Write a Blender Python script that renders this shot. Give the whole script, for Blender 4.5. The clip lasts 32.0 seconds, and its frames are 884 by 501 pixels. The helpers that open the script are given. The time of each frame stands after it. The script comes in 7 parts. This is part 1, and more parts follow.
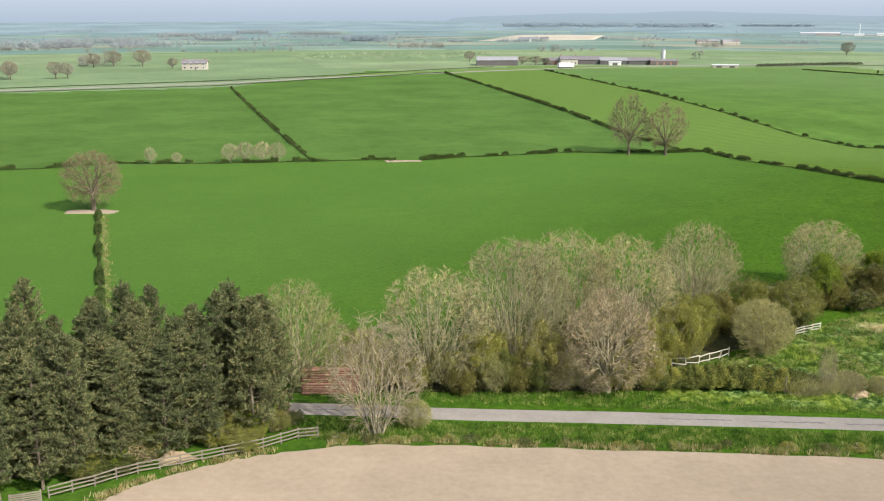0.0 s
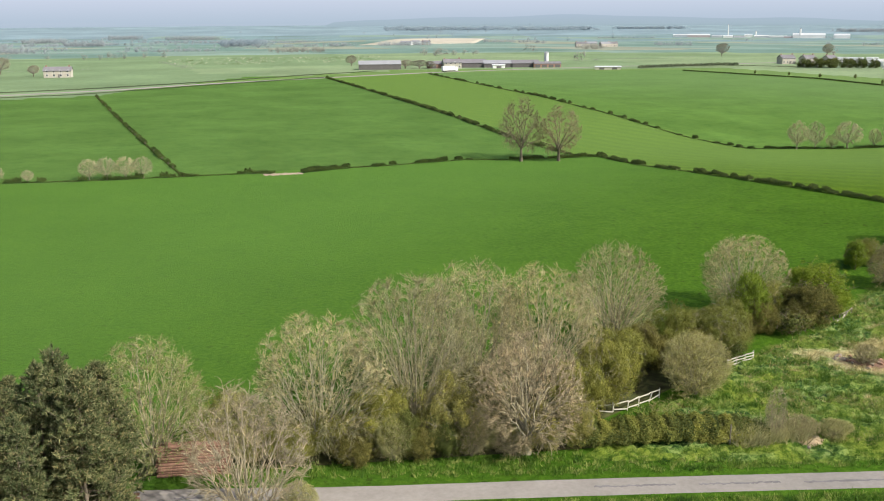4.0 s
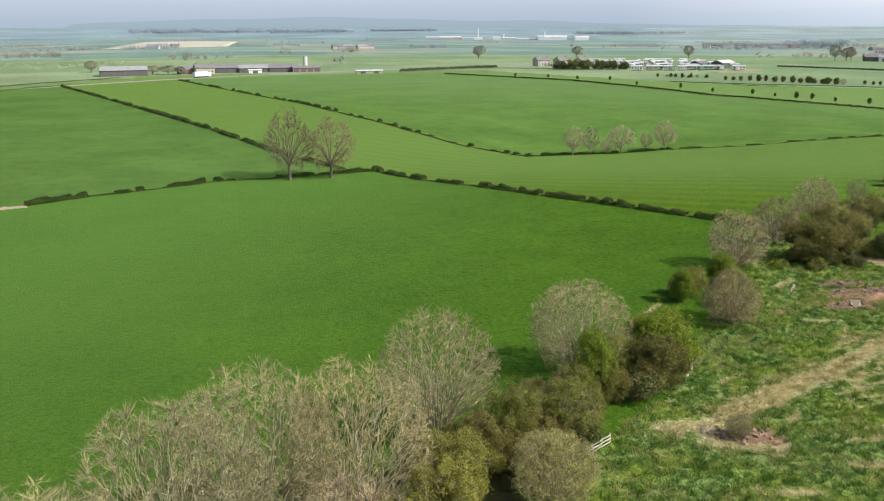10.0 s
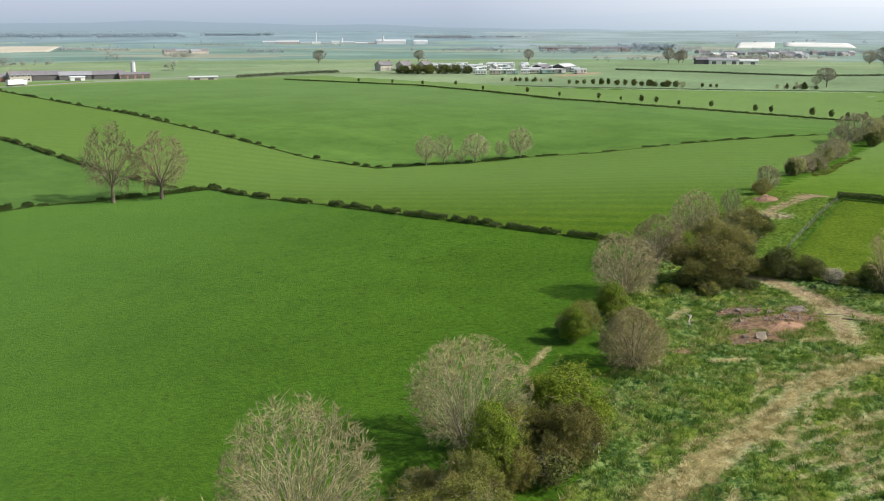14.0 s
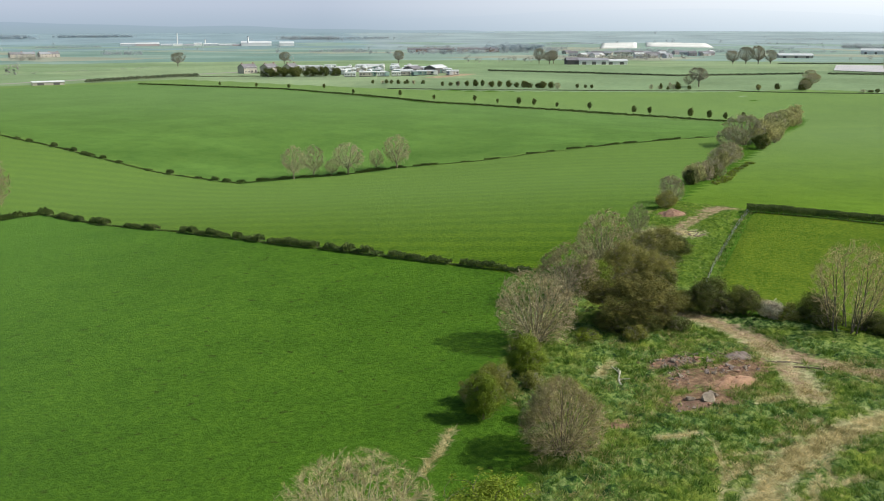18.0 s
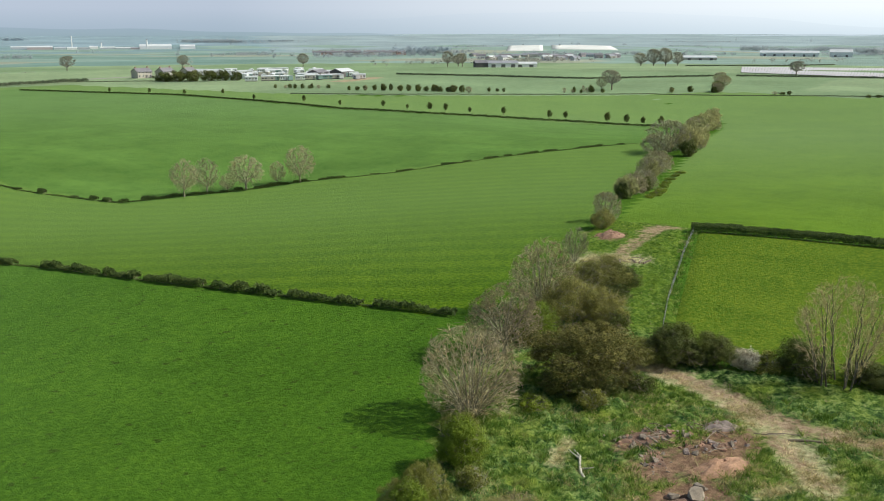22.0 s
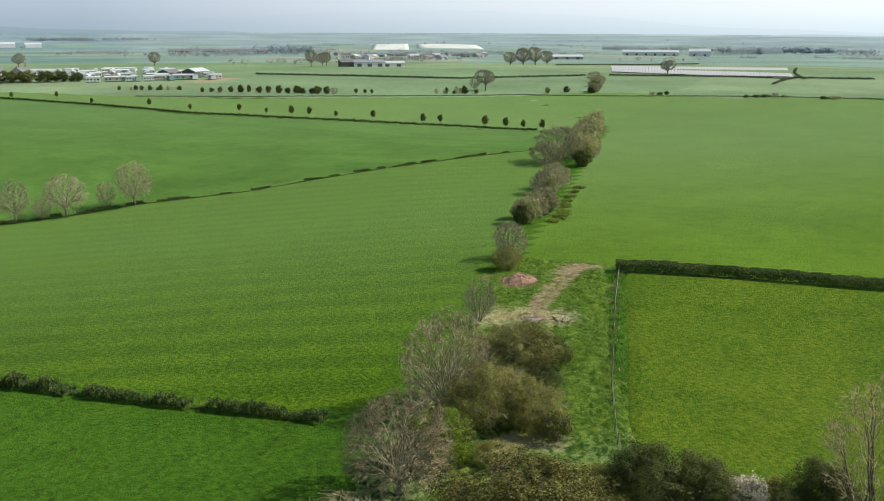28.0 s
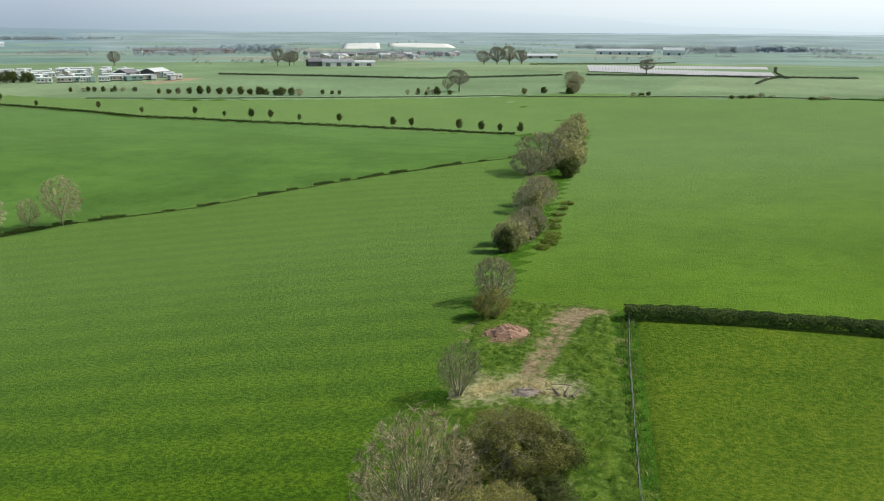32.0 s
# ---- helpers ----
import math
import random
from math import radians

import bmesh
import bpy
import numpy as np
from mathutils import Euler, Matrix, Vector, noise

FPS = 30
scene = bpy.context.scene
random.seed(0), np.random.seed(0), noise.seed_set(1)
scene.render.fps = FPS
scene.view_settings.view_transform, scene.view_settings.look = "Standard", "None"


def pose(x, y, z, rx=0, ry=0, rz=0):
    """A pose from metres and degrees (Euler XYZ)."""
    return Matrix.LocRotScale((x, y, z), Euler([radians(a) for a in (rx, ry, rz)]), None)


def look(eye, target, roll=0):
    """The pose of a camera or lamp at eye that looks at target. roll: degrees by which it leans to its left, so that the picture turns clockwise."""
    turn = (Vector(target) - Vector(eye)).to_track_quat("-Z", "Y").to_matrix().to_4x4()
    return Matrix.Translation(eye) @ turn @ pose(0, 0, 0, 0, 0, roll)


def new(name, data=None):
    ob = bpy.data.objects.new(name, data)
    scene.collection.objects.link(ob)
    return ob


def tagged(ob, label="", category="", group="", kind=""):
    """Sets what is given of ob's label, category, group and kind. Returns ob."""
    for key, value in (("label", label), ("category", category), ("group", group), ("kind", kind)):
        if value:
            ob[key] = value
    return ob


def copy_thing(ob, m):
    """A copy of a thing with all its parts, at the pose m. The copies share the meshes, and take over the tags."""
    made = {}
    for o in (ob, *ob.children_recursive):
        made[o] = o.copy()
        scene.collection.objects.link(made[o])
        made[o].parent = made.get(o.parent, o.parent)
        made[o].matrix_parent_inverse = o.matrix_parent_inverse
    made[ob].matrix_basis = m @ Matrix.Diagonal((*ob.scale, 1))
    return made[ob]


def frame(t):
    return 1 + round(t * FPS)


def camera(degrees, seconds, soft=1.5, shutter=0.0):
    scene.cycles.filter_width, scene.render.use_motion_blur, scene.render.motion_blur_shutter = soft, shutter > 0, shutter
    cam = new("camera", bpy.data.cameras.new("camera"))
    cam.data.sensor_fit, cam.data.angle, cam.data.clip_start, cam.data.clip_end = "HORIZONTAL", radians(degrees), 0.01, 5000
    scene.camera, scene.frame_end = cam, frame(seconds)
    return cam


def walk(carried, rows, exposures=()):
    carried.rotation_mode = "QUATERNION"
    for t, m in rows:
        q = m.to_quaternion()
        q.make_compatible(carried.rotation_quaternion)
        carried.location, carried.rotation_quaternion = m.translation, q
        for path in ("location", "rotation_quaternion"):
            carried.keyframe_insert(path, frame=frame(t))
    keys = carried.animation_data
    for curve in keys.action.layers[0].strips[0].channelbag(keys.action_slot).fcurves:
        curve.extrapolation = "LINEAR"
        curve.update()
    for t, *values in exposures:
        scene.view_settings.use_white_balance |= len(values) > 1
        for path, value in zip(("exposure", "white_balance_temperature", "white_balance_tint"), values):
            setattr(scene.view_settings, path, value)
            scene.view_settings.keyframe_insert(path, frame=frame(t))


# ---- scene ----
from bpy import data as D

cam = camera(48.56, 32.0, soft=1.0)
# seconds, eye x y z, heading to the left of north, pitch, roll
PATH = [
    (0, 0.00, -0.00, 40.00, -0.00, -13.80, -0.06),
    (1, 0.02, 3.64, 39.61, -1.51, -13.71, -0.10),
    (2, 0.11, 8.03, 39.34, -2.98, -13.67, -0.15),
    (3, 0.29, 12.88, 39.13, -4.72, -13.62, -0.28),
    (3.5, 0.36, 15.41, 39.07, -5.73, -13.60, -0.30),
    (5.5, 0.87, 24.69, 38.97, -9.83, -13.59, -0.35),
    (6, 0.98, 26.94, 39.12, -10.96, -13.61, -0.39),
    (7, 1.25, 31.39, 39.20, -13.27, -13.63, -0.28),
    (8, 1.90, 36.19, 39.18, -15.56, -13.59, -0.27),
    (9, 2.88, 41.19, 39.03, -18.23, -13.55, -0.20),
    (10, 4.05, 46.40, 38.81, -20.79, -13.50, -0.12),
    (11, 5.78, 51.79, 38.61, -23.15, -13.46, -0.18),
    (12, 7.48, 57.13, 38.48, -25.51, -13.39, -0.24),
    (13, 9.16, 62.13, 38.40, -27.90, -13.34, -0.15),
    (14, 11.03, 66.68, 38.32, -30.05, -13.28, -0.03),
    (14.5, 12.08, 68.95, 38.27, -31.06, -13.27, -0.01),
    (16.5, 19.15, 80.91, 37.66, -35.09, -13.18, 0.04),
    (17, 20.97, 83.80, 37.59, -36.00, -13.21, -0.01),
    (18, 24.58, 89.28, 37.42, -37.61, -13.21, -0.07),
    (19, 28.30, 94.62, 37.21, -39.13, -13.17, -0.08),
    (20, 32.28, 99.68, 37.02, -40.42, -13.14, -0.08),
    (21, 35.97, 104.22, 36.85, -41.84, -13.10, -0.07),
    (22, 39.27, 108.05, 36.62, -42.99, -13.05, -0.04),
    (23, 42.91, 112.21, 36.31, -44.21, -13.03, 0.04),
    (24, 47.50, 117.31, 36.18, -45.59, -13.03, 0.02),
    (25, 52.30, 122.09, 35.95, -46.89, -13.06, 0.01),
    (26, 56.72, 126.53, 35.68, -48.39, -13.09, 0.10),
    (26.5, 58.84, 128.61, 35.58, -49.11, -13.09, 0.13),
    (28.5, 67.37, 136.28, 35.19, -51.13, -13.08, 0.26),
    (29, 69.87, 138.28, 35.08, -51.35, -13.07, 0.25),
    (30, 74.96, 142.22, 34.73, -51.97, -13.08, 0.31),
    (31, 80.11, 146.34, 34.66, -52.28, -13.10, 0.25),
    (32, 85.28, 150.27, 34.46, -52.41, -13.13, 0.27),
]


def aim(x, y, z, yaw, pitch, roll):
    a, b = radians(yaw), radians(pitch)
    return look((x, y, z), (x - math.sin(a) * math.cos(b) * 100, y + math.cos(a) * math.cos(b) * 100, z + math.sin(b) * 100), roll)


walk(cam, [(t, aim(*row)) for t, *row in PATH], [(0, 0.44, 6500, 10), (6, 0.38, 6500, 10), (13, 0.28, 6450, 9), (20, 0.20, 6400, 6), (26, 0.16, 6350, 4), (32, 0.09, 6350, 3)])

# ---- light ----
SUN_FROM = Vector((0.72, -0.69, 0)).normalized()
SUN_HIGH = radians(42)
sun_dir = Vector((SUN_FROM.x * math.cos(SUN_HIGH), SUN_FROM.y * math.cos(SUN_HIGH), math.sin(SUN_HIGH)))
world = D.worlds.new("sky")
scene.world = world
world.use_nodes = True
wn = world.node_tree.nodes
sky = wn.new("ShaderNodeTexSky")
sky.sky_type = "NISHITA"
sky.sun_disc = False
sky.sun_elevation = SUN_HIGH
sky.sun_rotation = math.atan2(SUN_FROM.x, SUN_FROM.y)
sky.dust_density = 3.0
wn["Background"].inputs["Strength"].default_value = 0.092
world.node_tree.links.new(sky.outputs[0], wn["Background"].inputs["Color"])
sun = new("sun", D.lights.new("sun", "SUN"))
sun.data.energy = 3.9
sun.data.angle = radians(0.6)
sun.data.color = (1.0, 0.95, 0.86)
sun.matrix_world = look(sun_dir * 100, (0, 0, 0))

# ---- helpers for things ----
HILLS = [(14, 1832, 1621, 350, 350), (11, 219, 2087, 300, 300), (-6.0, 165, 332, 75, 60), (-6.0, 400, 352, 95, 80), (-3.0, 65, 300, 60, 60), (2.2, 180, 205, 45, 45)]


def ground_z(x, y):
    """Height of the rolling land."""
    z = np.interp(np.hypot(x - 50, y - 80), [0, 850, 1100, 1400, 2000, 2600, 2900, 3200, 3700, 4100, 5000], [0, 0, -4.5, -10, -22, -31, -32, -29, -20, -12, -6])
    for a, cx, cy, sx, sy in HILLS:
        z = z + a * np.exp(-(((x - cx) / sx) ** 2) - ((y - cy) / sy) ** 2)
    return z


def gz(x, y):
    return float(ground_z(x, y))


def mesh_of(name, verts, faces, mats, smooth=False, index=None):
    """A mesh from an array of corners and an array of equal-sided faces."""
    me = D.meshes.new(name)
    verts, faces = np.asarray(verts, float), np.asarray(faces, int)
    n, k = faces.shape
    me.vertices.add(len(verts))
    me.vertices.foreach_set("co", verts.ravel())
    me.loops.add(n * k)
    me.loops.foreach_set("vertex_index", faces.ravel())
    me.polygons.add(n)
    me.polygons.foreach_set("loop_start", np.arange(0, n * k, k))
    for m in mats if isinstance(mats, (list, tuple)) else [mats]:
        me.materials.append(m)
    if index is not None:
        me.polygons.foreach_set("material_index", np.asarray(index, int))
    me.polygons.foreach_set("use_smooth", np.full(n, smooth))
    me.update(calc_edges=True)
    me.validate()
    return me


def bm_mesh(name, bm, mat):
    me = D.meshes.new(name)
    bm.to_mesh(me)
    bm.free()
    me.materials.append(mat)
    return me


def part(name, me, parent, label="", m=None):
    """One mesh object under a thing or a part."""
    ob = new(name, me)
    ob.parent = parent
    if m is not None:
        ob.matrix_basis = m
    if label:
        ob["label"] = label
    return ob


def thing(name, label, category, group="", kind="", m=None):
    ob = new(name)
    ob.empty_display_size = 0.2
    if m is not None:
        ob.matrix_basis = m
    return tagged(ob, label, category, group, kind)


def at(x, y, turn=0.0, scale=(1, 1, 1), dz=0.0):
    return Matrix.LocRotScale((x, y, gz(x, y) + dz), Euler((0, 0, turn)), scale)


def box_arrays(sx, sy, sz, z0=0.0, cx=0.0, cy=0.0):
    x, y = sx / 2, sy / 2
    v = [(cx + a * x, cy + b * y, z0 + c * sz) for c in (0, 1) for a, b in ((-1, -1), (1, -1), (1, 1), (-1, 1))]
    f = [(3, 2, 1, 0), (4, 5, 6, 7), (0, 1, 5, 4), (1, 2, 6, 5), (2, 3, 7, 6), (3, 0, 4, 7)]
    return np.array(v), np.array(f)


def box_mesh(name, sx, sy, sz, mat, z0=0.0, bevel=0.0, cx=0.0, cy=0.0):
    bm = bmesh.new()
    v, f = box_arrays(sx, sy, sz, z0, cx, cy)
    vs = [bm.verts.new(c) for c in v]
    for q in f:
        bm.faces.new([vs[i] for i in q])
    if bevel:
        bmesh.ops.bevel(bm, geom=bm.edges[:], offset=bevel, segments=1, affect="EDGES")
    return bm_mesh(name, bm, mat)


# ---- materials ----
def material(name, rough=0.9, metal=0.0):
    m = D.materials.new(name)
    m.use_nodes = True
    b = m.node_tree.nodes["Principled BSDF"]
    b.inputs["Roughness"].default_value = rough
    b.inputs["Metallic"].default_value = metal
    b.inputs["Diffuse Roughness"].default_value = 0.4
    if "Specular IOR Level" in b.inputs:
        b.inputs["Specular IOR Level"].default_value = 0.25
    return m, m.node_tree.nodes, m.node_tree.links, b


def noise_node(nodes, links, scale, detail=4.0, rough=0.6, vec=None):
    n = nodes.new("ShaderNodeTexNoise")
    n.inputs["Scale"].default_value = scale
    n.inputs["Detail"].default_value = detail
    n.inputs["Roughness"].default_value = rough
    if vec is not None:
        links.new(vec, n.inputs["Vector"])
    return n


def ramp(nodes, links, src, stops):
    r = nodes.new("ShaderNodeValToRGB")
    while len(r.color_ramp.elements) < len(stops):
        r.color_ramp.elements.new(0.5)
    for e, (p, c) in zip(r.color_ramp.elements, stops):
        e.position, e.color = p, (*c, 1)
    links.new(src, r.inputs[0])
    return r.outputs[0]


def mix(nodes, links, fac, a, b, mode="MIX"):
    m = nodes.new("ShaderNodeMix")
    m.data_type, m.blend_type = "RGBA", mode
    for sock, v in ((m.inputs[0], fac), (m.inputs[6], a), (m.inputs[7], b)):
        if isinstance(v, (int, float)):
            sock.default_value = v
        elif isinstance(v, tuple):
            sock.default_value = (*v, 1)
        else:
            links.new(v, sock)
    return m.outputs[2]


def bump(nodes, links, b, src, strength, dist):
    n = nodes.new("ShaderNodeBump")
    n.inputs["Strength"].default_value = strength
    n.inputs["Distance"].default_value = dist
    links.new(src, n.inputs["Height"])
    links.new(n.outputs[0], b.inputs["Normal"])


def world_vec(nodes):
    return nodes.new("ShaderNodeNewGeometry").outputs["Position"]


def grass(name, dark, mid, light, fine=1.4, broad=0.035, stripes=None, tuft=0.62, dry=None, specks=False, crisp=0.12, end=None):
    """Grass: fine tufts, broad patches and, where it was mown or drilled, stripes."""
    m, n, l, b = material(name, 1.0)
    b.inputs["Specular IOR Level"].default_value = 0.06
    b.inputs["Diffuse Roughness"].default_value = 0.0
    b.inputs["Sheen Weight"].default_value = 0.035
    b.inputs["Sheen Roughness"].default_value = 0.45
    b.inputs["Sheen Tint"].default_value = (0.55, 0.92, 0.06, 1)
    pos = world_vec(n)
    a = noise_node(n, l, fine, 5, 0.65, pos)
    c = noise_node(n, l, broad, 4, 0.6, pos)
    col = ramp(n, l, a.outputs[0], [(0.5 - crisp, dark), (0.5, mid), (0.5 + crisp, light)])
    patch = ramp(n, l, c.outputs[0], [(0.3, tuple(v * 0.80 for v in mid)), (0.7, tuple(v * 1.25 for v in light))])
    col = mix(n, l, tuft, patch, col)
    g = noise_node(n, l, 0.22, 5, 0.7, pos)
    spot = ramp(n, l, g.outputs[0], [(0.36, (0.72, 0.80, 0.75)), (0.52, (1, 1, 1)), (0.7, (1.12, 1.06, 0.9))])
    col = mix(n, l, 0.6, col, spot, "MULTIPLY")
    if stripes:
        angle, period, amount = stripes
        w = n.new("ShaderNodeTexWave")
        w.bands_direction = "X"
        mp = n.new("ShaderNodeMapping")
        mp.inputs["Rotation"].default_value = (0, 0, angle)
        l.new(pos, mp.inputs["Vector"])
        l.new(mp.outputs[0], w.inputs["Vector"])
        w.inputs["Scale"].default_value = 0.314 / period
        w.inputs["Distortion"].default_value = 1.2
        w.inputs["Detail"].default_value = 3
        w.inputs["Detail Scale"].default_value = 0.6
        s = ramp(n, l, w.outputs[1], [(0.25, (0.80, 0.86, 0.8)), (0.75, (1.12, 1.08, 1.0))])
        col = mix(n, l, amount, col, s, "MULTIPLY")
    if specks:
        k = noise_node(n, l, 0.75, 2, 0.5, pos)
        f = ramp(n, l, k.outputs[0], [(0.63, (0, 0, 0)), (0.72, (0.85, 0.85, 0.85))])
        col = mix(n, l, f, col, (0.030, 0.058, 0.008))
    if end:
        # distance haze and flat-view brightening painted into the colour towards one end
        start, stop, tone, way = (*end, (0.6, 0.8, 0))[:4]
        haze_way = n.new("ShaderNodeVectorMath")
        haze_way.operation = "DOT_PRODUCT"
        haze_way.inputs[1].default_value = way
        l.new(pos, haze_way.inputs[0])
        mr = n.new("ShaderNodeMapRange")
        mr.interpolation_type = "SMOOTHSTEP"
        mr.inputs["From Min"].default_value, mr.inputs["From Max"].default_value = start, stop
        l.new(haze_way.outputs["Value"], mr.inputs["Value"])
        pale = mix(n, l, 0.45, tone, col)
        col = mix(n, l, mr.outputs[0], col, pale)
    if dry:
        k = noise_node(n, l, 0.16, 6, 0.7, pos)
        f = ramp(n, l, k.outputs[0], [(0.54, (0, 0, 0)), (0.70, (0.75, 0.75, 0.75))])
        fine_dry = mix(n, l, a.outputs[0], tuple(v * 0.7 for v in dry), dry)
        col = mix(n, l, f, col, fine_dry)
    l.new(col, b.inputs["Base Color"])
    h = noise_node(n, l, 2.2, 6, 0.7, pos)
    bump(n, l, b, h.outputs[0], 0.9, 0.4)
    return m


def plain(name, color, rough=0.7, metal=0.0, vary=0.15, scale=1.5, relief=0.0, tint=None):
    """A surface with grain and stains round one base colour."""
    m, n, l, b = material(name, rough, metal)
    tc = n.new("ShaderNodeTexCoord").outputs["Object"]
    a = noise_node(n, l, scale, 5, 0.65, tc)
    c = noise_node(n, l, scale * 9, 3, 0.6, tc)
    hi = tint or tuple(min(1, v * (1 + vary)) for v in color)
    col = ramp(n, l, a.outputs[0], [(0.3, tuple(v * (1 - vary) for v in color)), (0.7, hi)])
    col = mix(n, l, 0.25, col, c.outputs[0], "SOFT_LIGHT")
    l.new(col, b.inputs["Base Color"])
    if relief:
        bump(n, l, b, c.outputs[0], 0.6, relief)
    return m


def foliage(name, stops, through_light=0.25):
    """Leaves or twigs: each island its own tone."""
    m, n, l, b = material(name, 0.75)
    b.inputs["Specular IOR Level"].default_value = 0.2
    g = n.new("ShaderNodeNewGeometry")
    o = n.new("ShaderNodeObjectInfo")
    col = ramp(n, l, g.outputs["Random Per Island"], stops)
    tone = ramp(n, l, o.outputs["Random"], [(0, (0.80, 0.84, 0.80)), (1, (1.18, 1.12, 1.06))])
    col = mix(n, l, 1.0, col, tone, "MULTIPLY")
    spray = noise_node(n, l, 0.9, 3, 0.6, n.new("ShaderNodeTexCoord").outputs["Object"])
    col = mix(n, l, 1.0, col, ramp(n, l, spray.outputs[0], [(0.32, (0.70, 0.74, 0.70)), (0.5, (1, 1, 1)), (0.68, (1.25, 1.2, 1.05))]), "MULTIPLY")
    l.new(col, b.inputs["Base Color"])
    if through_light:
        t = n.new("ShaderNodeBsdfTranslucent")
        l.new(col, t.inputs["Color"])
        mx = n.new("ShaderNodeMixShader")
        mx.inputs[0].default_value = through_light
        l.new(b.outputs[0], mx.inputs[1])
        l.new(t.outputs[0], mx.inputs[2])
        l.new(mx.outputs[0], n["Material Output"].inputs["Surface"])
    return m


# each end tone is haze painted over part of its field
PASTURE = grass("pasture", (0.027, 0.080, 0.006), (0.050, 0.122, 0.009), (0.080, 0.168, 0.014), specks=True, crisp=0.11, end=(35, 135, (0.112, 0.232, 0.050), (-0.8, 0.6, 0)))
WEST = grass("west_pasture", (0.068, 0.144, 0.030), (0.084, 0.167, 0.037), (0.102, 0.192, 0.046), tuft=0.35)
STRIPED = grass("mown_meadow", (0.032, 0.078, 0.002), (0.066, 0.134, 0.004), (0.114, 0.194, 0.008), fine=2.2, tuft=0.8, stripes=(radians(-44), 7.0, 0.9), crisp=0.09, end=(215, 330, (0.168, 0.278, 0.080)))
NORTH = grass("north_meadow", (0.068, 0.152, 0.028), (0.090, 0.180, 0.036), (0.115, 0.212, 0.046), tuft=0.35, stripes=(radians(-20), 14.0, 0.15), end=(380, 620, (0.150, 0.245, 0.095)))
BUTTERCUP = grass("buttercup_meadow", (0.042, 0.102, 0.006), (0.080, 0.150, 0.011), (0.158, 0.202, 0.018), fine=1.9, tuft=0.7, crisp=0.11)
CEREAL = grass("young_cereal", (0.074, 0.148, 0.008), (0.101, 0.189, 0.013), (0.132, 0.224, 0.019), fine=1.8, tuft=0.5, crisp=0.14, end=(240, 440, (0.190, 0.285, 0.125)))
ROUGH = grass("rough_grass", (0.042, 0.086, 0.008), (0.080, 0.138, 0.016), (0.145, 0.195, 0.040), fine=1.6, dry=(0.38, 0.32, 0.16))
# MID and FAR tones have the distance haze painted into their base colours
MID_A = grass("hazed_middle_pasture", (0.176, 0.245, 0.135), (0.195, 0.272, 0.150), (0.215, 0.299, 0.165), fine=0.3, broad=0.012, tuft=0.3)
MID_B = grass("hazed_middle_crop", (0.211, 0.275, 0.158), (0.235, 0.305, 0.175), (0.259, 0.336, 0.193), fine=0.3, broad=0.012, tuft=0.3)
FAR_A = grass("hazed_far_pasture", (0.146, 0.225, 0.203), (0.162, 0.250, 0.225), (0.178, 0.275, 0.248), fine=0.1, broad=0.006, tuft=0.3)
FAR_B = grass("hazed_far_crop", (0.203, 0.275, 0.243), (0.225, 0.305, 0.270), (0.248, 0.336, 0.297), fine=0.1, broad=0.006, tuft=0.3)
FAR_C = grass("hazed_stubble", (0.261, 0.275, 0.221), (0.29, 0.305, 0.245), (0.319, 0.336, 0.27), fine=0.1, broad=0.006, tuft=0.3)
FAR_D = grass("bluer_hazed_pasture", (0.171, 0.245, 0.263), (0.190, 0.272, 0.292), (0.209, 0.299, 0.321), fine=0.1, broad=0.006, tuft=0.3)
FAR_E = grass("bluest_hazed_pasture", (0.203, 0.270, 0.315), (0.225, 0.300, 0.350), (0.248, 0.330, 0.385), fine=0.1, broad=0.004, tuft=0.3)
FAR_F = grass("sunward_hazed_pasture", (0.255, 0.318, 0.345), (0.275, 0.340, 0.370), (0.295, 0.360, 0.390), fine=0.1, broad=0.004, tuft=0.3)
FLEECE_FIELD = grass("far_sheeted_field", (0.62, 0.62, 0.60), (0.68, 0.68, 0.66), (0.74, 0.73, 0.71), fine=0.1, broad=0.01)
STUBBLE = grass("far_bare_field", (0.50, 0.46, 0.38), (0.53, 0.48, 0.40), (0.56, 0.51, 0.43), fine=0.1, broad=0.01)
SOIL = plain("bare_soil", (0.34, 0.275, 0.205), 1.0, vary=0.10, scale=0.15, relief=0.05)
TARMAC = plain("worn_tarmac", (0.285, 0.262, 0.238), 0.9, vary=0.14, scale=0.25, relief=0.01)
DIRT = plain("trodden_dirt", (0.37, 0.285, 0.18), 1.0, vary=0.35, scale=0.5, relief=0.08)
STRAW = foliage("dry_straw", [(0, (0.46, 0.42, 0.20)), (1, (0.70, 0.65, 0.38))], 0.4)
BARK = plain("bark", (0.20, 0.165, 0.12), 0.95, vary=0.3, scale=2.0, relief=0.03)
PALE_BARK = plain("pale_bark", (0.36, 0.325, 0.225), 0.95, vary=0.35, scale=2.0, relief=0.03)
TWIG_BEIGE = foliage("beige_twigs", [(0, (0.13, 0.115, 0.06)), (0.4, (0.36, 0.325, 0.17)), (0.8, (0.54, 0.50, 0.285)), (1, (0.70, 0.66, 0.41))], 0.12)
TWIG_BROWN = foliage("brown_twigs", [(0, (0.14, 0.115, 0.075)), (0.5, (0.40, 0.335, 0.215)), (1, (0.74, 0.655, 0.46))], 0.12)
TWIG_GREY = foliage("grey_twigs", [(0, (0.20, 0.160, 0.085)), (0.5, (0.52, 0.435, 0.265)), (1, (0.84, 0.75, 0.51))], 0.12)
TWIG_PALE = foliage("pale_twigs", [(0, (0.36, 0.325, 0.21)), (1, (0.57, 0.525, 0.365))], 0.1)
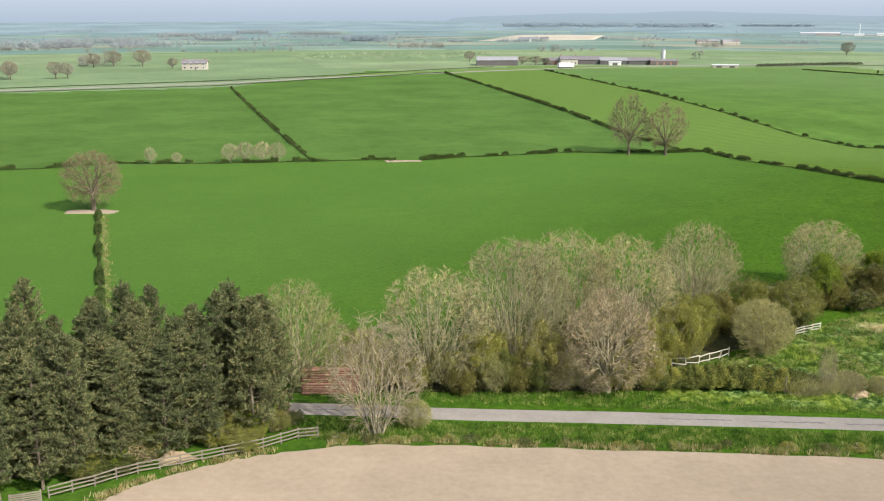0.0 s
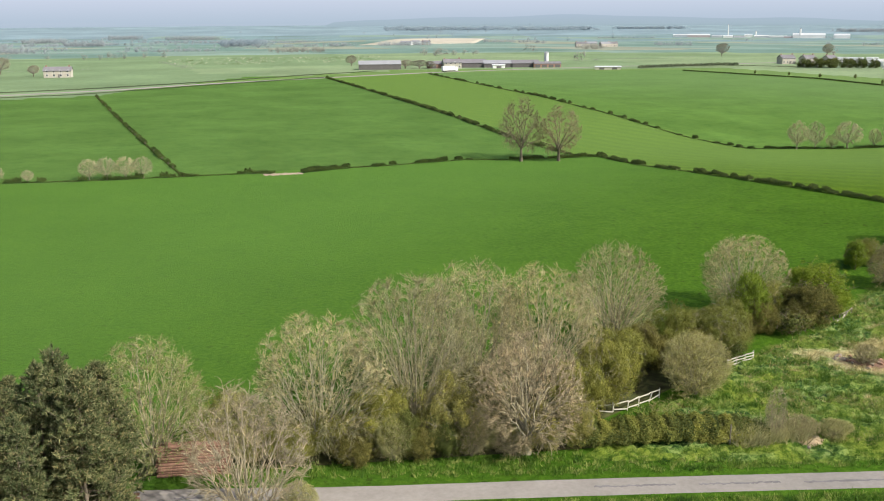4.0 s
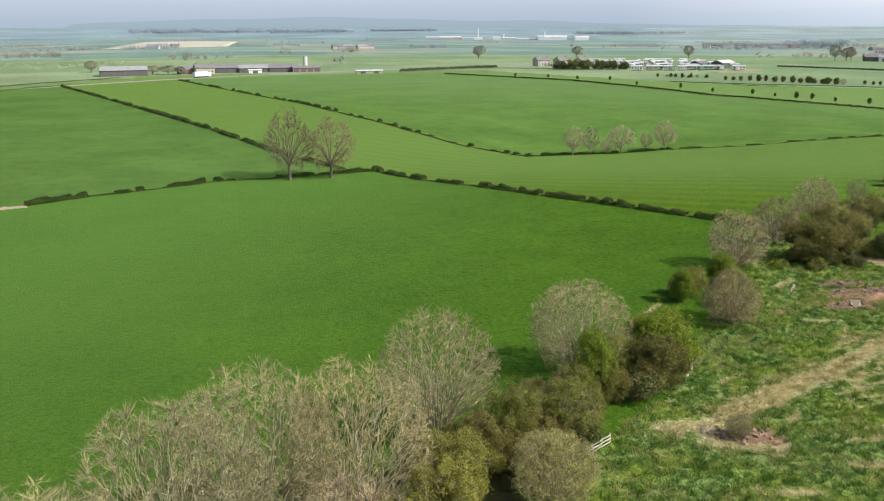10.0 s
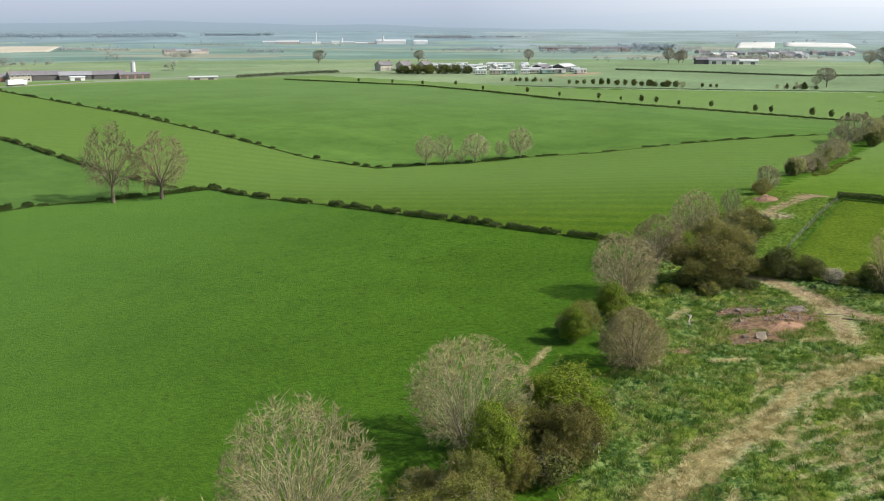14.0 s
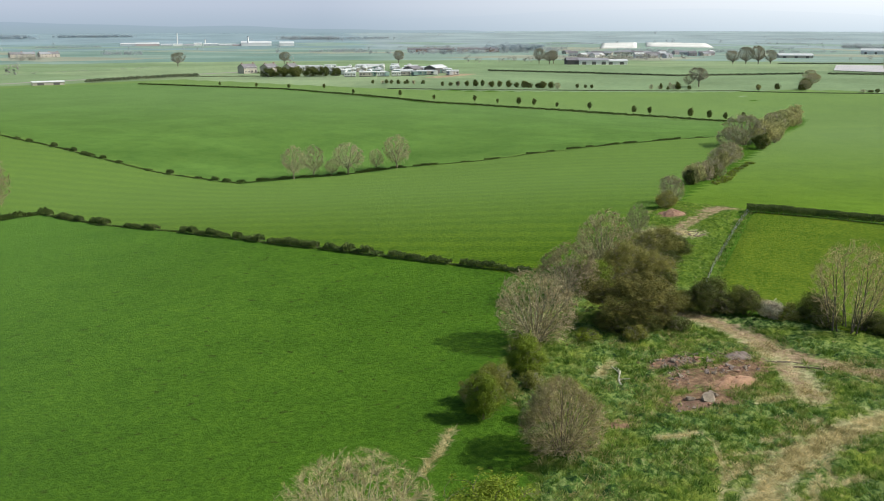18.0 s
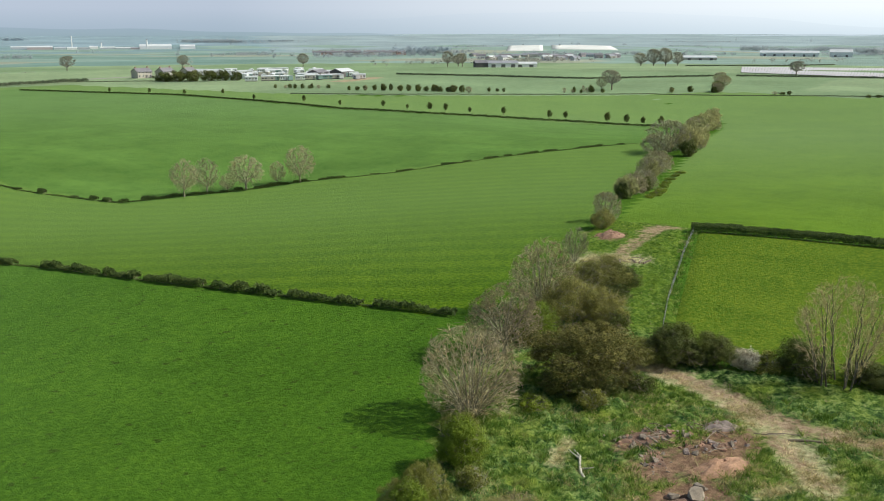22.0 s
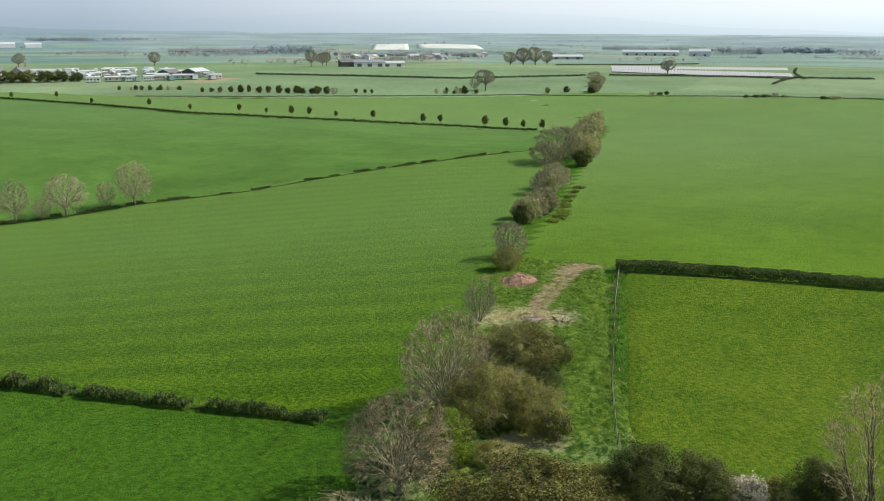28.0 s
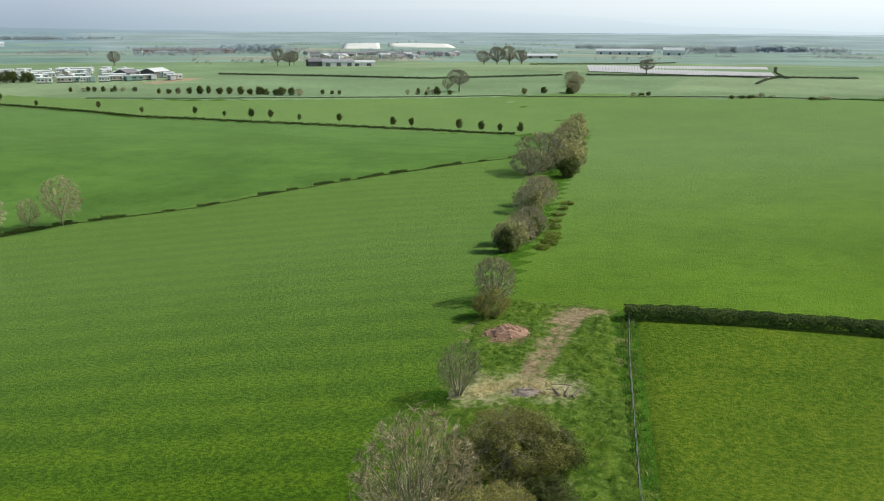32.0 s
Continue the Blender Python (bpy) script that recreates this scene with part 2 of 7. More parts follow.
TWIG_MAUVE = foliage("mauve_twigs", [(0, (0.34, 0.295, 0.235)), (1, (0.72, 0.645, 0.545))], 0.15)
BUD_BRONZE = foliage("bronze_buds", [(0, (0.24, 0.195, 0.095)), (1, (0.42, 0.35, 0.185))], 0.3)
DARK_BARK = plain("dark_bark", (0.13, 0.115, 0.09), 0.95, vary=0.3, scale=2.0, relief=0.03)
BUDDING = foliage("budding_crown", [(0, (0.29, 0.305, 0.20)), (1, (0.45, 0.46, 0.32))], 0.4)
TWIG_DARK = foliage("dark_twigs", [(0, (0.175, 0.152, 0.095)), (1, (0.38, 0.335, 0.215))], 0.1)
BUD_WILLOW = foliage("yellowish_willow_buds", [(0, (0.33, 0.34, 0.115)), (1, (0.56, 0.56, 0.25))], 0.35)
LIMB_BEIGE = foliage("pale_limbs", [(0, (0.22, 0.20, 0.115)), (1, (0.58, 0.54, 0.35))], 0.0)
# twigs, bark and hedges farther off, paled by haze put into the colour
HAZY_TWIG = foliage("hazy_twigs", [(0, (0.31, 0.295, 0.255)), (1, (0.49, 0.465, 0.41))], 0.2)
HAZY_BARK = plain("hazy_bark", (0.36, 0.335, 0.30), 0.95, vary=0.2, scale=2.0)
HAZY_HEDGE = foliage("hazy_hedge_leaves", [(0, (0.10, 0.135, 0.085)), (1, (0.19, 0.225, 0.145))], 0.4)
BUD_GREEN = foliage("green_buds", [(0, (0.20, 0.28, 0.065)), (1, (0.36, 0.43, 0.14))], 0.35)
BUD_OLIVE = foliage("olive_buds", [(0, (0.24, 0.25, 0.075)), (1, (0.40, 0.40, 0.15))], 0.35)
TWIG_THIN = foliage("thin_grey_brown_twigs", [(0, (0.21, 0.18, 0.12)), (0.6, (0.39, 0.345, 0.24)), (1, (0.58, 0.52, 0.38))], 0.15)
BUD_RED = foliage("reddish_buds", [(0, (0.22, 0.155, 0.085)), (1, (0.34, 0.25, 0.145))], 0.3)
LEAF_FRESH = foliage("fresh_leaves", [(0, (0.13, 0.205, 0.014)), (1, (0.31, 0.385, 0.048))], 0.3)
LEAF_OLIVE = foliage("olive_leaves", [(0, (0.160, 0.182, 0.032)), (1, (0.355, 0.355, 0.095))], 0.3)
LEAF_DARK = foliage("dark_leaves", [(0, (0.060, 0.086, 0.018)), (1, (0.175, 0.195, 0.055))], 0.25)
LEAF_BRONZE = foliage("bronze_leaves", [(0, (0.070, 0.072, 0.018)), (0.6, (0.195, 0.188, 0.052)), (1, (0.345, 0.325, 0.105))], 0.3)
NEEDLE = foliage("pine_needles", [(0, (0.050, 0.074, 0.027)), (0.5, (0.150, 0.182, 0.080)), (0.85, (0.31, 0.325, 0.170)), (1, (0.37, 0.31, 0.16))], 0.25)
LEAF_GREYISH = foliage("greyish_budding_leaves", [(0, (0.30, 0.305, 0.135)), (1, (0.54, 0.53, 0.275))], 0.35)
LEAF_MIXED = foliage("budding_mixed_leaves", [(0, (0.16, 0.148, 0.048)), (0.45, (0.31, 0.292, 0.095)), (1, (0.51, 0.51, 0.155))], 0.4)
BLOSSOM = foliage("white_blossom", [(0, (0.45, 0.43, 0.33)), (1, (0.75, 0.72, 0.62))], 0.3)
HEDGE_LEAF = foliage("hawthorn_leaves", [(0, (0.055, 0.098, 0.024)), (1, (0.150, 0.200, 0.058))], 0.3)
PALE_WOOD = plain("bleached_rails", (0.56, 0.53, 0.45), 0.9, vary=0.25, scale=3.0, relief=0.01)
FENCE_WOOD = plain("weathered_wood", (0.235, 0.21, 0.165), 0.9, vary=0.25, scale=3.0, relief=0.01)
WIRE = plain("galvanised_wire", (0.45, 0.45, 0.44), 0.45, 0.9, vary=0.1)

# ---- ground ----
def spread(lo, hi, step, reach, grow=1.065):
    inner = list(np.arange(lo, hi + step, step))
    s, a = step, inner[-1]
    while a < reach:
        s *= grow
        a += s
        inner.append(min(a, reach))
    s, a, left = step, inner[0], []
    while a > -reach:
        s *= grow
        a -= s
        left.append(max(a, -reach))
    return np.array(left[::-1] + inner)


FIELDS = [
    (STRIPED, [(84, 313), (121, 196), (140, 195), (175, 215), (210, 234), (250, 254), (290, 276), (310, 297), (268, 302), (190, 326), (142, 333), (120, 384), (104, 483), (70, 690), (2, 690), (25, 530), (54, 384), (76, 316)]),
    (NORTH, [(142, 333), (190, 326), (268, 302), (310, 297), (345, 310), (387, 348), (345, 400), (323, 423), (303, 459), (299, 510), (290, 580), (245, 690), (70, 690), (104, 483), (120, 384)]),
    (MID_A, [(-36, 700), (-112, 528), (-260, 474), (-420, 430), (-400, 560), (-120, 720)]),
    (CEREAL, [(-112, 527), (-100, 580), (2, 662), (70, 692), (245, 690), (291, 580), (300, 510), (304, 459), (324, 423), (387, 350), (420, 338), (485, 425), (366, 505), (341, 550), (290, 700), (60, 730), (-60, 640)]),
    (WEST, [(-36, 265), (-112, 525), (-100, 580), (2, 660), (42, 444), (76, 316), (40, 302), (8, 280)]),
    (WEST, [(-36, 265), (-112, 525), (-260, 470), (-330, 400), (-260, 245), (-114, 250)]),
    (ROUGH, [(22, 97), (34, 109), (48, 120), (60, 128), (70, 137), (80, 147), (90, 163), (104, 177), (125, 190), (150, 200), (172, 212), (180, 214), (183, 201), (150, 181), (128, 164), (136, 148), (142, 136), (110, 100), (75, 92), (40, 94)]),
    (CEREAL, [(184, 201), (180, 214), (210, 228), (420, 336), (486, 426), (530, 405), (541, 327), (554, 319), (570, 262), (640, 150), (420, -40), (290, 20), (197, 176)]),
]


def inside(px, py, poly):
    hit_odd = np.zeros(px.shape, bool)
    for (x0, y0), (x1, y1) in zip(poly, poly[1:] + poly[:1]):
        if y0 != y1:
            hit_odd ^= ((y0 > py) != (y1 > py)) & (px < (x1 - x0) * (py - y0) / (y1 - y0) + x0)
    return hit_odd


def build_ground():
    gx, gy = spread(-130, 430, 2.8, 4800), spread(60, 430, 2.8, 4800)
    xx, yy = np.meshgrid(gx, gy)
    zz = ground_z(xx, yy)
    nx, ny = len(gx), len(gy)
    k = np.arange(nx * ny).reshape(ny, nx)
    faces = np.stack([k[:-1, :-1], k[:-1, 1:], k[1:, 1:], k[1:, :-1]], -1).reshape(-1, 4)
    cx = ((xx[:-1, :-1] + xx[1:, 1:]) / 2).ravel()
    cy = ((yy[:-1, :-1] + yy[1:, 1:]) / 2).ravel()
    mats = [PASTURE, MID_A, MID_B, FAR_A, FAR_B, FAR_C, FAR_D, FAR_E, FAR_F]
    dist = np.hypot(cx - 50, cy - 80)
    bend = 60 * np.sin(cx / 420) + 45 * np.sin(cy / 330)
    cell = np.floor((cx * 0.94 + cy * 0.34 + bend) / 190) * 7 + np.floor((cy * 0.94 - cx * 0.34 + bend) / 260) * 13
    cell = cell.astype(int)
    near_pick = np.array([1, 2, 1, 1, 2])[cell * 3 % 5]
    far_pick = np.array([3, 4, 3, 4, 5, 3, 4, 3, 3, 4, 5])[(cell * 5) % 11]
    # tones grow bluer with distance, as painted haze
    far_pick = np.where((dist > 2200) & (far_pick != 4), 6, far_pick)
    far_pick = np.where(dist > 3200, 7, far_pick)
    # paler field tones imitate the brighter haze to the east
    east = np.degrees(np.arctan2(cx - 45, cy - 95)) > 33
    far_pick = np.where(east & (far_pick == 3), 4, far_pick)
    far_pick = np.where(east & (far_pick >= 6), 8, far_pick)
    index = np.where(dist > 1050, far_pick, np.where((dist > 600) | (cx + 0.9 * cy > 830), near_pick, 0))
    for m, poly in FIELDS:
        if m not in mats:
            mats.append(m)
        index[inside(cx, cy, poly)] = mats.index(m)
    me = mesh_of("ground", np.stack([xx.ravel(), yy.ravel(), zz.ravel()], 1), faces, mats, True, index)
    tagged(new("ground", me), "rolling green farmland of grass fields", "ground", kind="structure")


build_ground()


def smooth_line(pts, n=8):
    """Points of a smooth curve through pts."""
    p = [Vector((*q, 0)) for q in pts]
    p = [2 * p[0] - p[1], *p, 2 * p[-1] - p[-2]]
    out = []
    for a, b, c, d in zip(p, p[1:], p[2:], p[3:]):
        for i in range(n):
            t = i / n
            out.append(0.5 * (2 * b + (c - a) * t + (2 * a - 5 * b + 4 * c - d) * t * t + (3 * b - 3 * c + d - a) * t**3))
    return [(q.x, q.y) for q in out] + [tuple(pts[-1])]


def ribbon(name, pts, width, mat, lift, rng, rag=0.15, across=5, label="", kind="structure", category=""):
    """A strip of ground cover with a ragged edge, laid on the land along a line."""
    line = smooth_line(pts, 10)
    verts, faces = [], []
    for i, (x, y) in enumerate(line):
        x0, y0 = line[max(i - 1, 0)]
        x1, y1 = line[min(i + 1, len(line) - 1)]
        d = math.hypot(x1 - x0, y1 - y0) or 1
        nx_, ny_ = -(y1 - y0) / d, (x1 - x0) / d
        w0, w1 = (width / 2 * (1 + rng.uniform(-rag, rag)) for _ in "ab")
        for j in range(across + 1):
            u = -w0 + (w0 + w1) * j / across
            edge = 1 - abs(2 * j / across - 1) ** 4
            px, py = x + nx_ * u, y + ny_ * u
            verts.append((px, py, gz(px, py) - 0.03 + (lift + 0.03) * edge))
    k = across + 1
    for i in range(len(line) - 1):
        for j in range(across):
            faces.append((i * k + j, i * k + j + 1, (i + 1) * k + j + 1, (i + 1) * k + j))
    ob = new(name, mesh_of(name, verts, [f[::-1] for f in faces], mat, True))
    return tagged(ob, label, category or name, kind=kind)


def sheet(name, poly, mat, lift, label, step=4.0):
    """A flat patch of ground with a clean outline."""
    bm = bmesh.new()
    vs = [bm.verts.new((x, y, gz(x, y) + lift)) for x, y in poly]
    bm.faces.new(vs)
    bmesh.ops.triangulate(bm, faces=bm.faces[:])
    bmesh.ops.recalc_face_normals(bm, faces=bm.faces[:])
    if bm.faces[:][0].normal.z < 0:
        bmesh.ops.reverse_faces(bm, faces=bm.faces[:])
    return tagged(new(name, bm_mesh(name, bm, mat)), label, "ground", kind="structure")


def patch(name, mat, corners, lift, label, n=24):
    """A field laid between four corners, following the land."""
    a, b, c, d = (np.array(q, float) for q in corners)
    step = np.r_[0, np.linspace(0.003, 0.997, n - 1), 1]
    u, v = np.meshgrid(step, step)
    u, v = u[..., None], v[..., None]
    p = (a * (1 - u) + b * u) * (1 - v) + (d * (1 - u) + c * u) * v
    z = ground_z(p[..., 0], p[..., 1]) + lift
    for rim in (np.s_[0, :], np.s_[-1, :], np.s_[:, 0], np.s_[:, -1]):
        z[rim] -= lift + 0.06
    k = np.arange((n + 1) ** 2).reshape(n + 1, n + 1)
    f = np.stack([k[:-1, :-1], k[:-1, 1:], k[1:, 1:], k[1:, :-1]], -1).reshape(-1, 4)
    return tagged(new(name, mesh_of(name, np.dstack([p, z]).reshape(-1, 3), f, mat, True)), label, "field", kind="structure")


def afar(bearing, dist):
    """A far place, by its bearing from north and its distance."""
    return 45 + dist * math.sin(radians(bearing)), 95 + dist * math.cos(radians(bearing))


patch("bare_field_far", STUBBLE, [afar(0.6, 1640), afar(7.6, 1700), afar(8.4, 2010), afar(3.2, 1960)], 1.0, "pale bare field on a distant rise", 16)
patch("sheeted_field_far", FLEECE_FIELD, [afar(46.3, 2010), afar(48.4, 2010), afar(48.4, 2340), afar(46.5, 2340)], 1.0, "distant field under pale sheeting", 10)
patch("sheeted_field_far", FLEECE_FIELD, [afar(48.9, 2080), afar(52.6, 2060), afar(52.2, 2300), afar(48.9, 2340)], 1.0, "distant field under pale sheeting", 10)
R = random.Random(4)
patch("meadow", BUTTERCUP, [(130.6, 168.4), (181.6, 197.2), (300, 0), (150, 60)], 0.16, "small yellow-green buttercup meadow behind a wire fence", 90)
ROAD = [(-120, 99.5), (-60, 97), (-14, 94.4), (1, 93), (21, 91.8), (44, 90.2), (80, 87.5), (160, 80), (300, 66)]
ribbon("road", ROAD, 3.5, TARMAC, 0.06, R, 0.02, 6, "narrow country lane of worn pale tarmac", category="road")
WORN = plain("dark_worn_tarmac", (0.185, 0.175, 0.175), 0.85, vary=0.2, scale=0.4, relief=0.01)
for x0, x1, off in [(-13, -6, 0.2), (22, 29, 0.1), (31, 38, 0.0), (40, 58, -0.1)]:
    ribbon("tarmac_wear", [(x0 + (x1 - x0) * u / 4, 93.1 - 0.068 * (x0 + (x1 - x0) * u / 4) + off) for u in range(5)], 0.5, WORN, 0.075, R, 0.6, 4, "dark worn streak in the lane's tarmac", category="road")
edge = smooth_line([(60, 81.2), (40.4, 82.5), (16.6, 84.4), (-4.5, 85.6), (-11.9, 84.8), (-19.7, 82.1), (-26.1, 77.8), (-28.6, 74.8), (-36, 66), (-44, 52)], 8)
edge = [(x + R.uniform(-0.2, 0.2), y + R.uniform(-0.2, 0.2)) for x, y in edge]
sheet("bare_field", edge + [(-44, 20), (-30, -60), (70, -60), (80, 79)], SOIL, 0.05, "bare pale tilled soil of an arable field")


def rough_material():
    """Tufted grass worn to straw and to bare earth where feet and wheels have gone."""
    m, n, l, b = material("rough_land", 1.0)
    b.inputs["Specular IOR Level"].default_value = 0.12
    pos = world_vec(n)
    fine = noise_node(n, l, 1.3, 6, 0.7, pos)
    broad = noise_node(n, l, 0.13, 4, 0.6, pos)
    ragged = noise_node(n, l, 0.8, 6, 0.75, pos)
    col = ramp(n, l, fine.outputs[0], [(0.39, (0.016, 0.050, 0.012)), (0.5, (0.082, 0.160, 0.030)), (0.59, (0.245, 0.325, 0.100))])
    bright = ramp(n, l, fine.outputs[0], [(0.38, (0.055, 0.115, 0.008)), (0.62, (0.245, 0.310, 0.046))])
    col = mix(n, l, ramp(n, l, broad.outputs[0], [(0.45, (0, 0, 0)), (0.6, (1, 1, 1))]), col, bright)
    lush = n.new("ShaderNodeAttribute")
    lush.attribute_name = "lush"
    col = mix(n, l, lush.outputs["Fac"], col, ramp(n, l, fine.outputs[0], [(0.36, (0.052, 0.105, 0.008)), (0.5, (0.090, 0.165, 0.014)), (0.64, (0.165, 0.240, 0.024))]))
    for name, low, high, soft in (("straw", (0.40, 0.35, 0.175), (0.76, 0.69, 0.43), 0.5), ("dirt", (0.27, 0.175, 0.105), (0.52, 0.385, 0.255), 0.4), ("earth", (0.155, 0.088, 0.058), (0.36, 0.215, 0.145), 0.35)):
        at_ = n.new("ShaderNodeAttribute")
        at_.attribute_name = name
        half = n.new("ShaderNodeMath")
        half.operation = "MULTIPLY"
        half.inputs[1].default_value = 0.46 if name == "earth" else 0.42
        l.new(at_.outputs["Fac"], half.inputs[0])
        mm = n.new("ShaderNodeMath")
        mm.operation = "MULTIPLY_ADD"
        mm.inputs[1].default_value = 1.0
        l.new(ragged.outputs[0], mm.inputs[0])
        l.new(half.outputs[0], mm.inputs[2])
        f = ramp(n, l, mm.outputs[0], [(0.70 - soft * 0.2, (0, 0, 0)), (0.70 + soft * 0.4, (0.9, 0.9, 0.9))])
        col = mix(n, l, f, col, ramp(n, l, fine.outputs[0], [(0.35, low), (0.65, high)]))
    l.new(col, b.inputs["Base Color"])
    h = noise_node(n, l, 2.6, 6, 0.75, pos)
    bump(n, l, b, h.outputs[0], 0.9, 0.3)
    return m


def away(px, py, pts):
    """How far places lie from a broken line."""
    best = np.full(px.shape, 1e9)
    for (x0, y0), (x1, y1) in zip(pts, pts[1:]):
        dx, dy = x1 - x0, y1 - y0
        t = np.clip(((px - x0) * dx + (py - y0) * dy) / (dx * dx + dy * dy + 1e-9), 0, 1)
        best = np.minimum(best, np.hypot(px - x0 - t * dx, py - y0 - t * dy))
    return best


STRAW_WAYS = [
    ([(56, 120.5), (60, 120), (65, 122), (75, 125.3), (83.5, 128.3), (94.8, 132.6), (103.9, 133.6), (111, 133.2), (118, 131)], 1.45),
    ([(85.8, 132.3), (91, 136), (94.7, 139.7)], 0.3), ([(78.4, 121.8), (92.5, 123.6), (104, 124)], 0.32), ([(73, 113.8), (82, 113.6), (96, 113)], 0.32),
    ([(76, 118), (90, 119), (104, 119)], 0.3), ([(91, 143.3), (93, 142.5), (94.5, 142)], 0.6), ([(70, 151), (74, 153.6), (77.5, 156.5)], 0.4),
    ([(154, 199), (157, 197.5), (158.5, 194)], 2.2), ([(124, 168), (123, 158), (117.5, 147), (111, 140)], 1.6), ([(62, 114), (58, 117)], 1.6), ([(66, 108), (70, 107)], 0.6), ([(57, 106), (60, 105)], 0.6), ([(70, 112), (74, 111)], 0.5), ([(99, 158), (103, 160)], 0.7), ([(126.5, 178.5), (129.2, 178.6), (131, 176)], 1.3), ([(106, 143), (109, 142)], 0.7)]
# trodden and wheeled streaks beside the path, and the mown rows of the paddock
rng_ways = random.Random(31)
for _ in range(70):
    x = rng_ways.uniform(64, 112)
    y = float(np.interp(x, [60, 75, 83.5, 94.8, 103.9, 118], [120, 125.3, 128.3, 132.6, 133.6, 131])) + rng_ways.gauss(0, 2.6)
    a, k = (0.33 if x < 95 else 0.0) + rng_ways.gauss(0, 0.25), rng_ways.uniform(0.6, 2.2)
    STRAW_WAYS.append(([(x - k * math.cos(a), y - k * math.sin(a)), (x + k * math.cos(a), y + k * math.sin(a))], 0.34))
for row in range(9):
    x = 76 + rng_ways.uniform(0, 6)
    while x < 112:
        k = rng_ways.uniform(3, 9)
        y = 111.5 + 1.65 * row + rng_ways.gauss(0, 0.2)
        STRAW_WAYS.append(([(x, y - 0.02 * (x - 80)), (x + k, y - 0.02 * (x + k - 80))], rng_ways.uniform(0.26, 0.42)))
        x += k + rng_ways.uniform(0.5, 7)
DIRT_WAYS = [
    ([(186, 199.6), (184.9, 200.6), (180, 203.2), (176, 203)], 1.5), ([(179, 203.6), (172.6, 202.0), (164.6, 199.4), (158.4, 196.6)], 0.7), ([(179, 202.4), (172.2, 200.6), (164.2, 198.0), (158.0, 195.4)], 0.7),
    ([(118, 171), (124, 166.4), (123.3, 157.5), (121, 149.8), (122.7, 139.2), (126, 126)], 1.4), ([(117.3, 148.2), (111.6, 140.3)], 0.9)]
EARTH_WAYS = [([(104, 151), (109, 151), (114, 150)], 2.4), ([(100, 147.5), (104, 146.5)], 2.0), ([(90.3, 147.8), (91.4, 147.4)], 1.0), ([(99.6, 147.8), (103, 146.2)], 1.2), ([(107, 149), (110, 148), (114, 150.5)], 2.2), ([(106, 156), (110, 155)], 1.2), ([(60, 117), (63, 115.6)], 1.5), ([(167.5, 205), (169.5, 206)], 1.8)]


def rough_ground():
    poly = next(p for m, p in FIELDS if m is ROUGH)
    step = 0.45
    gx, gy = np.arange(20, 188, step), np.arange(90, 217, step)
    xx, yy = np.meshgrid(gx, gy)
    k = np.arange(xx.size).reshape(xx.shape)
    f = np.stack([k[:-1, :-1], k[:-1, 1:], k[1:, 1:], k[1:, :-1]], -1).reshape(-1, 4)
    cx, cy = (xx[:-1, :-1] + step / 2).ravel(), (yy[:-1, :-1] + step / 2).ravel()
    f = f[inside(cx, cy, poly) & (away(cx, cy, ROAD) > 3.0)]
    used, f = np.unique(f, return_inverse=True)
    f = f.reshape(-1, 4)
    px, py = xx.ravel()[used], yy.ravel()[used]
    worn = {}
    for name, ways in (("straw", STRAW_WAYS), ("dirt", DIRT_WAYS), ("earth", EARTH_WAYS)):
        w = np.zeros(len(px))
        for pts, half in ways:
            w = np.maximum(w, np.clip(1.2 - away(px, py, smooth_line(pts, 6) if len(pts) > 2 else pts) / (half * 1.75), 0, 1) * min(0.85, 0.5 + 0.25 * half))
        worn[name] = w
    lump = np.array([noise.noise(Vector((x * 1.5, y * 1.5, 2.0))) + 0.6 * noise.noise(Vector((x * 0.35, y * 0.35, 7.0))) for x, y in zip(px, py)])
    bare = np.maximum(np.maximum(worn["dirt"], worn["straw"]), worn["earth"])
    z = ground_z(px, py) + 0.06 + np.clip(0.14 + 0.55 * lump, 0, 0.75) * np.clip(1 - 1.3 * bare, 0.1, 1)
    worn["lush"] = np.clip((px + py - 301) / 12, 0, 0.85) * np.clip((px - 0.72 * py + 4) / 6, 0.25, 1)
    rim = np.bincount(f.ravel(), minlength=len(px)) < 4
    z[rim] = ground_z(px[rim], py[rim]) - 0.04
    me = mesh_of("rough_ground", np.stack([px, py, z], 1), f, [rough_material()], True)
    for name, w in worn.items():
        me.attributes.new(name, "FLOAT", "POINT").data.foreach_set("value", w.astype(np.float32))
    tagged(new("rough_ground", me), "rough tufted grass worn into straw paths and dirt tracks", "ground", kind="structure")


rough_ground()

# ---- growing things ----
def tubes(p0, p1, r0, r1, sides=3):
    """Tapered tubes round many segments at once."""
    p0, p1 = np.asarray(p0, float), np.asarray(p1, float)
    n = len(p0)
    d = unit(p1 - p0)
    ref = np.where(np.abs(d[:, 2:3]) > 0.9, np.array([[1.0, 0, 0]]), np.array([[0, 0, 1.0]]))
    u = unit(np.cross(d, ref))
    w = np.cross(d, u)
    a = np.arange(sides) * 2 * np.pi / sides
    ring = u[:, None] * np.cos(a)[None, :, None] + w[:, None] * np.sin(a)[None, :, None]
    low = p0[:, None] + ring * np.asarray(r0)[:, None, None]
    top = p1[:, None] + ring * np.asarray(r1)[:, None, None]
    v = np.concatenate([low, top], 1).reshape(-1, 3)
    base = (np.arange(n) * 2 * sides)[:, None, None]
    i = np.arange(sides)
    q = np.stack([i, (i + 1) % sides, sides + (i + 1) % sides, sides + i], 1)
    return v, (base + q[None]).reshape(-1, 4)


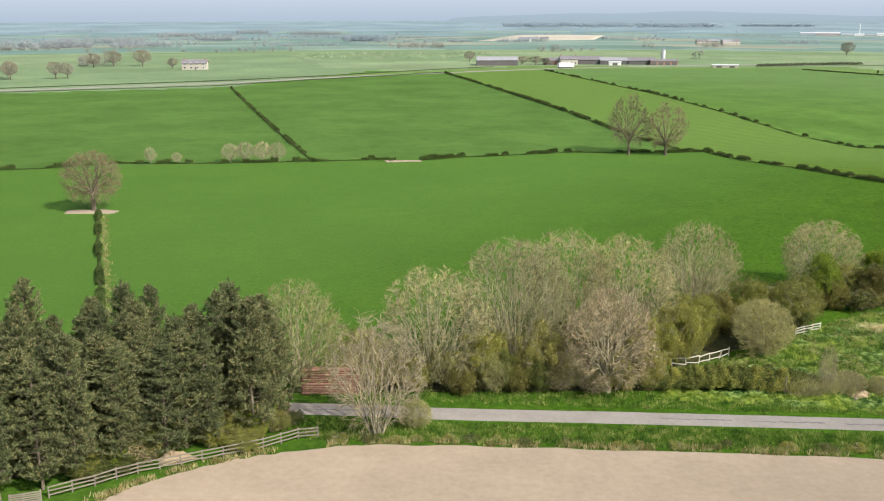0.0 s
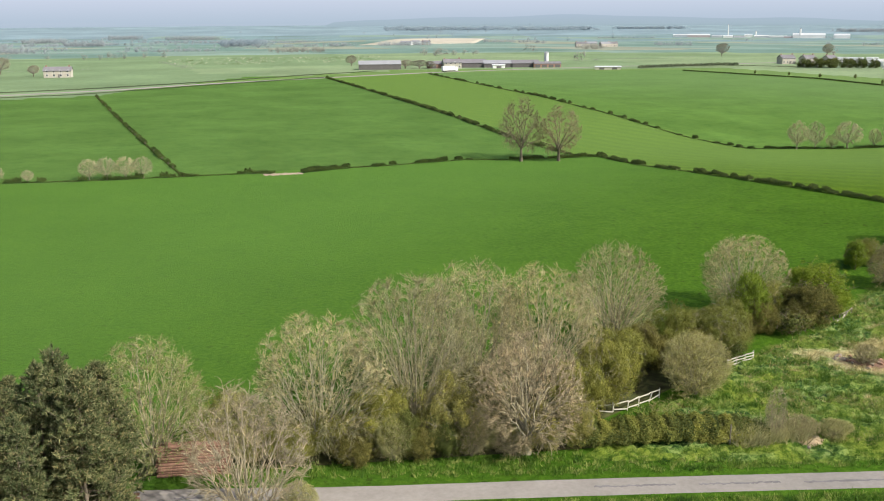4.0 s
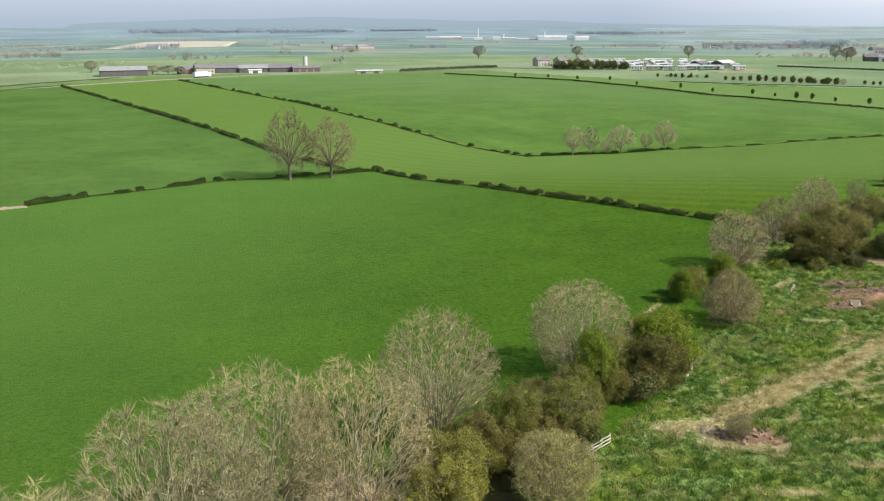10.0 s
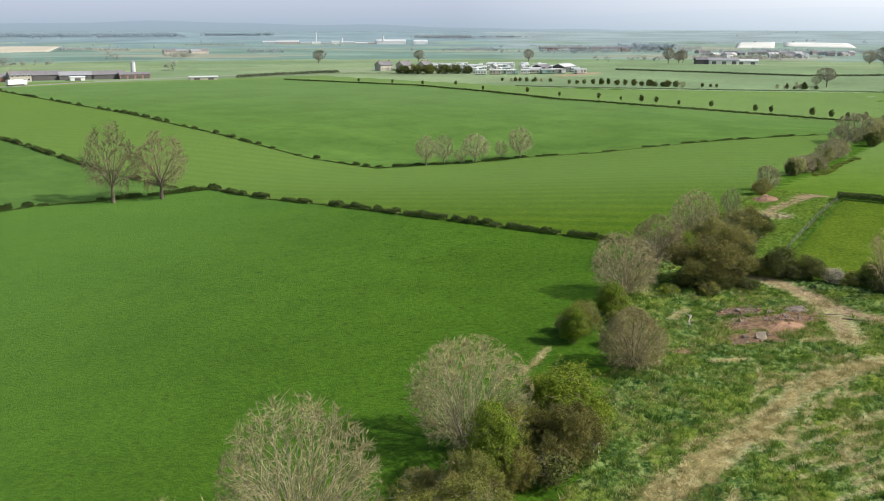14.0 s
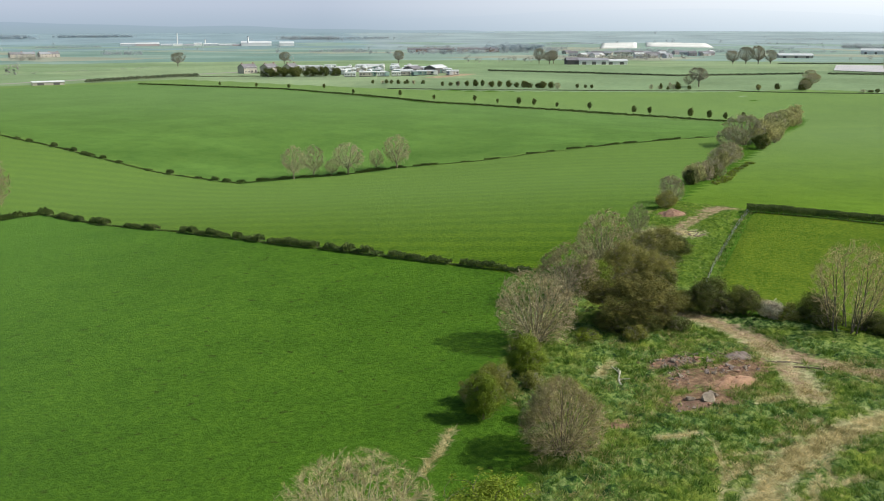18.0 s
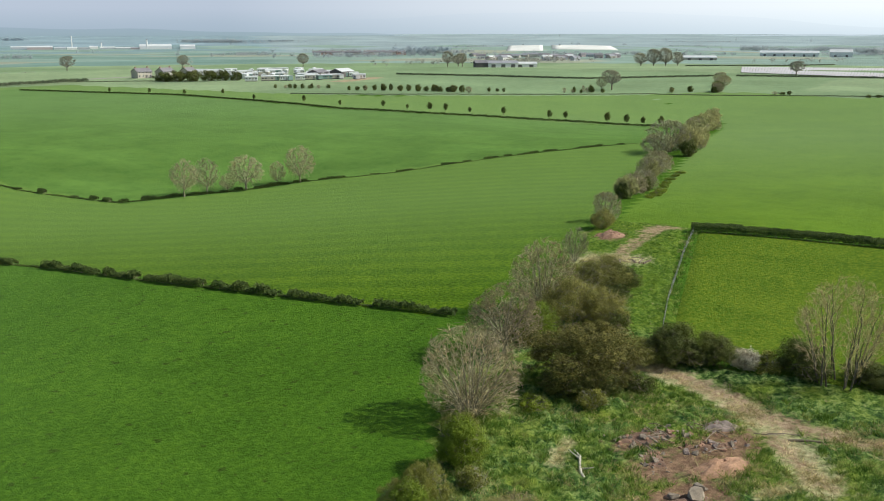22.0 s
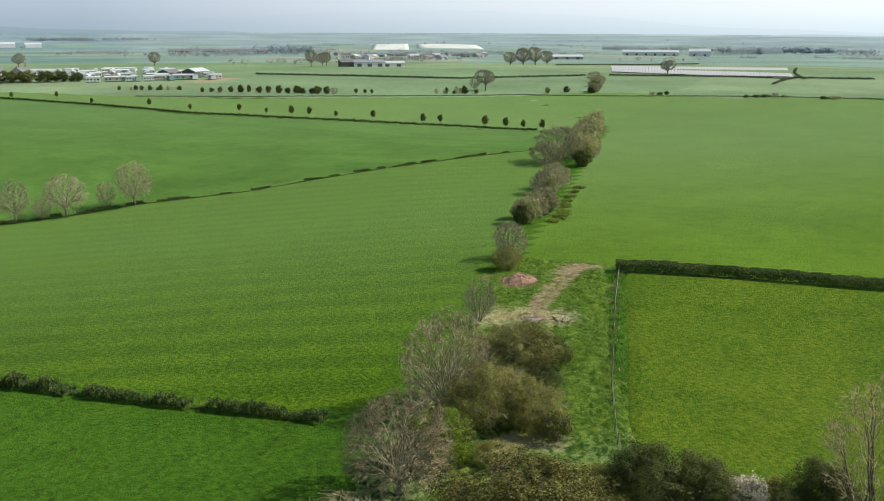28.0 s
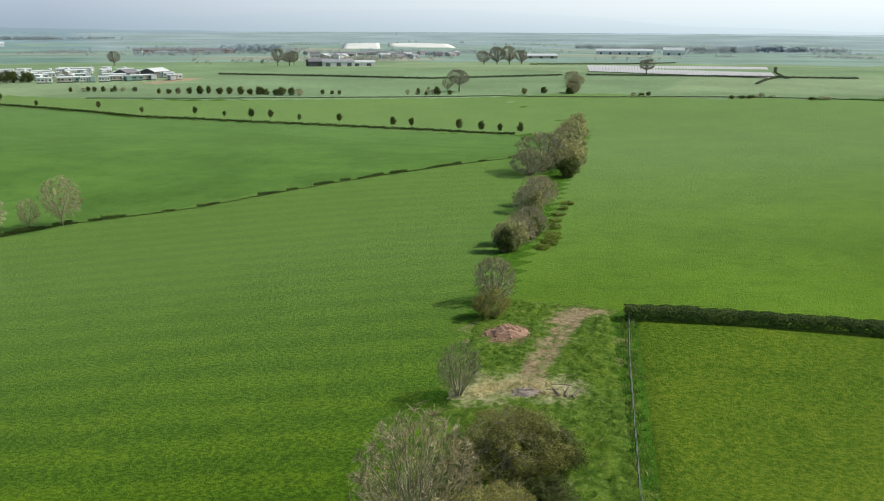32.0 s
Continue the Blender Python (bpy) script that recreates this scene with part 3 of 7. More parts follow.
def spikes(p0, p1, r):
    """Thin three-sided twigs that end in a point."""
    p0, p1 = np.asarray(p0, float), np.asarray(p1, float)
    n = len(p0)
    d = unit(p1 - p0)
    u = unit(np.cross(d, [0.3, 0.5, 0.81]))
    w = np.cross(d, u)
    a = np.arange(3) * 2 * np.pi / 3
    ring = u[:, None] * np.cos(a)[None, :, None] + w[:, None] * np.sin(a)[None, :, None]
    v = np.concatenate([p0[:, None] + ring * np.asarray(r)[:, None, None], p1[:, None]], 1).reshape(-1, 3)
    f = np.array([[0, 1, 3], [1, 2, 3], [2, 0, 3]])
    return v, ((np.arange(n) * 4)[:, None, None] + f[None]).reshape(-1, 3)


def tri(f):
    f = np.asarray(f)
    return np.concatenate([f[:, [0, 1, 2]], f[:, [0, 2, 3]]]) if f.shape[1] == 4 else f


def joined(*pairs):
    vs, fs, n = [], [], 0
    for v, f in pairs:
        vs.append(v)
        fs.append(tri(f) + n)
        n += len(v)
    return np.concatenate(vs), np.concatenate(fs)


def unit(v):
    return v / np.maximum(np.linalg.norm(v, axis=-1, keepdims=True), 1e-9)


def dome(rng, n, h, w, base, lo, hi, lobes):
    """Points in a lobed, domed crown, between two shares of its radius."""
    zc = h * (base + (1 - base) * 0.42)
    d = unit(rng.normal(0, 1, (n, 3)) + [0, 0, 0.18])
    az = np.arctan2(d[:, 1], d[:, 0])
    lump = 1 + 0.09 * np.sin(3 * az + lobes) + 0.06 * np.sin(5 * az + 2 * lobes + 3 * d[:, 2]) + 0.05 * np.sin(9 * d[:, 2] + 4 * az)
    f = (rng.uniform(lo, hi, n) * lump)[:, None]
    ext = np.where(d[:, 2:3] > 0, [[w / 2, w / 2, h - zc]], [[w / 2 * 0.95, w / 2 * 0.95, zc - base * h]])
    return d * f * ext + [0, 0, zc]


def attach(rng, parents, ends, inner, k, lift, wander):
    """Curved branches from the nearest fitting place of their parents to the given ends."""
    n, m, _ = parents.shape
    first = max(1, int(m * inner))
    cand = parents[:, first:].reshape(-1, 3)
    ways = unit(parents[:, first:] - parents[:, first - 1 : -1]).reshape(-1, 3)
    best = np.empty(len(ends), int)
    for a in range(0, len(ends), 600):
        e = ends[a : a + 600]
        off = e[:, None] - cand[None]
        dist = np.linalg.norm(off, axis=2)
        ahead = (off * ways[None]).sum(2)
        best[a : a + 600] = np.argmin(dist + np.where(ahead < 0.15 * dist, 0.8 * dist, 0), 1)
    s = cand[best]
    d = ends - s
    ln = np.linalg.norm(d, axis=1, keepdims=True)
    c = s + ways[best] * ln * 0.30 + d * 0.2 + np.array([0, 0, 1.0]) * ln * lift
    t = np.linspace(0, 1, k + 1)[None, :, None]
    p = s[:, None] * (1 - t) ** 2 + 2 * c[:, None] * t * (1 - t) + ends[:, None] * t**2
    p[:, 1:-1] += rng.normal(0, 1, p[:, 1:-1].shape) * (ln * wander)[:, None]
    return p


def crown(seed, h, w, base, stems, counts, lift=0.12, wander=0.05, fork=(0.15, 0.45), girth=0.02):
    """Four orders of branches that fill a domed crown."""
    rng = np.random.default_rng(seed)
    lobes = rng.uniform(0, 6)
    n1, n2, n3, n4 = counts
    top = dome(rng, stems, h, w * 0.5, base, 0.2, 0.5, lobes)
    if stems == 1:
        top = np.array([[rng.normal(0, 0.04) * h, rng.normal(0, 0.04) * h, h * 0.66]])
    ang = np.arange(stems) * 6.28 / stems + rng.uniform(0, 1)
    foot = np.stack([np.cos(ang), np.sin(ang), 0 * ang], 1) * (0.0 if stems == 1 else 0.035 * w) + [0, 0, -0.15]
    t = np.linspace(0, 1, 8)[None, :, None]
    bow = (foot + top) / 2 + [0, 0, 0.12 * h] if stems > 1 else (foot + top) / 2
    trunk = foot[:, None] * (1 - t) ** 2 + 2 * bow[:, None] * t * (1 - t) + top[:, None] * t**2
    trunk[:, 1:-1] += rng.normal(0, 0.012 * h, trunk[:, 1:-1].shape) * [1, 1, 0.3]
    l1 = attach(rng, trunk, dome(rng, n1, h, w, base, 0.55, 0.8, lobes), fork[0], 6, lift, wander * 0.8)
    l2 = attach(rng, l1, dome(rng, n2, h, w, base, 0.62, 0.98, lobes), 0.2, 4, lift * 0.8, wander)
    l3 = attach(rng, l2, dome(rng, n3, h, w, base, 0.68, 1.02, lobes), 0.2, 2, lift * 0.5, wander)
    l4 = attach(rng, l3, dome(rng, n4, h, w, base, 0.62, 1.06, lobes), 0.3, 1, 0, 0)
    return rng, trunk, l1, l2, l3, l4


def branch_out(rng, par, m, lo, hi, angle, length, k, skin, rise=0.05, sag=0.0, fan=0.0):
    """Side branches of a set of branches: m on each, at golden turns, cut off at the crown's skin."""
    n, kk = par.shape[0], par.shape[1] - 1
    u = lo + (hi - lo) * (np.arange(m)[None] + rng.uniform(0.1, 0.9, (n, m))) / m
    i = np.minimum((u * kk).astype(int), kk - 1)
    g = (u * kk - i)[..., None]
    row = np.arange(n)[:, None]
    s = (par[row, i] * (1 - g) + par[row, i + 1] * g).reshape(-1, 3)
    way = unit(par[row, i + 1] - par[row, i]).reshape(-1, 3)
    x = unit(np.cross(way, np.where(np.abs(way[:, 2:3]) > 0.9, [[1.0, 0, 0]], [[0, 0, 1.0]])))
    y = np.cross(way, x)
    turn = (np.arange(n * m) * 2.4 + rng.uniform(0, 6.28) + rng.normal(0, 0.5, n * m))[:, None]
    a = (angle * rng.uniform(0.65, 1.3, n * m))[:, None]
    d = unit(way * np.cos(a) + (x * np.cos(turn) + y * np.sin(turn)) * np.sin(a) + [0, 0, rise])
    d = unit(d + fan * unit(s + [0, 0, 0.5]))
    size = np.linalg.norm(par[:, -1] - par[:, 0], axis=1)[:, None]
    want = (length[0] + length[1] * size * (1.15 - u)).reshape(-1) * rng.uniform(0.65, 1.25, n * m)
    ln = np.minimum(want, np.maximum(skin(s, d) * rng.uniform(0.78, 1.0, n * m), 0.15 * want))
    t = np.linspace(0, 1, k + 1)[None, :, None]
    p = s[:, None] + d[:, None] * ln[:, None, None] * t + np.array([0, 0, 1.0]) * (sag * ln)[:, None, None] * t * (t - 1)
    if k > 1:
        p[:, 1:] += rng.normal(0, 0.025, p[:, 1:].shape) * ln[:, None, None]
    return p


def grow(seed, h, w, base, stems, kids, foot=0.03, bole=0.0, twig=0.75, low=0.05, rough=0.004, lobe=0.08):
    """Limbs from the foot or the top of a bole to a lobed crown, with three orders of branches and twigs."""
    rng = np.random.default_rng(seed)
    zc = h * (base + (1 - base) * 0.45)
    rad = np.array([w / 2, w / 2, h - zc])
    bumps = unit(rng.normal(0, 1, (16, 3)) + [0, 0, 0.4])
    tall = rng.uniform(-lobe * 1.25, lobe, 16)

    def skin(p, d):
        """How far it is from p along d to the crown's skin."""
        e = d / rad
        q = (p - [0, 0, zc]) / rad
        aa, bb, cc = (e * e).sum(-1), (q * e).sum(-1), (q * q).sum(-1) - 1
        t = np.maximum((-bb + np.sqrt(np.maximum(bb * bb - aa * cc, 1e-9))) / aa, 0.05)
        face = unit((p + d * t[:, None] - [0, 0, zc]) / rad)
        lump = (tall * np.exp(7.0 * ((face[:, None] * bumps[None]).sum(2) - 1))).sum(1)
        return np.maximum(t * (1 + lump), 0.05)

    def trimmed(p, most):
        """Draws back what would stand out of the crown."""
        q = p - [0, 0, zc]
        face = unit(q / rad)
        f = face.reshape(-1, 3)
        lump = (tall * np.exp(7.0 * ((f[:, None] * bumps[None]).sum(2) - 1))).sum(1).reshape(p.shape[:-1])
        r = np.linalg.norm(q / rad, axis=-1) / (1 + lump)
        k = np.where((r > most) & (p[..., 2] > 0.35 * zc), (most + 0.15 * (r - most)) / r, 1)
        return q * k[..., None] + [0, 0, zc]

    i = np.arange(stems)
    az = i * 2.4 + rng.normal(0, 0.25, stems)
    el = np.arcsin(np.clip(low + (0.985 - low) * (i + 0.5) / stems + rng.normal(0, 0.03, stems), -0.6, 0.995))
    ring = np.stack([np.cos(az), np.sin(az), 0 * az], 1)
    d = ring * np.cos(el)[:, None] + np.array([0, 0, 1.0]) * np.sin(el)[:, None]
    end = np.array([0, 0, zc]) + d * (skin(np.tile([0, 0, zc], (stems, 1)), d) * rng.uniform(0.70, 0.88, stems))[:, None]
    start = ring * foot * w * rng.uniform(0.3, 1.0, (stems, 1)) + np.stack([0 * az, 0 * az, h * (rng.uniform(bole * 0.75, bole * 1.45, stems) if bole else np.full(stems, -0.015))], 1)
    mid = start + (end - start) * 0.5
    mid[:, 2] = start[:, 2] + (end[:, 2] - start[:, 2]) * rng.uniform(0.50, 0.62, stems)
    mid[:, :2] = start[:, :2] + (end[:, :2] - start[:, :2]) * rng.uniform(0.36, 0.48, (stems, 1))
    t = np.linspace(0, 1, 9)[None, :, None]
    l1 = start[:, None] * (1 - t) ** 2 + 2 * mid[:, None] * t * (1 - t) + end[:, None] * t**2
    l1[:, 2:] += rng.normal(0, rough * h, l1[:, 2:].shape)
    l2 = branch_out(rng, l1, kids[0], 0.15, 0.92, 0.38 + 25 * rough, (0.14 * h, 0.36), 5, skin, 0.02, 0.05)
    l2 = trimmed(l2, 0.90)
    # branchlets reach evenly all over the crown, each from the nearest bough
    n3 = stems * kids[0] * kids[1]
    d = unit(rng.normal(0, 1, (n3, 3)) + [0, 0, 0.25])
    ends = np.array([0, 0, zc]) + d * (skin(np.tile([0, 0, zc], (n3, 1)), d) * rng.uniform(0.40, 1.0, n3) ** 0.45 * 0.97)[:, None]
    ends = ends[ends[:, 2] > 0.06 * h]
    l3 = attach(rng, l2, ends, 0.12, 3, -0.04, 0.025)
    l4 = branch_out(rng, l3, kids[2], 0.12, 1.0, 0.50, (twig * 0.55, 0.10), 1, skin, 0.03, fan=0.8)
    return rng, l1, l2, l3, l4


def fan_kind(name, seed, h, w, base, stems, kids, bark, limb, twig, fine, buds=None, bud_n=0, bud_size=0.07, girth=0.012, bole=0.0, foot=0.03, spray=0.75, low=0.05, rough=0.004, lobe=0.08):
    """Meshes of a leafless tree: stems, branches and a haze of fine twigs."""
    rng, l1, l2, l3, l4 = grow(seed, h, w, base, stems, kids, foot, bole, spray, low, rough, lobe)
    g = girth * h
    stem = [poly_tubes(l1, g, fine * 1.8, 5)]
    if bole:
        t = np.linspace(0, 1, 7)[:, None]
        axis = np.c_[rng.normal(0, 0.005 * h, (7, 2)) * t, t[:, 0] * h * bole * 1.45 - 0.2][None]
        stem.append(poly_tubes(axis, g * 2.7, g * 1.2, 9))
    elif foot < 0.2:
        # the stems rise from one low stool
        t = np.linspace(0, 1, 4)[:, None]
        stem.append(poly_tubes(np.c_[0 * t, 0 * t, t * h * 0.10 - 0.3][None], foot * w * 1.1, foot * w * 0.4, 9))
    parts = [("trunk", mesh_of("trunk", *joined(*stem), bark, True))]
    if foot >= 0.2:
        parts = [("stem", mesh_of("stem", *poly_tubes(l1[i:i + 1], g, fine * 1.8, 6), bark, True)) for i in range(len(l1))]
    parts.append(("crown", mesh_of("crown", *joined(poly_tubes(l2, max(g * 0.32, fine * 2.2), fine * 1.0, 4), poly_tubes(l3, fine * 1.3, fine * 0.8, 3)), limb)))
    parts.append(("spray", mesh_of("spray", *spikes(l4[:, 0], l4[:, 1], np.full(len(l4), fine)), twig)))
    if buds:
        tips = np.concatenate([l4[:, 1], l4[:, 1], l4.mean(1)])
        c = tips[rng.integers(0, len(tips), bud_n)] + rng.normal(0, 0.06, (bud_n, 3))
        parts.append(("young_growth", mesh_of("young_growth", *leaf_faces(c, bud_size, rng), buds)))
    KIND[name] = (h, w, parts)


def poly_tubes(p, r0, r1, sides):
    n, k, _ = p.shape
    r = np.linspace(r0, r1, k)
    return tubes(p[:, :-1].reshape(-1, 3), p[:, 1:].reshape(-1, 3), np.tile(r[:-1], n), np.tile(r[1:], n), sides)


def leaf_faces(centres, size, rng, aspect=1.6, outward=None, loose=0.42):
    """Small leaf-shaped faces turned at random, or roughly outward."""
    c = np.asarray(centres)
    n = len(c)
    if outward is None:
        d = unit(rng.normal(0, 1, (n, 3)))
        e = unit(np.cross(d, rng.normal(0, 1, (n, 3))))
    else:
        face = unit(outward + rng.normal(0, loose, (n, 3)))
        d = unit(np.cross(face, rng.normal(0, 1, (n, 3))))
        e = np.cross(face, d)
    s = (size * rng.uniform(0.6, 1.3, n))[:, None]
    v = np.stack([c - d * s * aspect / 2, c + e * s / 2, c + d * s * aspect / 2, c - e * s / 2], 1).reshape(-1, 3)
    return v, np.arange(4 * n).reshape(-1, 4)


KIND = {}


def bush_kind(name, seed, h, w, leaf, bark, lumps=16, leaves=9000, size=0.13, base=0.02, twigs=(9, 50, 220, 700)):
    """Meshes of a leafy bush: woody frame, and leaves on uneven lumps."""
    rng, trunk, l1, l2, l3, l4 = crown(seed, h, w, base, 5, twigs)
    wood = mesh_of("woody_frame", *joined(poly_tubes(trunk, 0.06, 0.03, 4), poly_tubes(l1, 0.035, 0.02, 3), poly_tubes(l2, 0.022, 0.014, 3), poly_tubes(l3, 0.014, 0.01, 3)), bark)
    centre = dome(rng, lumps, h, w, base, 0.40, 0.92, 1.0)
    rad = rng.uniform(0.38, 1.0, lumps) * min(w, h) * 1.05 / lumps**0.45
    k = np.repeat(np.arange(lumps), leaves // lumps)
    d = unit(rng.normal(0, 1, (len(k), 3)) + [0, 0, 0.15])
    f = 1 - 0.42 * rng.uniform(0, 1, len(k)) ** 2.5 + rng.normal(0, 0.06, len(k))
    ripple = 1 + 0.16 * np.sin(d[:, 0] * 9 + k) * np.sin(d[:, 1] * 8 + 2 * k) + 0.10 * np.sin(d[:, 2] * 17 + k)
    p = centre[k] + d * (rad[k] * f * ripple)[:, None]
    outer = l3[:, -1][rng.integers(0, len(l3), leaves // 4)] + rng.normal(0, 0.14, (leaves // 4, 3))
    o = np.concatenate([d, unit(outer - [0, 0, h * 0.4])])
    p = np.concatenate([p, outer])
    o, p = o[p[:, 2] > 0.05], p[p[:, 2] > 0.05]
    KIND[name] = (h, w, [("woody_frame", wood), ("foliage", mesh_of("foliage", *leaf_faces(p, size, rng, outward=o), leaf))])


def hedge_kind(name, seed, long, h, w, leaf, leaves, size, box=0.0):
    """A length of hedge: leaves over a row of lumps, or a clipped block."""
    rng = np.random.default_rng(seed)
    x = rng.uniform(-long / 2, long / 2, leaves)
    a = rng.uniform(-0.35, math.pi + 0.35, leaves)
    top = h * (1 + 0.14 * np.sin(x * 1.9 + seed) + 0.10 * np.sin(x * 4.3 + 2 * seed))
    side = w / 2 * (1 + 0.15 * np.sin(x * 2.3 + 3 * seed) + 0.08 * np.sin(x * 5 + a * 2))
    if box:
        top, side = np.full(leaves, h) * (1 + 0.03 * np.sin(x * 3)), np.full(leaves, w / 2) * (1 + 0.05 * np.sin(x * 4))
    e = 4.5 if box else 2.2
    c, s = np.cos(a), np.sin(a)
    r = (np.abs(c) ** e + np.abs(s) ** e) ** (-1 / e) * (1 - 0.35 * rng.uniform(0, 1, leaves) ** 2)
    p = np.stack([x, side * r * c, h * 0.45 + np.where(s > 0, (top - h * 0.45), h * 0.45) * r * s], 1) + rng.normal(0, 0.05, (leaves, 3))
    o = unit(np.stack([0 * x, c, s + 0.2], 1))
    o, p = o[p[:, 2] > 0.03], p[p[:, 2] > 0.03]
    n = int(long * 2.2)
    f = np.stack([rng.uniform(-long / 2, long / 2, n), rng.normal(0, 0.12, n), np.full(n, -0.1)], 1)
    t = f + np.stack([rng.normal(0, 0.25, n), rng.normal(0, 0.2, n), np.full(n, h * 0.85)], 1)
    v, q = tubes(f, t, np.full(n, 0.04), np.full(n, 0.015), 4)
    KIND[name] = (h, long, [("woody_frame", mesh_of("woody_frame", v, q, BARK)), ("foliage", mesh_of("foliage", *leaf_faces(p, size, rng, outward=o, loose=0.7), leaf))])


def plant(kind, name, x, y, h, w, label, category, group="", turn=None, dz=0.0):
    """One tree or bush of a kind, at a place, with its height and spread."""
    kh, kw, parts = KIND[kind]
    ob = thing(name, label, category, group, m=at(x, y, R.uniform(0, 6.28) if turn is None else turn, (w / kw, w / kw, h / kh), dz))
    for pn, me in parts:
        p = part(pn, me, ob)
        if pn in ("young_growth", "spray"):
            tagged(p, kind="stuff")
    return ob


fan_kind("dome_beige", 11, 14, 12, 0.0, 32, (10, 7, 8), PALE_BARK, LIMB_BEIGE, TWIG_BEIGE, 0.011, BUD_OLIVE, 3000, 0.06, girth=0.0058, low=-0.35)
fan_kind("dome_tall", 71, 15, 11.5, 0.0, 32, (10, 7, 8), PALE_BARK, LIMB_BEIGE, TWIG_BEIGE, 0.011, BUD_OLIVE, 2000, 0.06, girth=0.0058, low=-0.35)
fan_kind("dome_green", 12, 13, 11, 0.03, 22, (10, 7, 8), PALE_BARK, LIMB_BEIGE, TWIG_BEIGE, 0.011, BUD_GREEN, 17000, 0.085, girth=0.008, low=-0.35, lobe=0.12)
fan_kind("dome_wide", 13, 13, 13, 0.0, 36, (10, 7, 8), PALE_BARK, LIMB_BEIGE, TWIG_BEIGE, 0.011, BUD_OLIVE, 2600, 0.06, girth=0.0058, low=-0.35)
fan_kind("bare_brown", 14, 12, 10, 0.08, 16, (12, 9, 9), PALE_BARK, TWIG_BROWN, TWIG_BROWN, 0.0125, bole=0.14, foot=0.012, girth=0.011, low=-0.3, rough=0.008, lobe=0.13)
fan_kind("thin_beige", 62, 13, 8, 0.03, 15, (10, 7, 7), PALE_BARK, TWIG_THIN, TWIG_THIN, 0.012, girth=0.006, foot=0.06, low=-0.2, lobe=0.16)
fan_kind("bare_grey", 15, 10, 9, 0.0, 26, (10, 6, 7), PALE_BARK, TWIG_GREY, TWIG_GREY, 0.013, girth=0.0088, low=-0.35, lobe=0.12)
fan_kind("ash", 16, 18, 14.5, 0.14, 9, (13, 9, 8), BARK, TWIG_DARK, TWIG_DARK, 0.021, BUD_RED, 1500, 0.12, girth=0.011, bole=0.20, foot=0.012, spray=0.9, low=-0.55, rough=0.007, lobe=0.14)
fan_kind("oak", 61, 12.6, 13, 0.14, 12, (13, 9, 8), BARK, TWIG_DARK, TWIG_DARK, 0.018, BUD_BRONZE, 2600, 0.13, girth=0.018, bole=0.24, foot=0.014, low=-0.5, rough=0.010, lobe=0.16)
fan_kind("slim_pale", 20, 9.5, 8, 0.14, 7, (12, 8, 7), PALE_BARK, TWIG_PALE, TWIG_PALE, 0.017, girth=0.011, bole=0.14, foot=0.012, rough=0.006, low=-0.5, lobe=0.16)
fan_kind("tall_stems", 17, 12, 10, 0.08, 14, (10, 7, 6), DARK_BARK, TWIG_GREY, TWIG_GREY, 0.010, BUD_OLIVE, 3500, 0.07, girth=0.008, foot=0.26, low=-0.1)
fan_kind("brown_shrub", 18, 8, 8, 0.0, 26, (10, 7, 8), BARK, TWIG_BROWN, TWIG_BROWN, 0.010, BUD_OLIVE, 11000, 0.06, girth=0.007, low=-0.35, lobe=0.2)
fan_kind("pale_willow", 19, 7, 8, 0.0, 26, (10, 7, 8), PALE_BARK, TWIG_BEIGE, TWIG_BEIGE, 0.009, BUD_WILLOW, 18000, 0.065, girth=0.007, low=-0.35, lobe=0.24)
bush_kind("bush_fresh", 21, 7, 6, LEAF_FRESH, BARK, lumps=30, leaves=24000, size=0.095)
bush_kind("bush_olive", 22, 7, 8, LEAF_OLIVE, PALE_BARK, lumps=36, leaves=30000, size=0.09)
bush_kind("bush_mixed", 64, 6, 8, LEAF_MIXED, PALE_BARK, lumps=40, leaves=30000, size=0.078, twigs=(14, 90, 500, 900))
bush_kind("bush_dark", 23, 6, 7, LEAF_DARK, BARK, lumps=34, leaves=24000, size=0.095)
bush_kind("bush_bronze", 24, 9, 11, LEAF_BRONZE, BARK, lumps=46, leaves=42000, size=0.105)
bush_kind("scrub", 41, 2.4, 3.6, LEAF_OLIVE, PALE_BARK, lumps=14, leaves=2200, size=0.12)
bush_kind("scrub_green", 42, 2.4, 3.8, LEAF_FRESH, BARK, lumps=13, leaves=2000, size=0.12)
bush_kind("scrub_dark", 43, 2.4, 3.8, LEAF_DARK, BARK, lumps=14, leaves=2200, size=0.12)
bush_kind("bush_blossom", 25, 2.4, 3.4, BLOSSOM, BARK, lumps=16, leaves=2600, size=0.12)
bush_kind("bush_far", 26, 6, 7, LEAF_GREYISH, BARK, lumps=26, leaves=5200, size=0.22, twigs=(9, 40, 120, 200))
bush_kind("bush_far_dark", 27, 6, 7, LEAF_DARK, BARK, lumps=24, leaves=4600, size=0.22, twigs=(9, 40, 120, 200))
fan_kind("shrub_far", 28, 8, 9, 0.02, 10, (10, 8, 6), BARK, TWIG_MAUVE, TWIG_MAUVE, 0.021, BUD_OLIVE, 2600, 0.13, girth=0.014, low=-0.4, lobe=0.24)

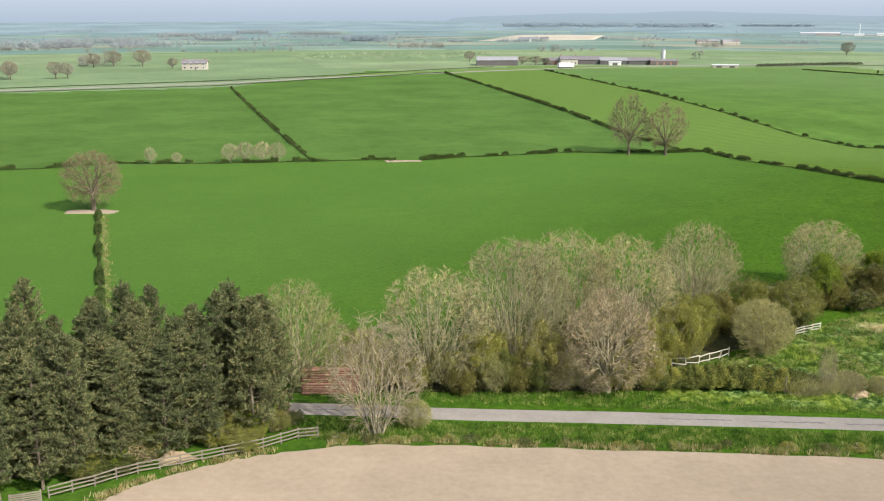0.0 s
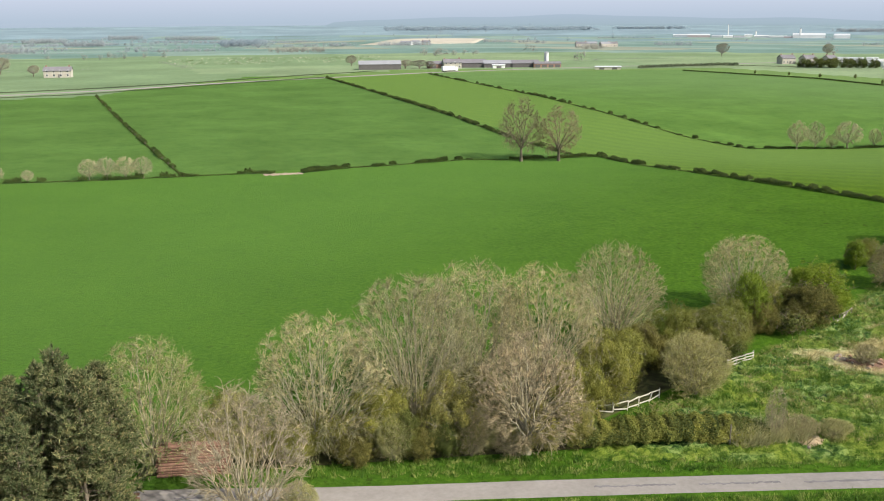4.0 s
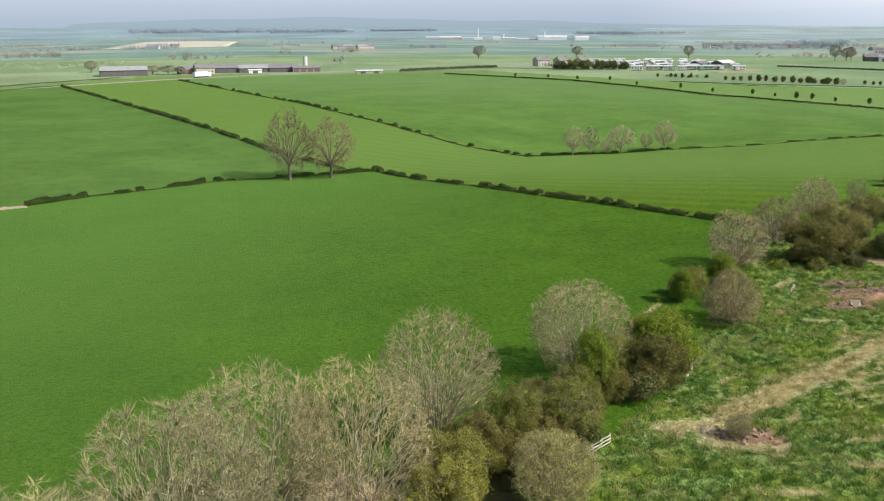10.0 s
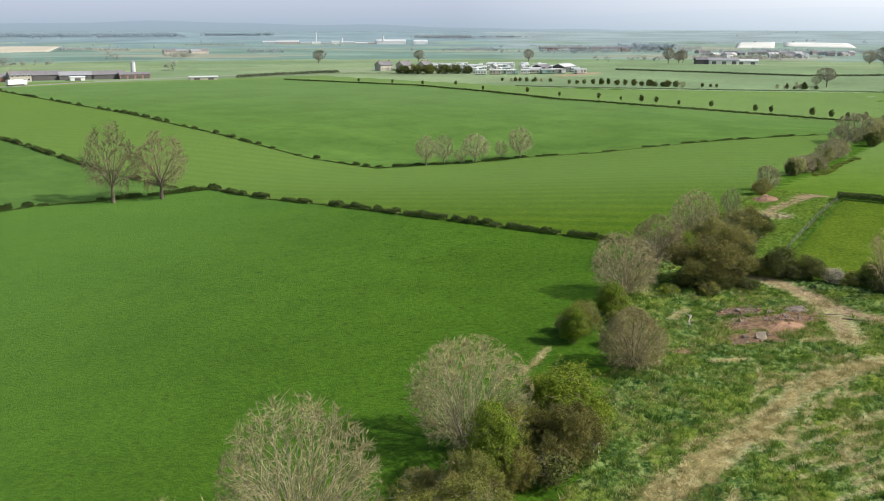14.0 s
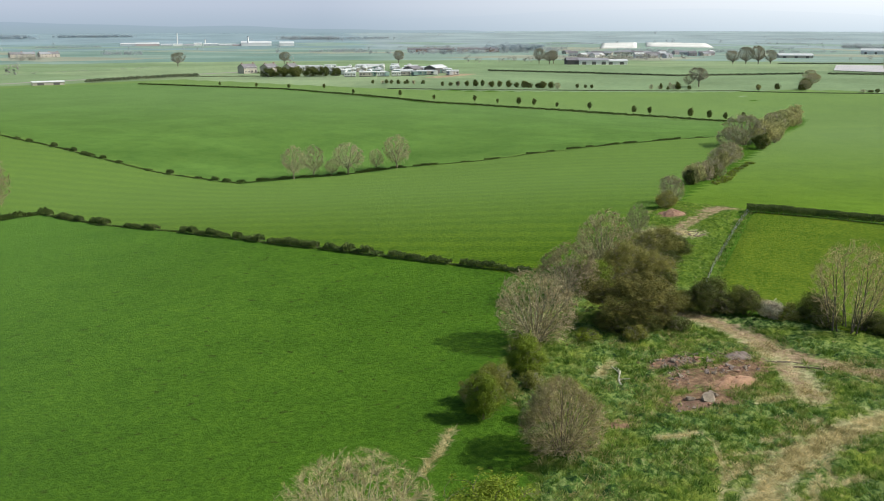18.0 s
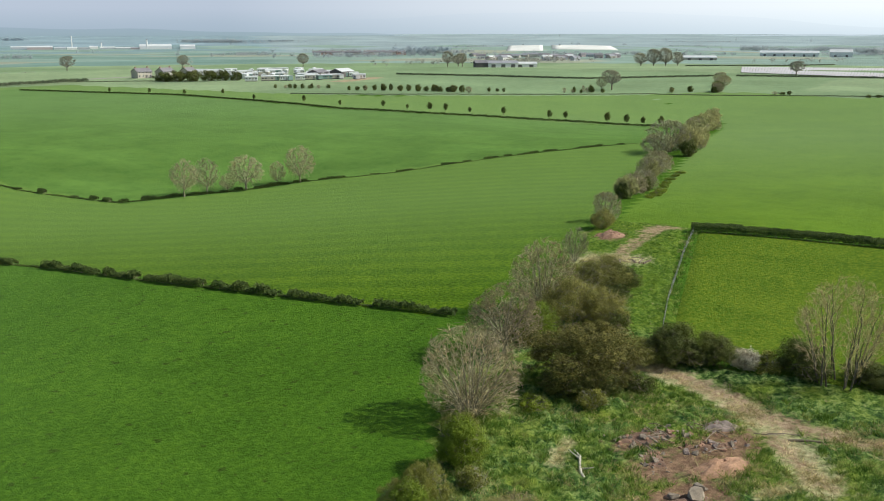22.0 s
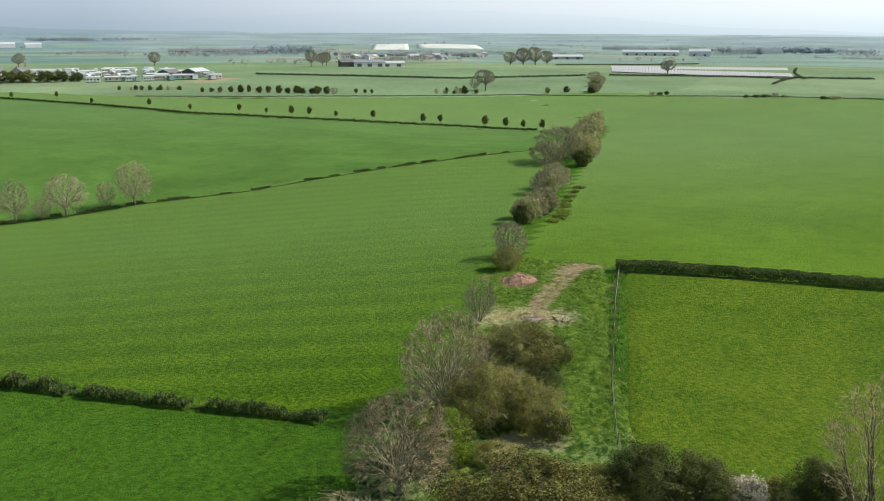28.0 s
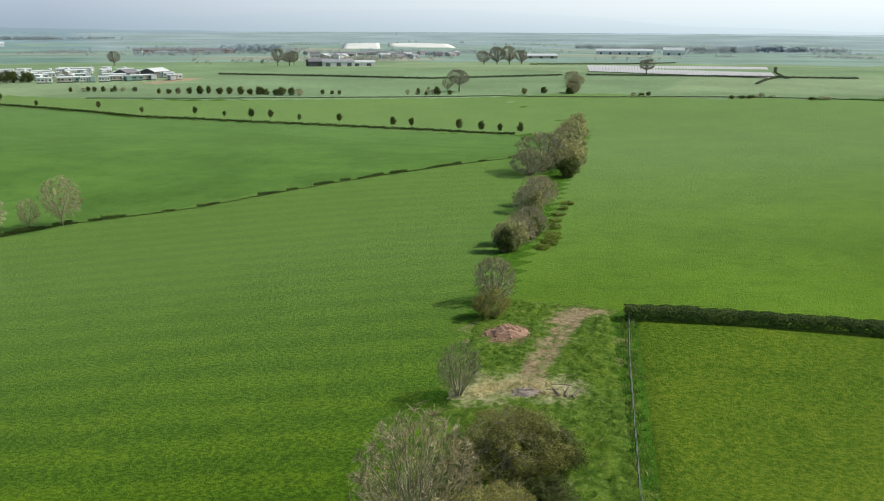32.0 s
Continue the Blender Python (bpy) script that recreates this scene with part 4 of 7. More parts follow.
BARE = "leafless broadleaf tree with a rounded crown of pale beige twigs"
BELT = "belt of trees beside the lane"
for kind, x, y, h, w, label in [
    ("dome_green", -15.5, 100, 12.4, 11.0, "broadleaf tree just coming into pale green leaf"),
    ("dome_beige", -1.0, 102, 13.6, 14.0, BARE),
    ("dome_wide", 8.4, 107.5, 15.6, 15.0, BARE),
    ("dome_tall", 15.0, 113, 15.4, 14.0, BARE),
    ("dome_beige", 22.0, 112.5, 14.8, 13.0, BARE),
    ("bare_brown", 17.8, 98.8, 11.6, 10.6, "leafless dense brown tree beside the lane"),
    ("dome_tall", 34.4, 127.5, 13.2, 12.6, BARE),
    ("dome_wide", 54.8, 138, 10.8, 13.0, BARE),
    ("bare_grey", 100.7, 170, 9.3, 10.4, "leafless grey-twigged tree at the field corner"),
    ("bare_brown", 116, 180, 8.4, 9.4, "leafless brown tree in an overgrown hedge line"),
    ("bare_grey", 131, 187.5, 9.6, 9.0, "leafless silvery grey tree in an overgrown hedge line"),
    ("tall_stems", 134.5, 150, 12.0, 10.5, "leafless multi-stemmed tree beside the dirt track"),
]:
    plant(kind, "bare_tree", x, y, h, w, label, "tree", BELT)
plant("thin_beige", "bare_tree", -6.4, 88.4, 12.6, 10.4, "thin leafless tree on the grass verge of the lane", "tree", BELT)
for x, y, h in [(41.2, 98.6, 5.6)]:
    plant("thin_beige", "sapling", x, y, h, 2.2, "thin pale leafless sapling beside the lane", "tree", "saplings beside the lane")
plant("ash", "bare_tree", 57.6, 301, 18.8, 14.5, "tall leafless ash tree on a field boundary", "tree", "pair of field trees")
plant("ash", "bare_tree", 69.3, 302.5, 16.5, 15.0, "leafless reddish-brown ash tree on a field boundary", "tree", "pair of field trees")
plant("oak", "bare_tree", -71.5, 197.6, 12.6, 13.0, "lone leafless oak tree at the end of a hedge", "tree")

for kind, x, y, h, w, label in [
    ("pale_willow", 37.8, 110.2, 7.2, 8.0, "rounded pale willow bush with opening buds"),
    ("bush_fresh", 52.0, 129.5, 8.2, 5.8, "leafy bush in bright fresh green"),
    ("bush_fresh", 64.5, 135.5, 7.4, 8.4, "leafy bush in bright fresh green"),
    ("bush_bronze", 60.5, 130.5, 6.2, 7.4, "bronze-green leafy bush under a tree"),
    ("bush_olive", 45.0, 121.5, 6.4, 6.8, "olive-green leafy bush under the trees"),
    ("bush_olive", 40.0, 122, 6.8, 6.0, "olive-green leafy bush under the trees"),
    ("bush_olive", 27.5, 108, 7.8, 6.2, "olive-green ivy-grown bush beside the lane"),
    ("bush_mixed", 11.0, 101.0, 7.0, 6.8, "olive-green ivy-grown bush beside the lane"),
    ("bush_olive", 4.8, 101.5, 6.8, 6.4, "olive-green bush beside the lane"),
    ("bush_olive", 24.0, 105, 7.0, 6.0, "olive-green bush under the trees"),
    ("bush_olive", 30.5, 114, 7.0, 7.2, "olive-green bush under the trees"),
    ("pale_willow", 13.5, 100.2, 4.4, 4.6, "straggly pale bush beside the lane"),
    ("bush_bronze", 8.0, 99.4, 3.4, 4.4, "bronze bramble thicket beside the lane"),
    ("bush_bronze", 2.0, 98.6, 3.2, 4.2, "bronze bramble thicket beside the lane"),
    ("pale_willow", 5.5, 99.0, 4.6, 4.4, "straggly pale bush beside the lane"),
    ("bush_olive", -3.5, 99.5, 4.2, 4.6, "tangled ivy thicket beside the lane"),
    ("bush_bronze", 21.5, 101.5, 3.6, 4.8, "tangled ivy thicket beside the lane"),
    ("bush_bronze", 35.0, 119, 5.4, 6.0, "bronze-green thicket under the trees"),
    ("bush_olive", 57.0, 133.5, 5.6, 5.2, "olive-green leafy bush under a tree"),
    ("bush_olive", -10.0, 103.5, 6.0, 6.4, "olive-green bush beside the lane"),
    ("pale_willow", -8.5, 101.5, 6.6, 6.0, "straggly pale bush beside the lane"),
    ("brown_shrub", 81.8, 146.2, 7.6, 8.6, "dense rounded brown shrub with bare twigs"),
    ("bush_fresh", 81.6, 156.8, 5.0, 3.8, "small fresh green bush at the field edge"),
    ("bush_olive", 84.6, 158.6, 4.8, 4.0, "small olive-brown bush at the field edge"),
    ("bush_fresh", 92.6, 162.8, 5.0, 4.6, "small yellow-green bush at the field edge"),
    ("pale_willow", 86.0, 152.5, 3.6, 3.6, "low scrubby bush in rough grass"),
    ("bush_bronze", 114.8, 168.0, 7.4, 13.0, "large bronze-green bush with a dark hollow base"),
    ("bush_mixed", 142.6, 187.6, 5.2, 8.6, "olive-green bush beside the dirt track"),
    ("bush_dark", 145.2, 185.6, 3.8, 5.2, "dark green bush beside the dirt track"),
    ("bush_mixed", 130.6, 182.2, 5.8, 8.2, "olive-green bush in an overgrown hedge line"),
    ("bush_mixed", 132.4, 178.6, 4.6, 6.0, "straggly brown bush in an overgrown hedge line"),
    ("bush_fresh", 122.0, 181.2, 5.0, 6.4, "olive-green bush in an overgrown hedge line"),
    ("thin_beige", 152.4, 200.0, 5.6, 4.4, "thin budding bush beside the field"),
    ("bush_mixed", 146.8, 190.8, 3.2, 6.4, "straggly olive bush beside the field"),
    ("bush_dark", 126.5, 165.2, 4.6, 6.2, "dark green bush beside the dirt track"),
    ("bush_dark", 130.0, 162.0, 3.6, 5.6, "dark green bush beside the dirt track"),
    ("bush_blossom", 131.5, 159.0, 2.3, 3.6, "low blackthorn bush in white blossom"),
    ("bush_dark", 135.0, 154.5, 3.4, 5.6, "dark ivy bush at the foot of a tree"),
    ("bush_dark", 136.5, 146.5, 2.4, 5.0, "low dark bramble at the foot of a tree"),
    ("bush_olive", 48.5, 127.5, 5.6, 5.0, "olive-green leafy bush under a tree"),
    ("pale_willow", -2.6, 89.9, 3.0, 3.6, "small pale yellow bush on the verge"),
    ("brown_shrub", 60.5, 116.5, 2.6, 2.8, "dry reddish brush on a rubble heap"),
    ("brown_shrub", 44.0, 98.8, 2.4, 3.4, "dry brown brush beside the lane"),
    ("pale_willow", 47.2, 98.4, 2.0, 3.6, "dry pale brush beside the lane"),
    ("brown_shrub", 66.5, 98.0, 3.4, 4.4, "dry brown brush beside the lane"),
    ("shrub_far", 178.6, 214.2, 5.6, 5.4, "brown thorn bush on a field boundary"),
    ("bush_mixed", 172.6, 210.6, 3.4, 4.4, "olive thorn bush beside a heap of rubble"),
    ("bush_far", 205.5, 229.8, 5.8, 5.6, "olive thorn bush in a field hedge"),
    ("shrub_far", 212.5, 232.5, 5.6, 6.4, "brown thorn bush in a field hedge"),
    ("shrub_far", 220.5, 236.0, 5.6, 7.0, "brown thorn bush in a field hedge"),
    ("bush_far_dark", 216.0, 233.0, 4.2, 5.0, "dark thorn bush in a field hedge"),
    ("shrub_far", 239.0, 247.5, 6.4, 9.0, "brown thorn bush in a field hedge"),
    ("shrub_far", 247.0, 250.5, 7.0, 9.0, "brown thorn bush in a field hedge"),
    ("shrub_far", 255.0, 255.5, 5.2, 6.0, "brown thorn bush in a field hedge"),
    ("shrub_far", 287.5, 275.0, 11.6, 16.5, "large reddish-brown bush in a field hedge"),
    ("bush_far_dark", 281.5, 264.5, 5.6, 6.8, "dark round bush in a field hedge"),
    ("bush_far", 296.0, 274.0, 8.0, 9.0, "olive bush in a field hedge"),
    ("bush_far", 306.0, 279.0, 8.6, 9.6, "olive bush in a field hedge"),
    ("bush_far", 320.0, 287.0, 9.0, 10.0, "olive bush in a field hedge"),
    ("shrub_far", 332.0, 295.0, 9.4, 11.0, "brown bush in a field hedge"),
    ("bush_far", 345.0, 301.0, 9.0, 10.0, "olive bush in a field hedge"),
    ("bush_far", 362.0, 311.0, 9.2, 10.5, "olive bush in a field hedge"),
    ("bush_far", 384.0, 322.0, 9.0, 10.5, "olive bush in a field hedge"),
    ("bush_far", 404.0, 333.0, 9.4, 10.0, "olive bush in a field hedge"),
    ("shrub_far", 524.0, 404.5, 7.0, 8.0, "grey bush at a field corner"),
    ("bush_far_dark", 530.0, 408.0, 7.0, 9.0, "dark bush at a field corner"),
    ("shrub_far", 566.0, 427.0, 8.0, 12.0, "large brown bush in a field hedge"),
    ("shrub_far", 600.0, 450.0, 8.0, 11.0, "large brown bush in a field hedge"),
    ("bush_far_dark", 517.0, 417.5, 4.0, 4.2, "small dark bush in a field hedge"),
    ("bush_far_dark", 507.0, 423.0, 3.6, 3.4, "small dark bush in a field hedge"),
]:
    plant(kind, "bush", x, y, h * (0.84 if x > 203 else 1), w * (0.84 if x > 203 else 1), label, "bush", "bushes along the field edge")
    if x > 203:
        for side in (R.choice((-1, 1)),):
            other = R.choice(("shrub_far", "shrub_far", "bush_far", "bush_far_dark"))
            plant(other, "bush", x + side * w * R.uniform(0.2, 0.5), y + R.uniform(-0.25, 0.25) * w, h * R.uniform(0.45, 0.75), w * R.uniform(0.4, 0.7), "lower thorn bush in a field hedge", "bush", "bushes along the field edge")
for x, y, h, w, kind in [(128.3, 163.6, 2.4, 5.0, "scrub_dark"), (132.8, 157.2, 1.8, 4.4, "scrub"), (133.6, 152.6, 2.0, 4.6, "scrub_dark"), (137.4, 149.0, 1.8, 4.8, "scrub_dark"), (139.5, 145.6, 1.6, 4.6, "scrub"), (124.8, 167.6, 3.0, 4.6, "bush_olive"), (121.0, 171.6, 2.6, 4.4, "scrub_dark"), (118.0, 163.0, 1.8, 3.6, "scrub_dark"), (111.0, 163.6, 2.0, 3.4, "scrub"), (106.5, 167.0, 1.6, 3.2, "scrub_green"), (111.6, 167.4, 3.2, 5.6, "bush_dark"), (117.4, 166.6, 3.0, 5.8, "bush_bronze"), (114.2, 165.4, 2.4, 5.0, "bush_dark"), (83.6, 160.6, 2.6, 3.4, "bush_mixed"), (90.6, 159.4, 2.0, 3.0, "scrub"), (97.5, 168.0, 2.2, 3.4, "bush_mixed")]:
    plant(kind, "bush", x, y, h, w, "low tangled bramble thicket beside the dirt track", "bush", "brambles beside the dirt track")
for x, y, h, w, kind in [(139.6, 182.6, 2.6, 4.4, "bush_dark"), (136.8, 184.6, 3.0, 5.0, "bush_mixed"), (126.4, 183.6, 3.0, 4.4, "bush_mixed"), (134.0, 181.4, 3.4, 4.6, "bush_mixed"), (131.6, 176.0, 2.6, 3.6, "scrub_dark"), (124.6, 177.2, 2.2, 4.0, "bush_mixed")]:
    plant(kind, "bush", x, y, h, w, "straggly budding thicket in an overgrown hedge line", "bush", "overgrown hedge line")
for k in range(26):
    x = -4.5 + 27 * k / 25 + R.uniform(-0.6, 0.6)
    plant(R.choice(("brown_shrub", "brown_shrub", "bush_mixed", "thin_beige", "bush_dark", "bush_olive")), "bush", x, 99.6 - 0.02 * x + R.uniform(-0.9, 2.4), R.uniform(2.4, 5.6), R.uniform(2.6, 4.4), "tangled brown thicket beside the lane", "bush", "thicket beside the lane")
for x, y in [(209.5, 226.6), (213.0, 227.6), (216.5, 229.2), (220.0, 231.4), (226, 234.5), (232, 238), (238, 241), (244, 243.5), (250, 246)]:
    plant("scrub_green", "bush", x, y, R.uniform(0.7, 1.2), R.uniform(2.2, 3.4), "low green nettles and bramble beside a field", "bush", "nettles along a field hedge")
under = np.random.default_rng(77)
q = under.uniform((-14, 98), (62, 138), (400, 2))
q = q[inside(q[:, 0], q[:, 1], [(-14, 99.5), (20, 99.2), (28, 103), (38, 113), (50, 122), (62, 130), (58, 137), (45, 132), (30, 121), (10, 110), (-14, 104)])][:40]
for x, y in q:
    plant(R.choice(("bush_olive", "pale_willow", "bush_bronze", "bush_mixed", "bush_mixed", "scrub_dark")), "bush", x, y, R.uniform(2.6, 5.0), R.uniform(3.2, 5.6), "tangled undergrowth bush beneath leafless trees", "bush", "undergrowth of the tree belt")
for kind, x, y, h, w in [("slim_pale", 158.6, 331.8, 9.8, 8.0), ("slim_pale", 165, 331.6, 9.4, 7.6), ("slim_pale", 175.4, 329.6, 9.4, 10.8), ("slim_pale", 185, 329.3, 6.4, 5.2), ("slim_pale", 190.6, 326.8, 10.2, 9.4), ("slim_pale", 170.0, 330.0, 5.0, 5.0)]:
    plant(kind, "bare_tree", x, y, h, w, "pale leafless tree in a field hedge", "tree", "clump of trees in a hedge")
for x, y, h, w in [(-57, 262.5, 5.4, 6), (-53, 263, 5.8, 6), (-48.5, 263.5, 5.8, 6), (-44.5, 264, 5.6, 5.5), (-78, 260.5, 4.6, 4), (-71, 261, 3.2, 3.5)]:
    plant("slim_pale", "bare_tree", x, y, h, w, "pale leafless scrub tree in a field hedge", "tree", "row of scrub in a hedge")


# ---- pines ----
def pine_kind(name, seed, h, w):
    """A plantation pine: whorls of rising boughs whose outer halves carry brushes of needles."""
    rng = np.random.default_rng(seed)
    z = np.linspace(-0.2, h, 9)
    p = np.stack([np.cumsum(rng.normal(0, 0.07, 9)), np.cumsum(rng.normal(0, 0.07, 9)), z], 1)
    r = np.linspace(0.19, 0.03, 9)
    P0, P1, A, B, C, W, S = [], [], [], [], [], [], []
    zz = h * 0.12
    while zz < h - 0.25:
        u = (zz / h - 0.12) / 0.88
        reach = w / 2 * (1.0 if u < 0.55 else max(0.12, 1 - ((u - 0.55) / 0.47) ** 1.6)) * rng.uniform(0.7, 1.15)
        start = rng.uniform(0, 6.28)
        m = rng.integers(5, 8)
        for k in range(m):
            if rng.random() < 0.12 + 0.25 * (u < 0.3):
                continue
            a = start + k * 6.28 / m + rng.normal(0, 0.2)
            ln = reach * rng.uniform(0.65, 1.2)
            base = np.array([np.interp(zz, z, p[:, 0]), np.interp(zz, z, p[:, 1]), zz])
            out = np.array([math.cos(a), math.sin(a), 0])
            mid = base + out * ln * 0.55 + [0, 0, ln * rng.uniform(-0.05, 0.12)]
            tip = base + out * ln + [0, 0, ln * rng.uniform(0.12, 0.5)]
            P0 += [base, mid]
            P1 += [mid, tip]
            A += [0.035, 0.024]
            B += [0.024, 0.010]
            way = unit(tip - mid)
            full = int(4 + 4 * min(ln, 2.0))
            for s_ in np.linspace(0.25, 1.0, full):
                q = base + (mid - base) * s_ / 0.5 if s_ < 0.5 else mid + (tip - mid) * (s_ - 0.5) / 0.5
                side = np.array([-out[1], out[0], 0]) * rng.normal(0, 0.34) * ln * (0.25 + 0.3 * math.sin(s_ * 3.1))
                C.append(q + side + [0, 0, rng.uniform(0.0, 0.14)])
                W.append(unit(way + unit(side + 1e-6) * 0.5 + np.array([0, 0, 0.35])))
                S.append(rng.uniform(0.8, 1.25))
        zz += rng.uniform(0.42, 0.62)
    C.append(p[-1])
    W.append(np.array([0, 0, 1.0]))
    S.append(1.2)
    trunk = mesh_of("trunk", *joined(tubes(p[:-1], p[1:], r[:-1], r[1:], 7), tubes(P0, P1, A, B, 3)), BARK, True)
    k = 15
    c, way, size = np.repeat(np.array(C), k, 0), np.repeat(np.array(W), k, 0), np.repeat(np.array(S), k)
    n = len(c)
    d = unit(way + rng.normal(0, 0.62, (n, 3)))
    e = unit(np.cross(d, rng.normal(0, 1, (n, 3)))) * 0.042
    c = c + rng.normal(0, 0.07, (n, 3))
    ln = (rng.uniform(0.22, 0.42, n) * size)[:, None]
    v = np.stack([c - e, c + e, c + d * ln + e * 0.3, c + d * ln - e * 0.3], 1).reshape(-1, 3)
    KIND[name] = (h, w, [("trunk", trunk), ("foliage", mesh_of("foliage", v, np.arange(4 * n).reshape(-1, 4), NEEDLE))])


# needle litter, its dark colour also standing for shade below the pines
SHADED_LITTER = plain("shaded_pine_litter", (0.085, 0.062, 0.036), 1.0, vary=0.35, scale=0.8, relief=0.05)
patch("pine_floor", SHADED_LITTER, [(-46, 74.6), (-17.5, 89.2), (-24, 99), (-52, 90)], 0.04, "needle litter with painted shade under the pines", 12)
# dark sheets laid under the belt in place of the trees' shade
BELT_SHADE = plain("belt_shade", (0.070, 0.060, 0.030), 1.0, vary=0.45, scale=0.7, relief=0.06, tint=(0.085, 0.10, 0.03))
patch("belt_floor", BELT_SHADE, [(-17, 98.6), (24, 99.2), (29, 118), (-15, 105.5)], 0.09, "dark ground sheet standing for shade under the tree belt", 20)
patch("belt_floor", BELT_SHADE, [(26, 105.0), (44.5, 118.5), (56, 135), (31, 121)], 0.11, "dark ground sheet standing for shade under the tree belt", 20)
for i in range(4):
    pine_kind(f"pine{i}", 31 + i, 14.5, 5.4)
for row in range(-1, 5):
    for k in range(9):
        u = k / 8
        x = -44 + u * 26.5 - 0.50 * (row * 3.3 + 1.2) + R.uniform(-0.9, 0.9) + (row % 2) * 1.6
        y = 75.4 + u * 14.8 + 0.86 * (row * 3.3 + 1.2) + R.uniform(-0.9, 0.9)
        if y < 95.5 and x < -17.5:
            plant(f"pine{(row * 3 + k) % 4}", "pine_tree", x, y, R.uniform(10.6, 14.6), R.uniform(3.5, 5.0), "tall dark green Scots pine in a plantation", "pine tree", "pine plantation")
for x, y, h, w in [(-18.6, 88.6, 12.6, 5.0), (-16.6, 90.6, 11.6, 4.6), (-20.4, 91.6, 13.2, 5.2), (-18.2, 93.4, 12.4, 5.0), (-36.5, 79.0, 11.8, 5.4), (-29.0, 82.6, 11.4, 5.0), (-24.0, 85.2, 11.6, 5.2)]:
    plant(R.choice(("pine0", "pine1", "pine2", "pine3")), "pine_tree", x, y, h, w, "tall dark green Scots pine in a plantation", "pine tree", "pine plantation")
for k in range(26):
    u = R.random()
    x, y = -43.5 + 28.0 * u + R.uniform(-1.2, 0.4), 76.4 + 13.8 * u + R.uniform(-0.2, 2.2)
    plant(R.choice(("bush_olive", "bush_dark", "bush_fresh", "bush_mixed", "pale_willow")), "bush", x, y, R.uniform(1.6, 4.2), R.uniform(2.2, 4.2), "straggly undergrowth bush at the feet of the pines", "bush", "undergrowth at the plantation edge")
for k in range(22):
    u = k / 21
    x, y = -42.5 + 27.5 * u + R.uniform(-0.8, 0.8), 76.0 + 13.6 * u + R.uniform(-0.4, 1.6)
    plant(R.choice(("scrub", "scrub_dark", "scrub_green", "scrub_dark", "pale_willow")), "bush", x, y, R.uniform(0.7, 2.2), R.uniform(1.6, 3.6), "undergrowth bush at the edge of the pines", "bush", "undergrowth at the plantation edge")

for k in range(34):
    u, deep = R.random(), R.uniform(0.9, 5.0)
    if abs(u - 0.42) < 0.14 and deep < 3:
        continue
    plant(R.choice(("bush_dark", "bush_mixed", "bush_dark", "bush_fresh", "brown_shrub", "bush_olive")), "bush", -31 + 17 * u - 0.444 * deep, 77.4 + 8.8 * u + 0.896 * deep, (0.7 + 0.55 * deep) * R.uniform(0.7, 1.2), R.uniform(2.2, 3.8), "leafy shrub at the edge of the pines", "bush", "undergrowth at the plantation edge")

# ---- hedges ----
for i in range(4):
    hedge_kind(f"thorn{i}", 51 + i, 6.0, 1.5, 1.6, HEDGE_LEAF, 1100, 0.22)
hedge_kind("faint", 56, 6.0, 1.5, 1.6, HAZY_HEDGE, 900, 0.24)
hedge_kind("clipped", 57, 4.0, 2.0, 2.0, HEDGE_LEAF, 3000, 0.13, 1.0)
hedge_kind("bushy", 58, 6.0, 2.6, 3.6, LEAF_OLIVE, 8000, 0.12)
hedge_kind("bushy_b", 63, 6.0, 2.6, 3.6, LEAF_DARK, 5000, 0.12)
THORN = ("thorn0", "thorn1", "thorn2", "thorn3")


def along(pts, step):
    """Places every step metres along a broken line, with the direction."""
    out, carry = [], 0.0
    for (x0, y0), (x1, y1) in zip(pts, pts[1:]):
        d = math.hypot(x1 - x0, y1 - y0)
        s = carry
        while s < d:
            out.append((x0 + (x1 - x0) * s / d, y0 + (y1 - y0) * s / d, math.atan2(y1 - y0, x1 - x0)))
            s += step
        carry = s - d
    return out


def hedge(pts, label, step=1.9, h=1.15, w=1.3, gaps=0.25, kinds=THORN):
    """A field hedge of thorn shrubs, with gaps where it has died back."""
    rng = random.Random(int(pts[0][0] * 7 + pts[0][1]))
    x, y = pts[0]
    ob = thing("hedge", label, "hedge", "field hedges", m=Matrix.Translation((x, y, gz(x, y))))
    inv = ob.matrix_basis.inverted()
    run = 1.0
    for px, py, a in along(pts, step):
        run = run * 0.2 + rng.random() * 0.8 if gaps else 1
        low = gaps and run < gaps + 0.2
        kh, kw, parts = KIND[rng.choice(kinds)]
        hh = h * rng.uniform(0.6, 1.35) if gaps else h * rng.uniform(0.95, 1.06)
        ww = w * rng.uniform(0.8, 1.2)
        if low:
            hh, ww = h * rng.uniform(0.18, 0.4), w * 0.5
        m = at(px + step / 2 * math.cos(a), py + step / 2 * math.sin(a), a + rng.choice((0, math.pi)), (step * (1.08 if not low else 0.9) / kw, ww / 1.6, hh / kh))
        s = part("shrub", parts[1][1], ob, m=inv @ m)
        tagged(part("woody_frame", parts[0][1], s), kind="stuff")
    return ob


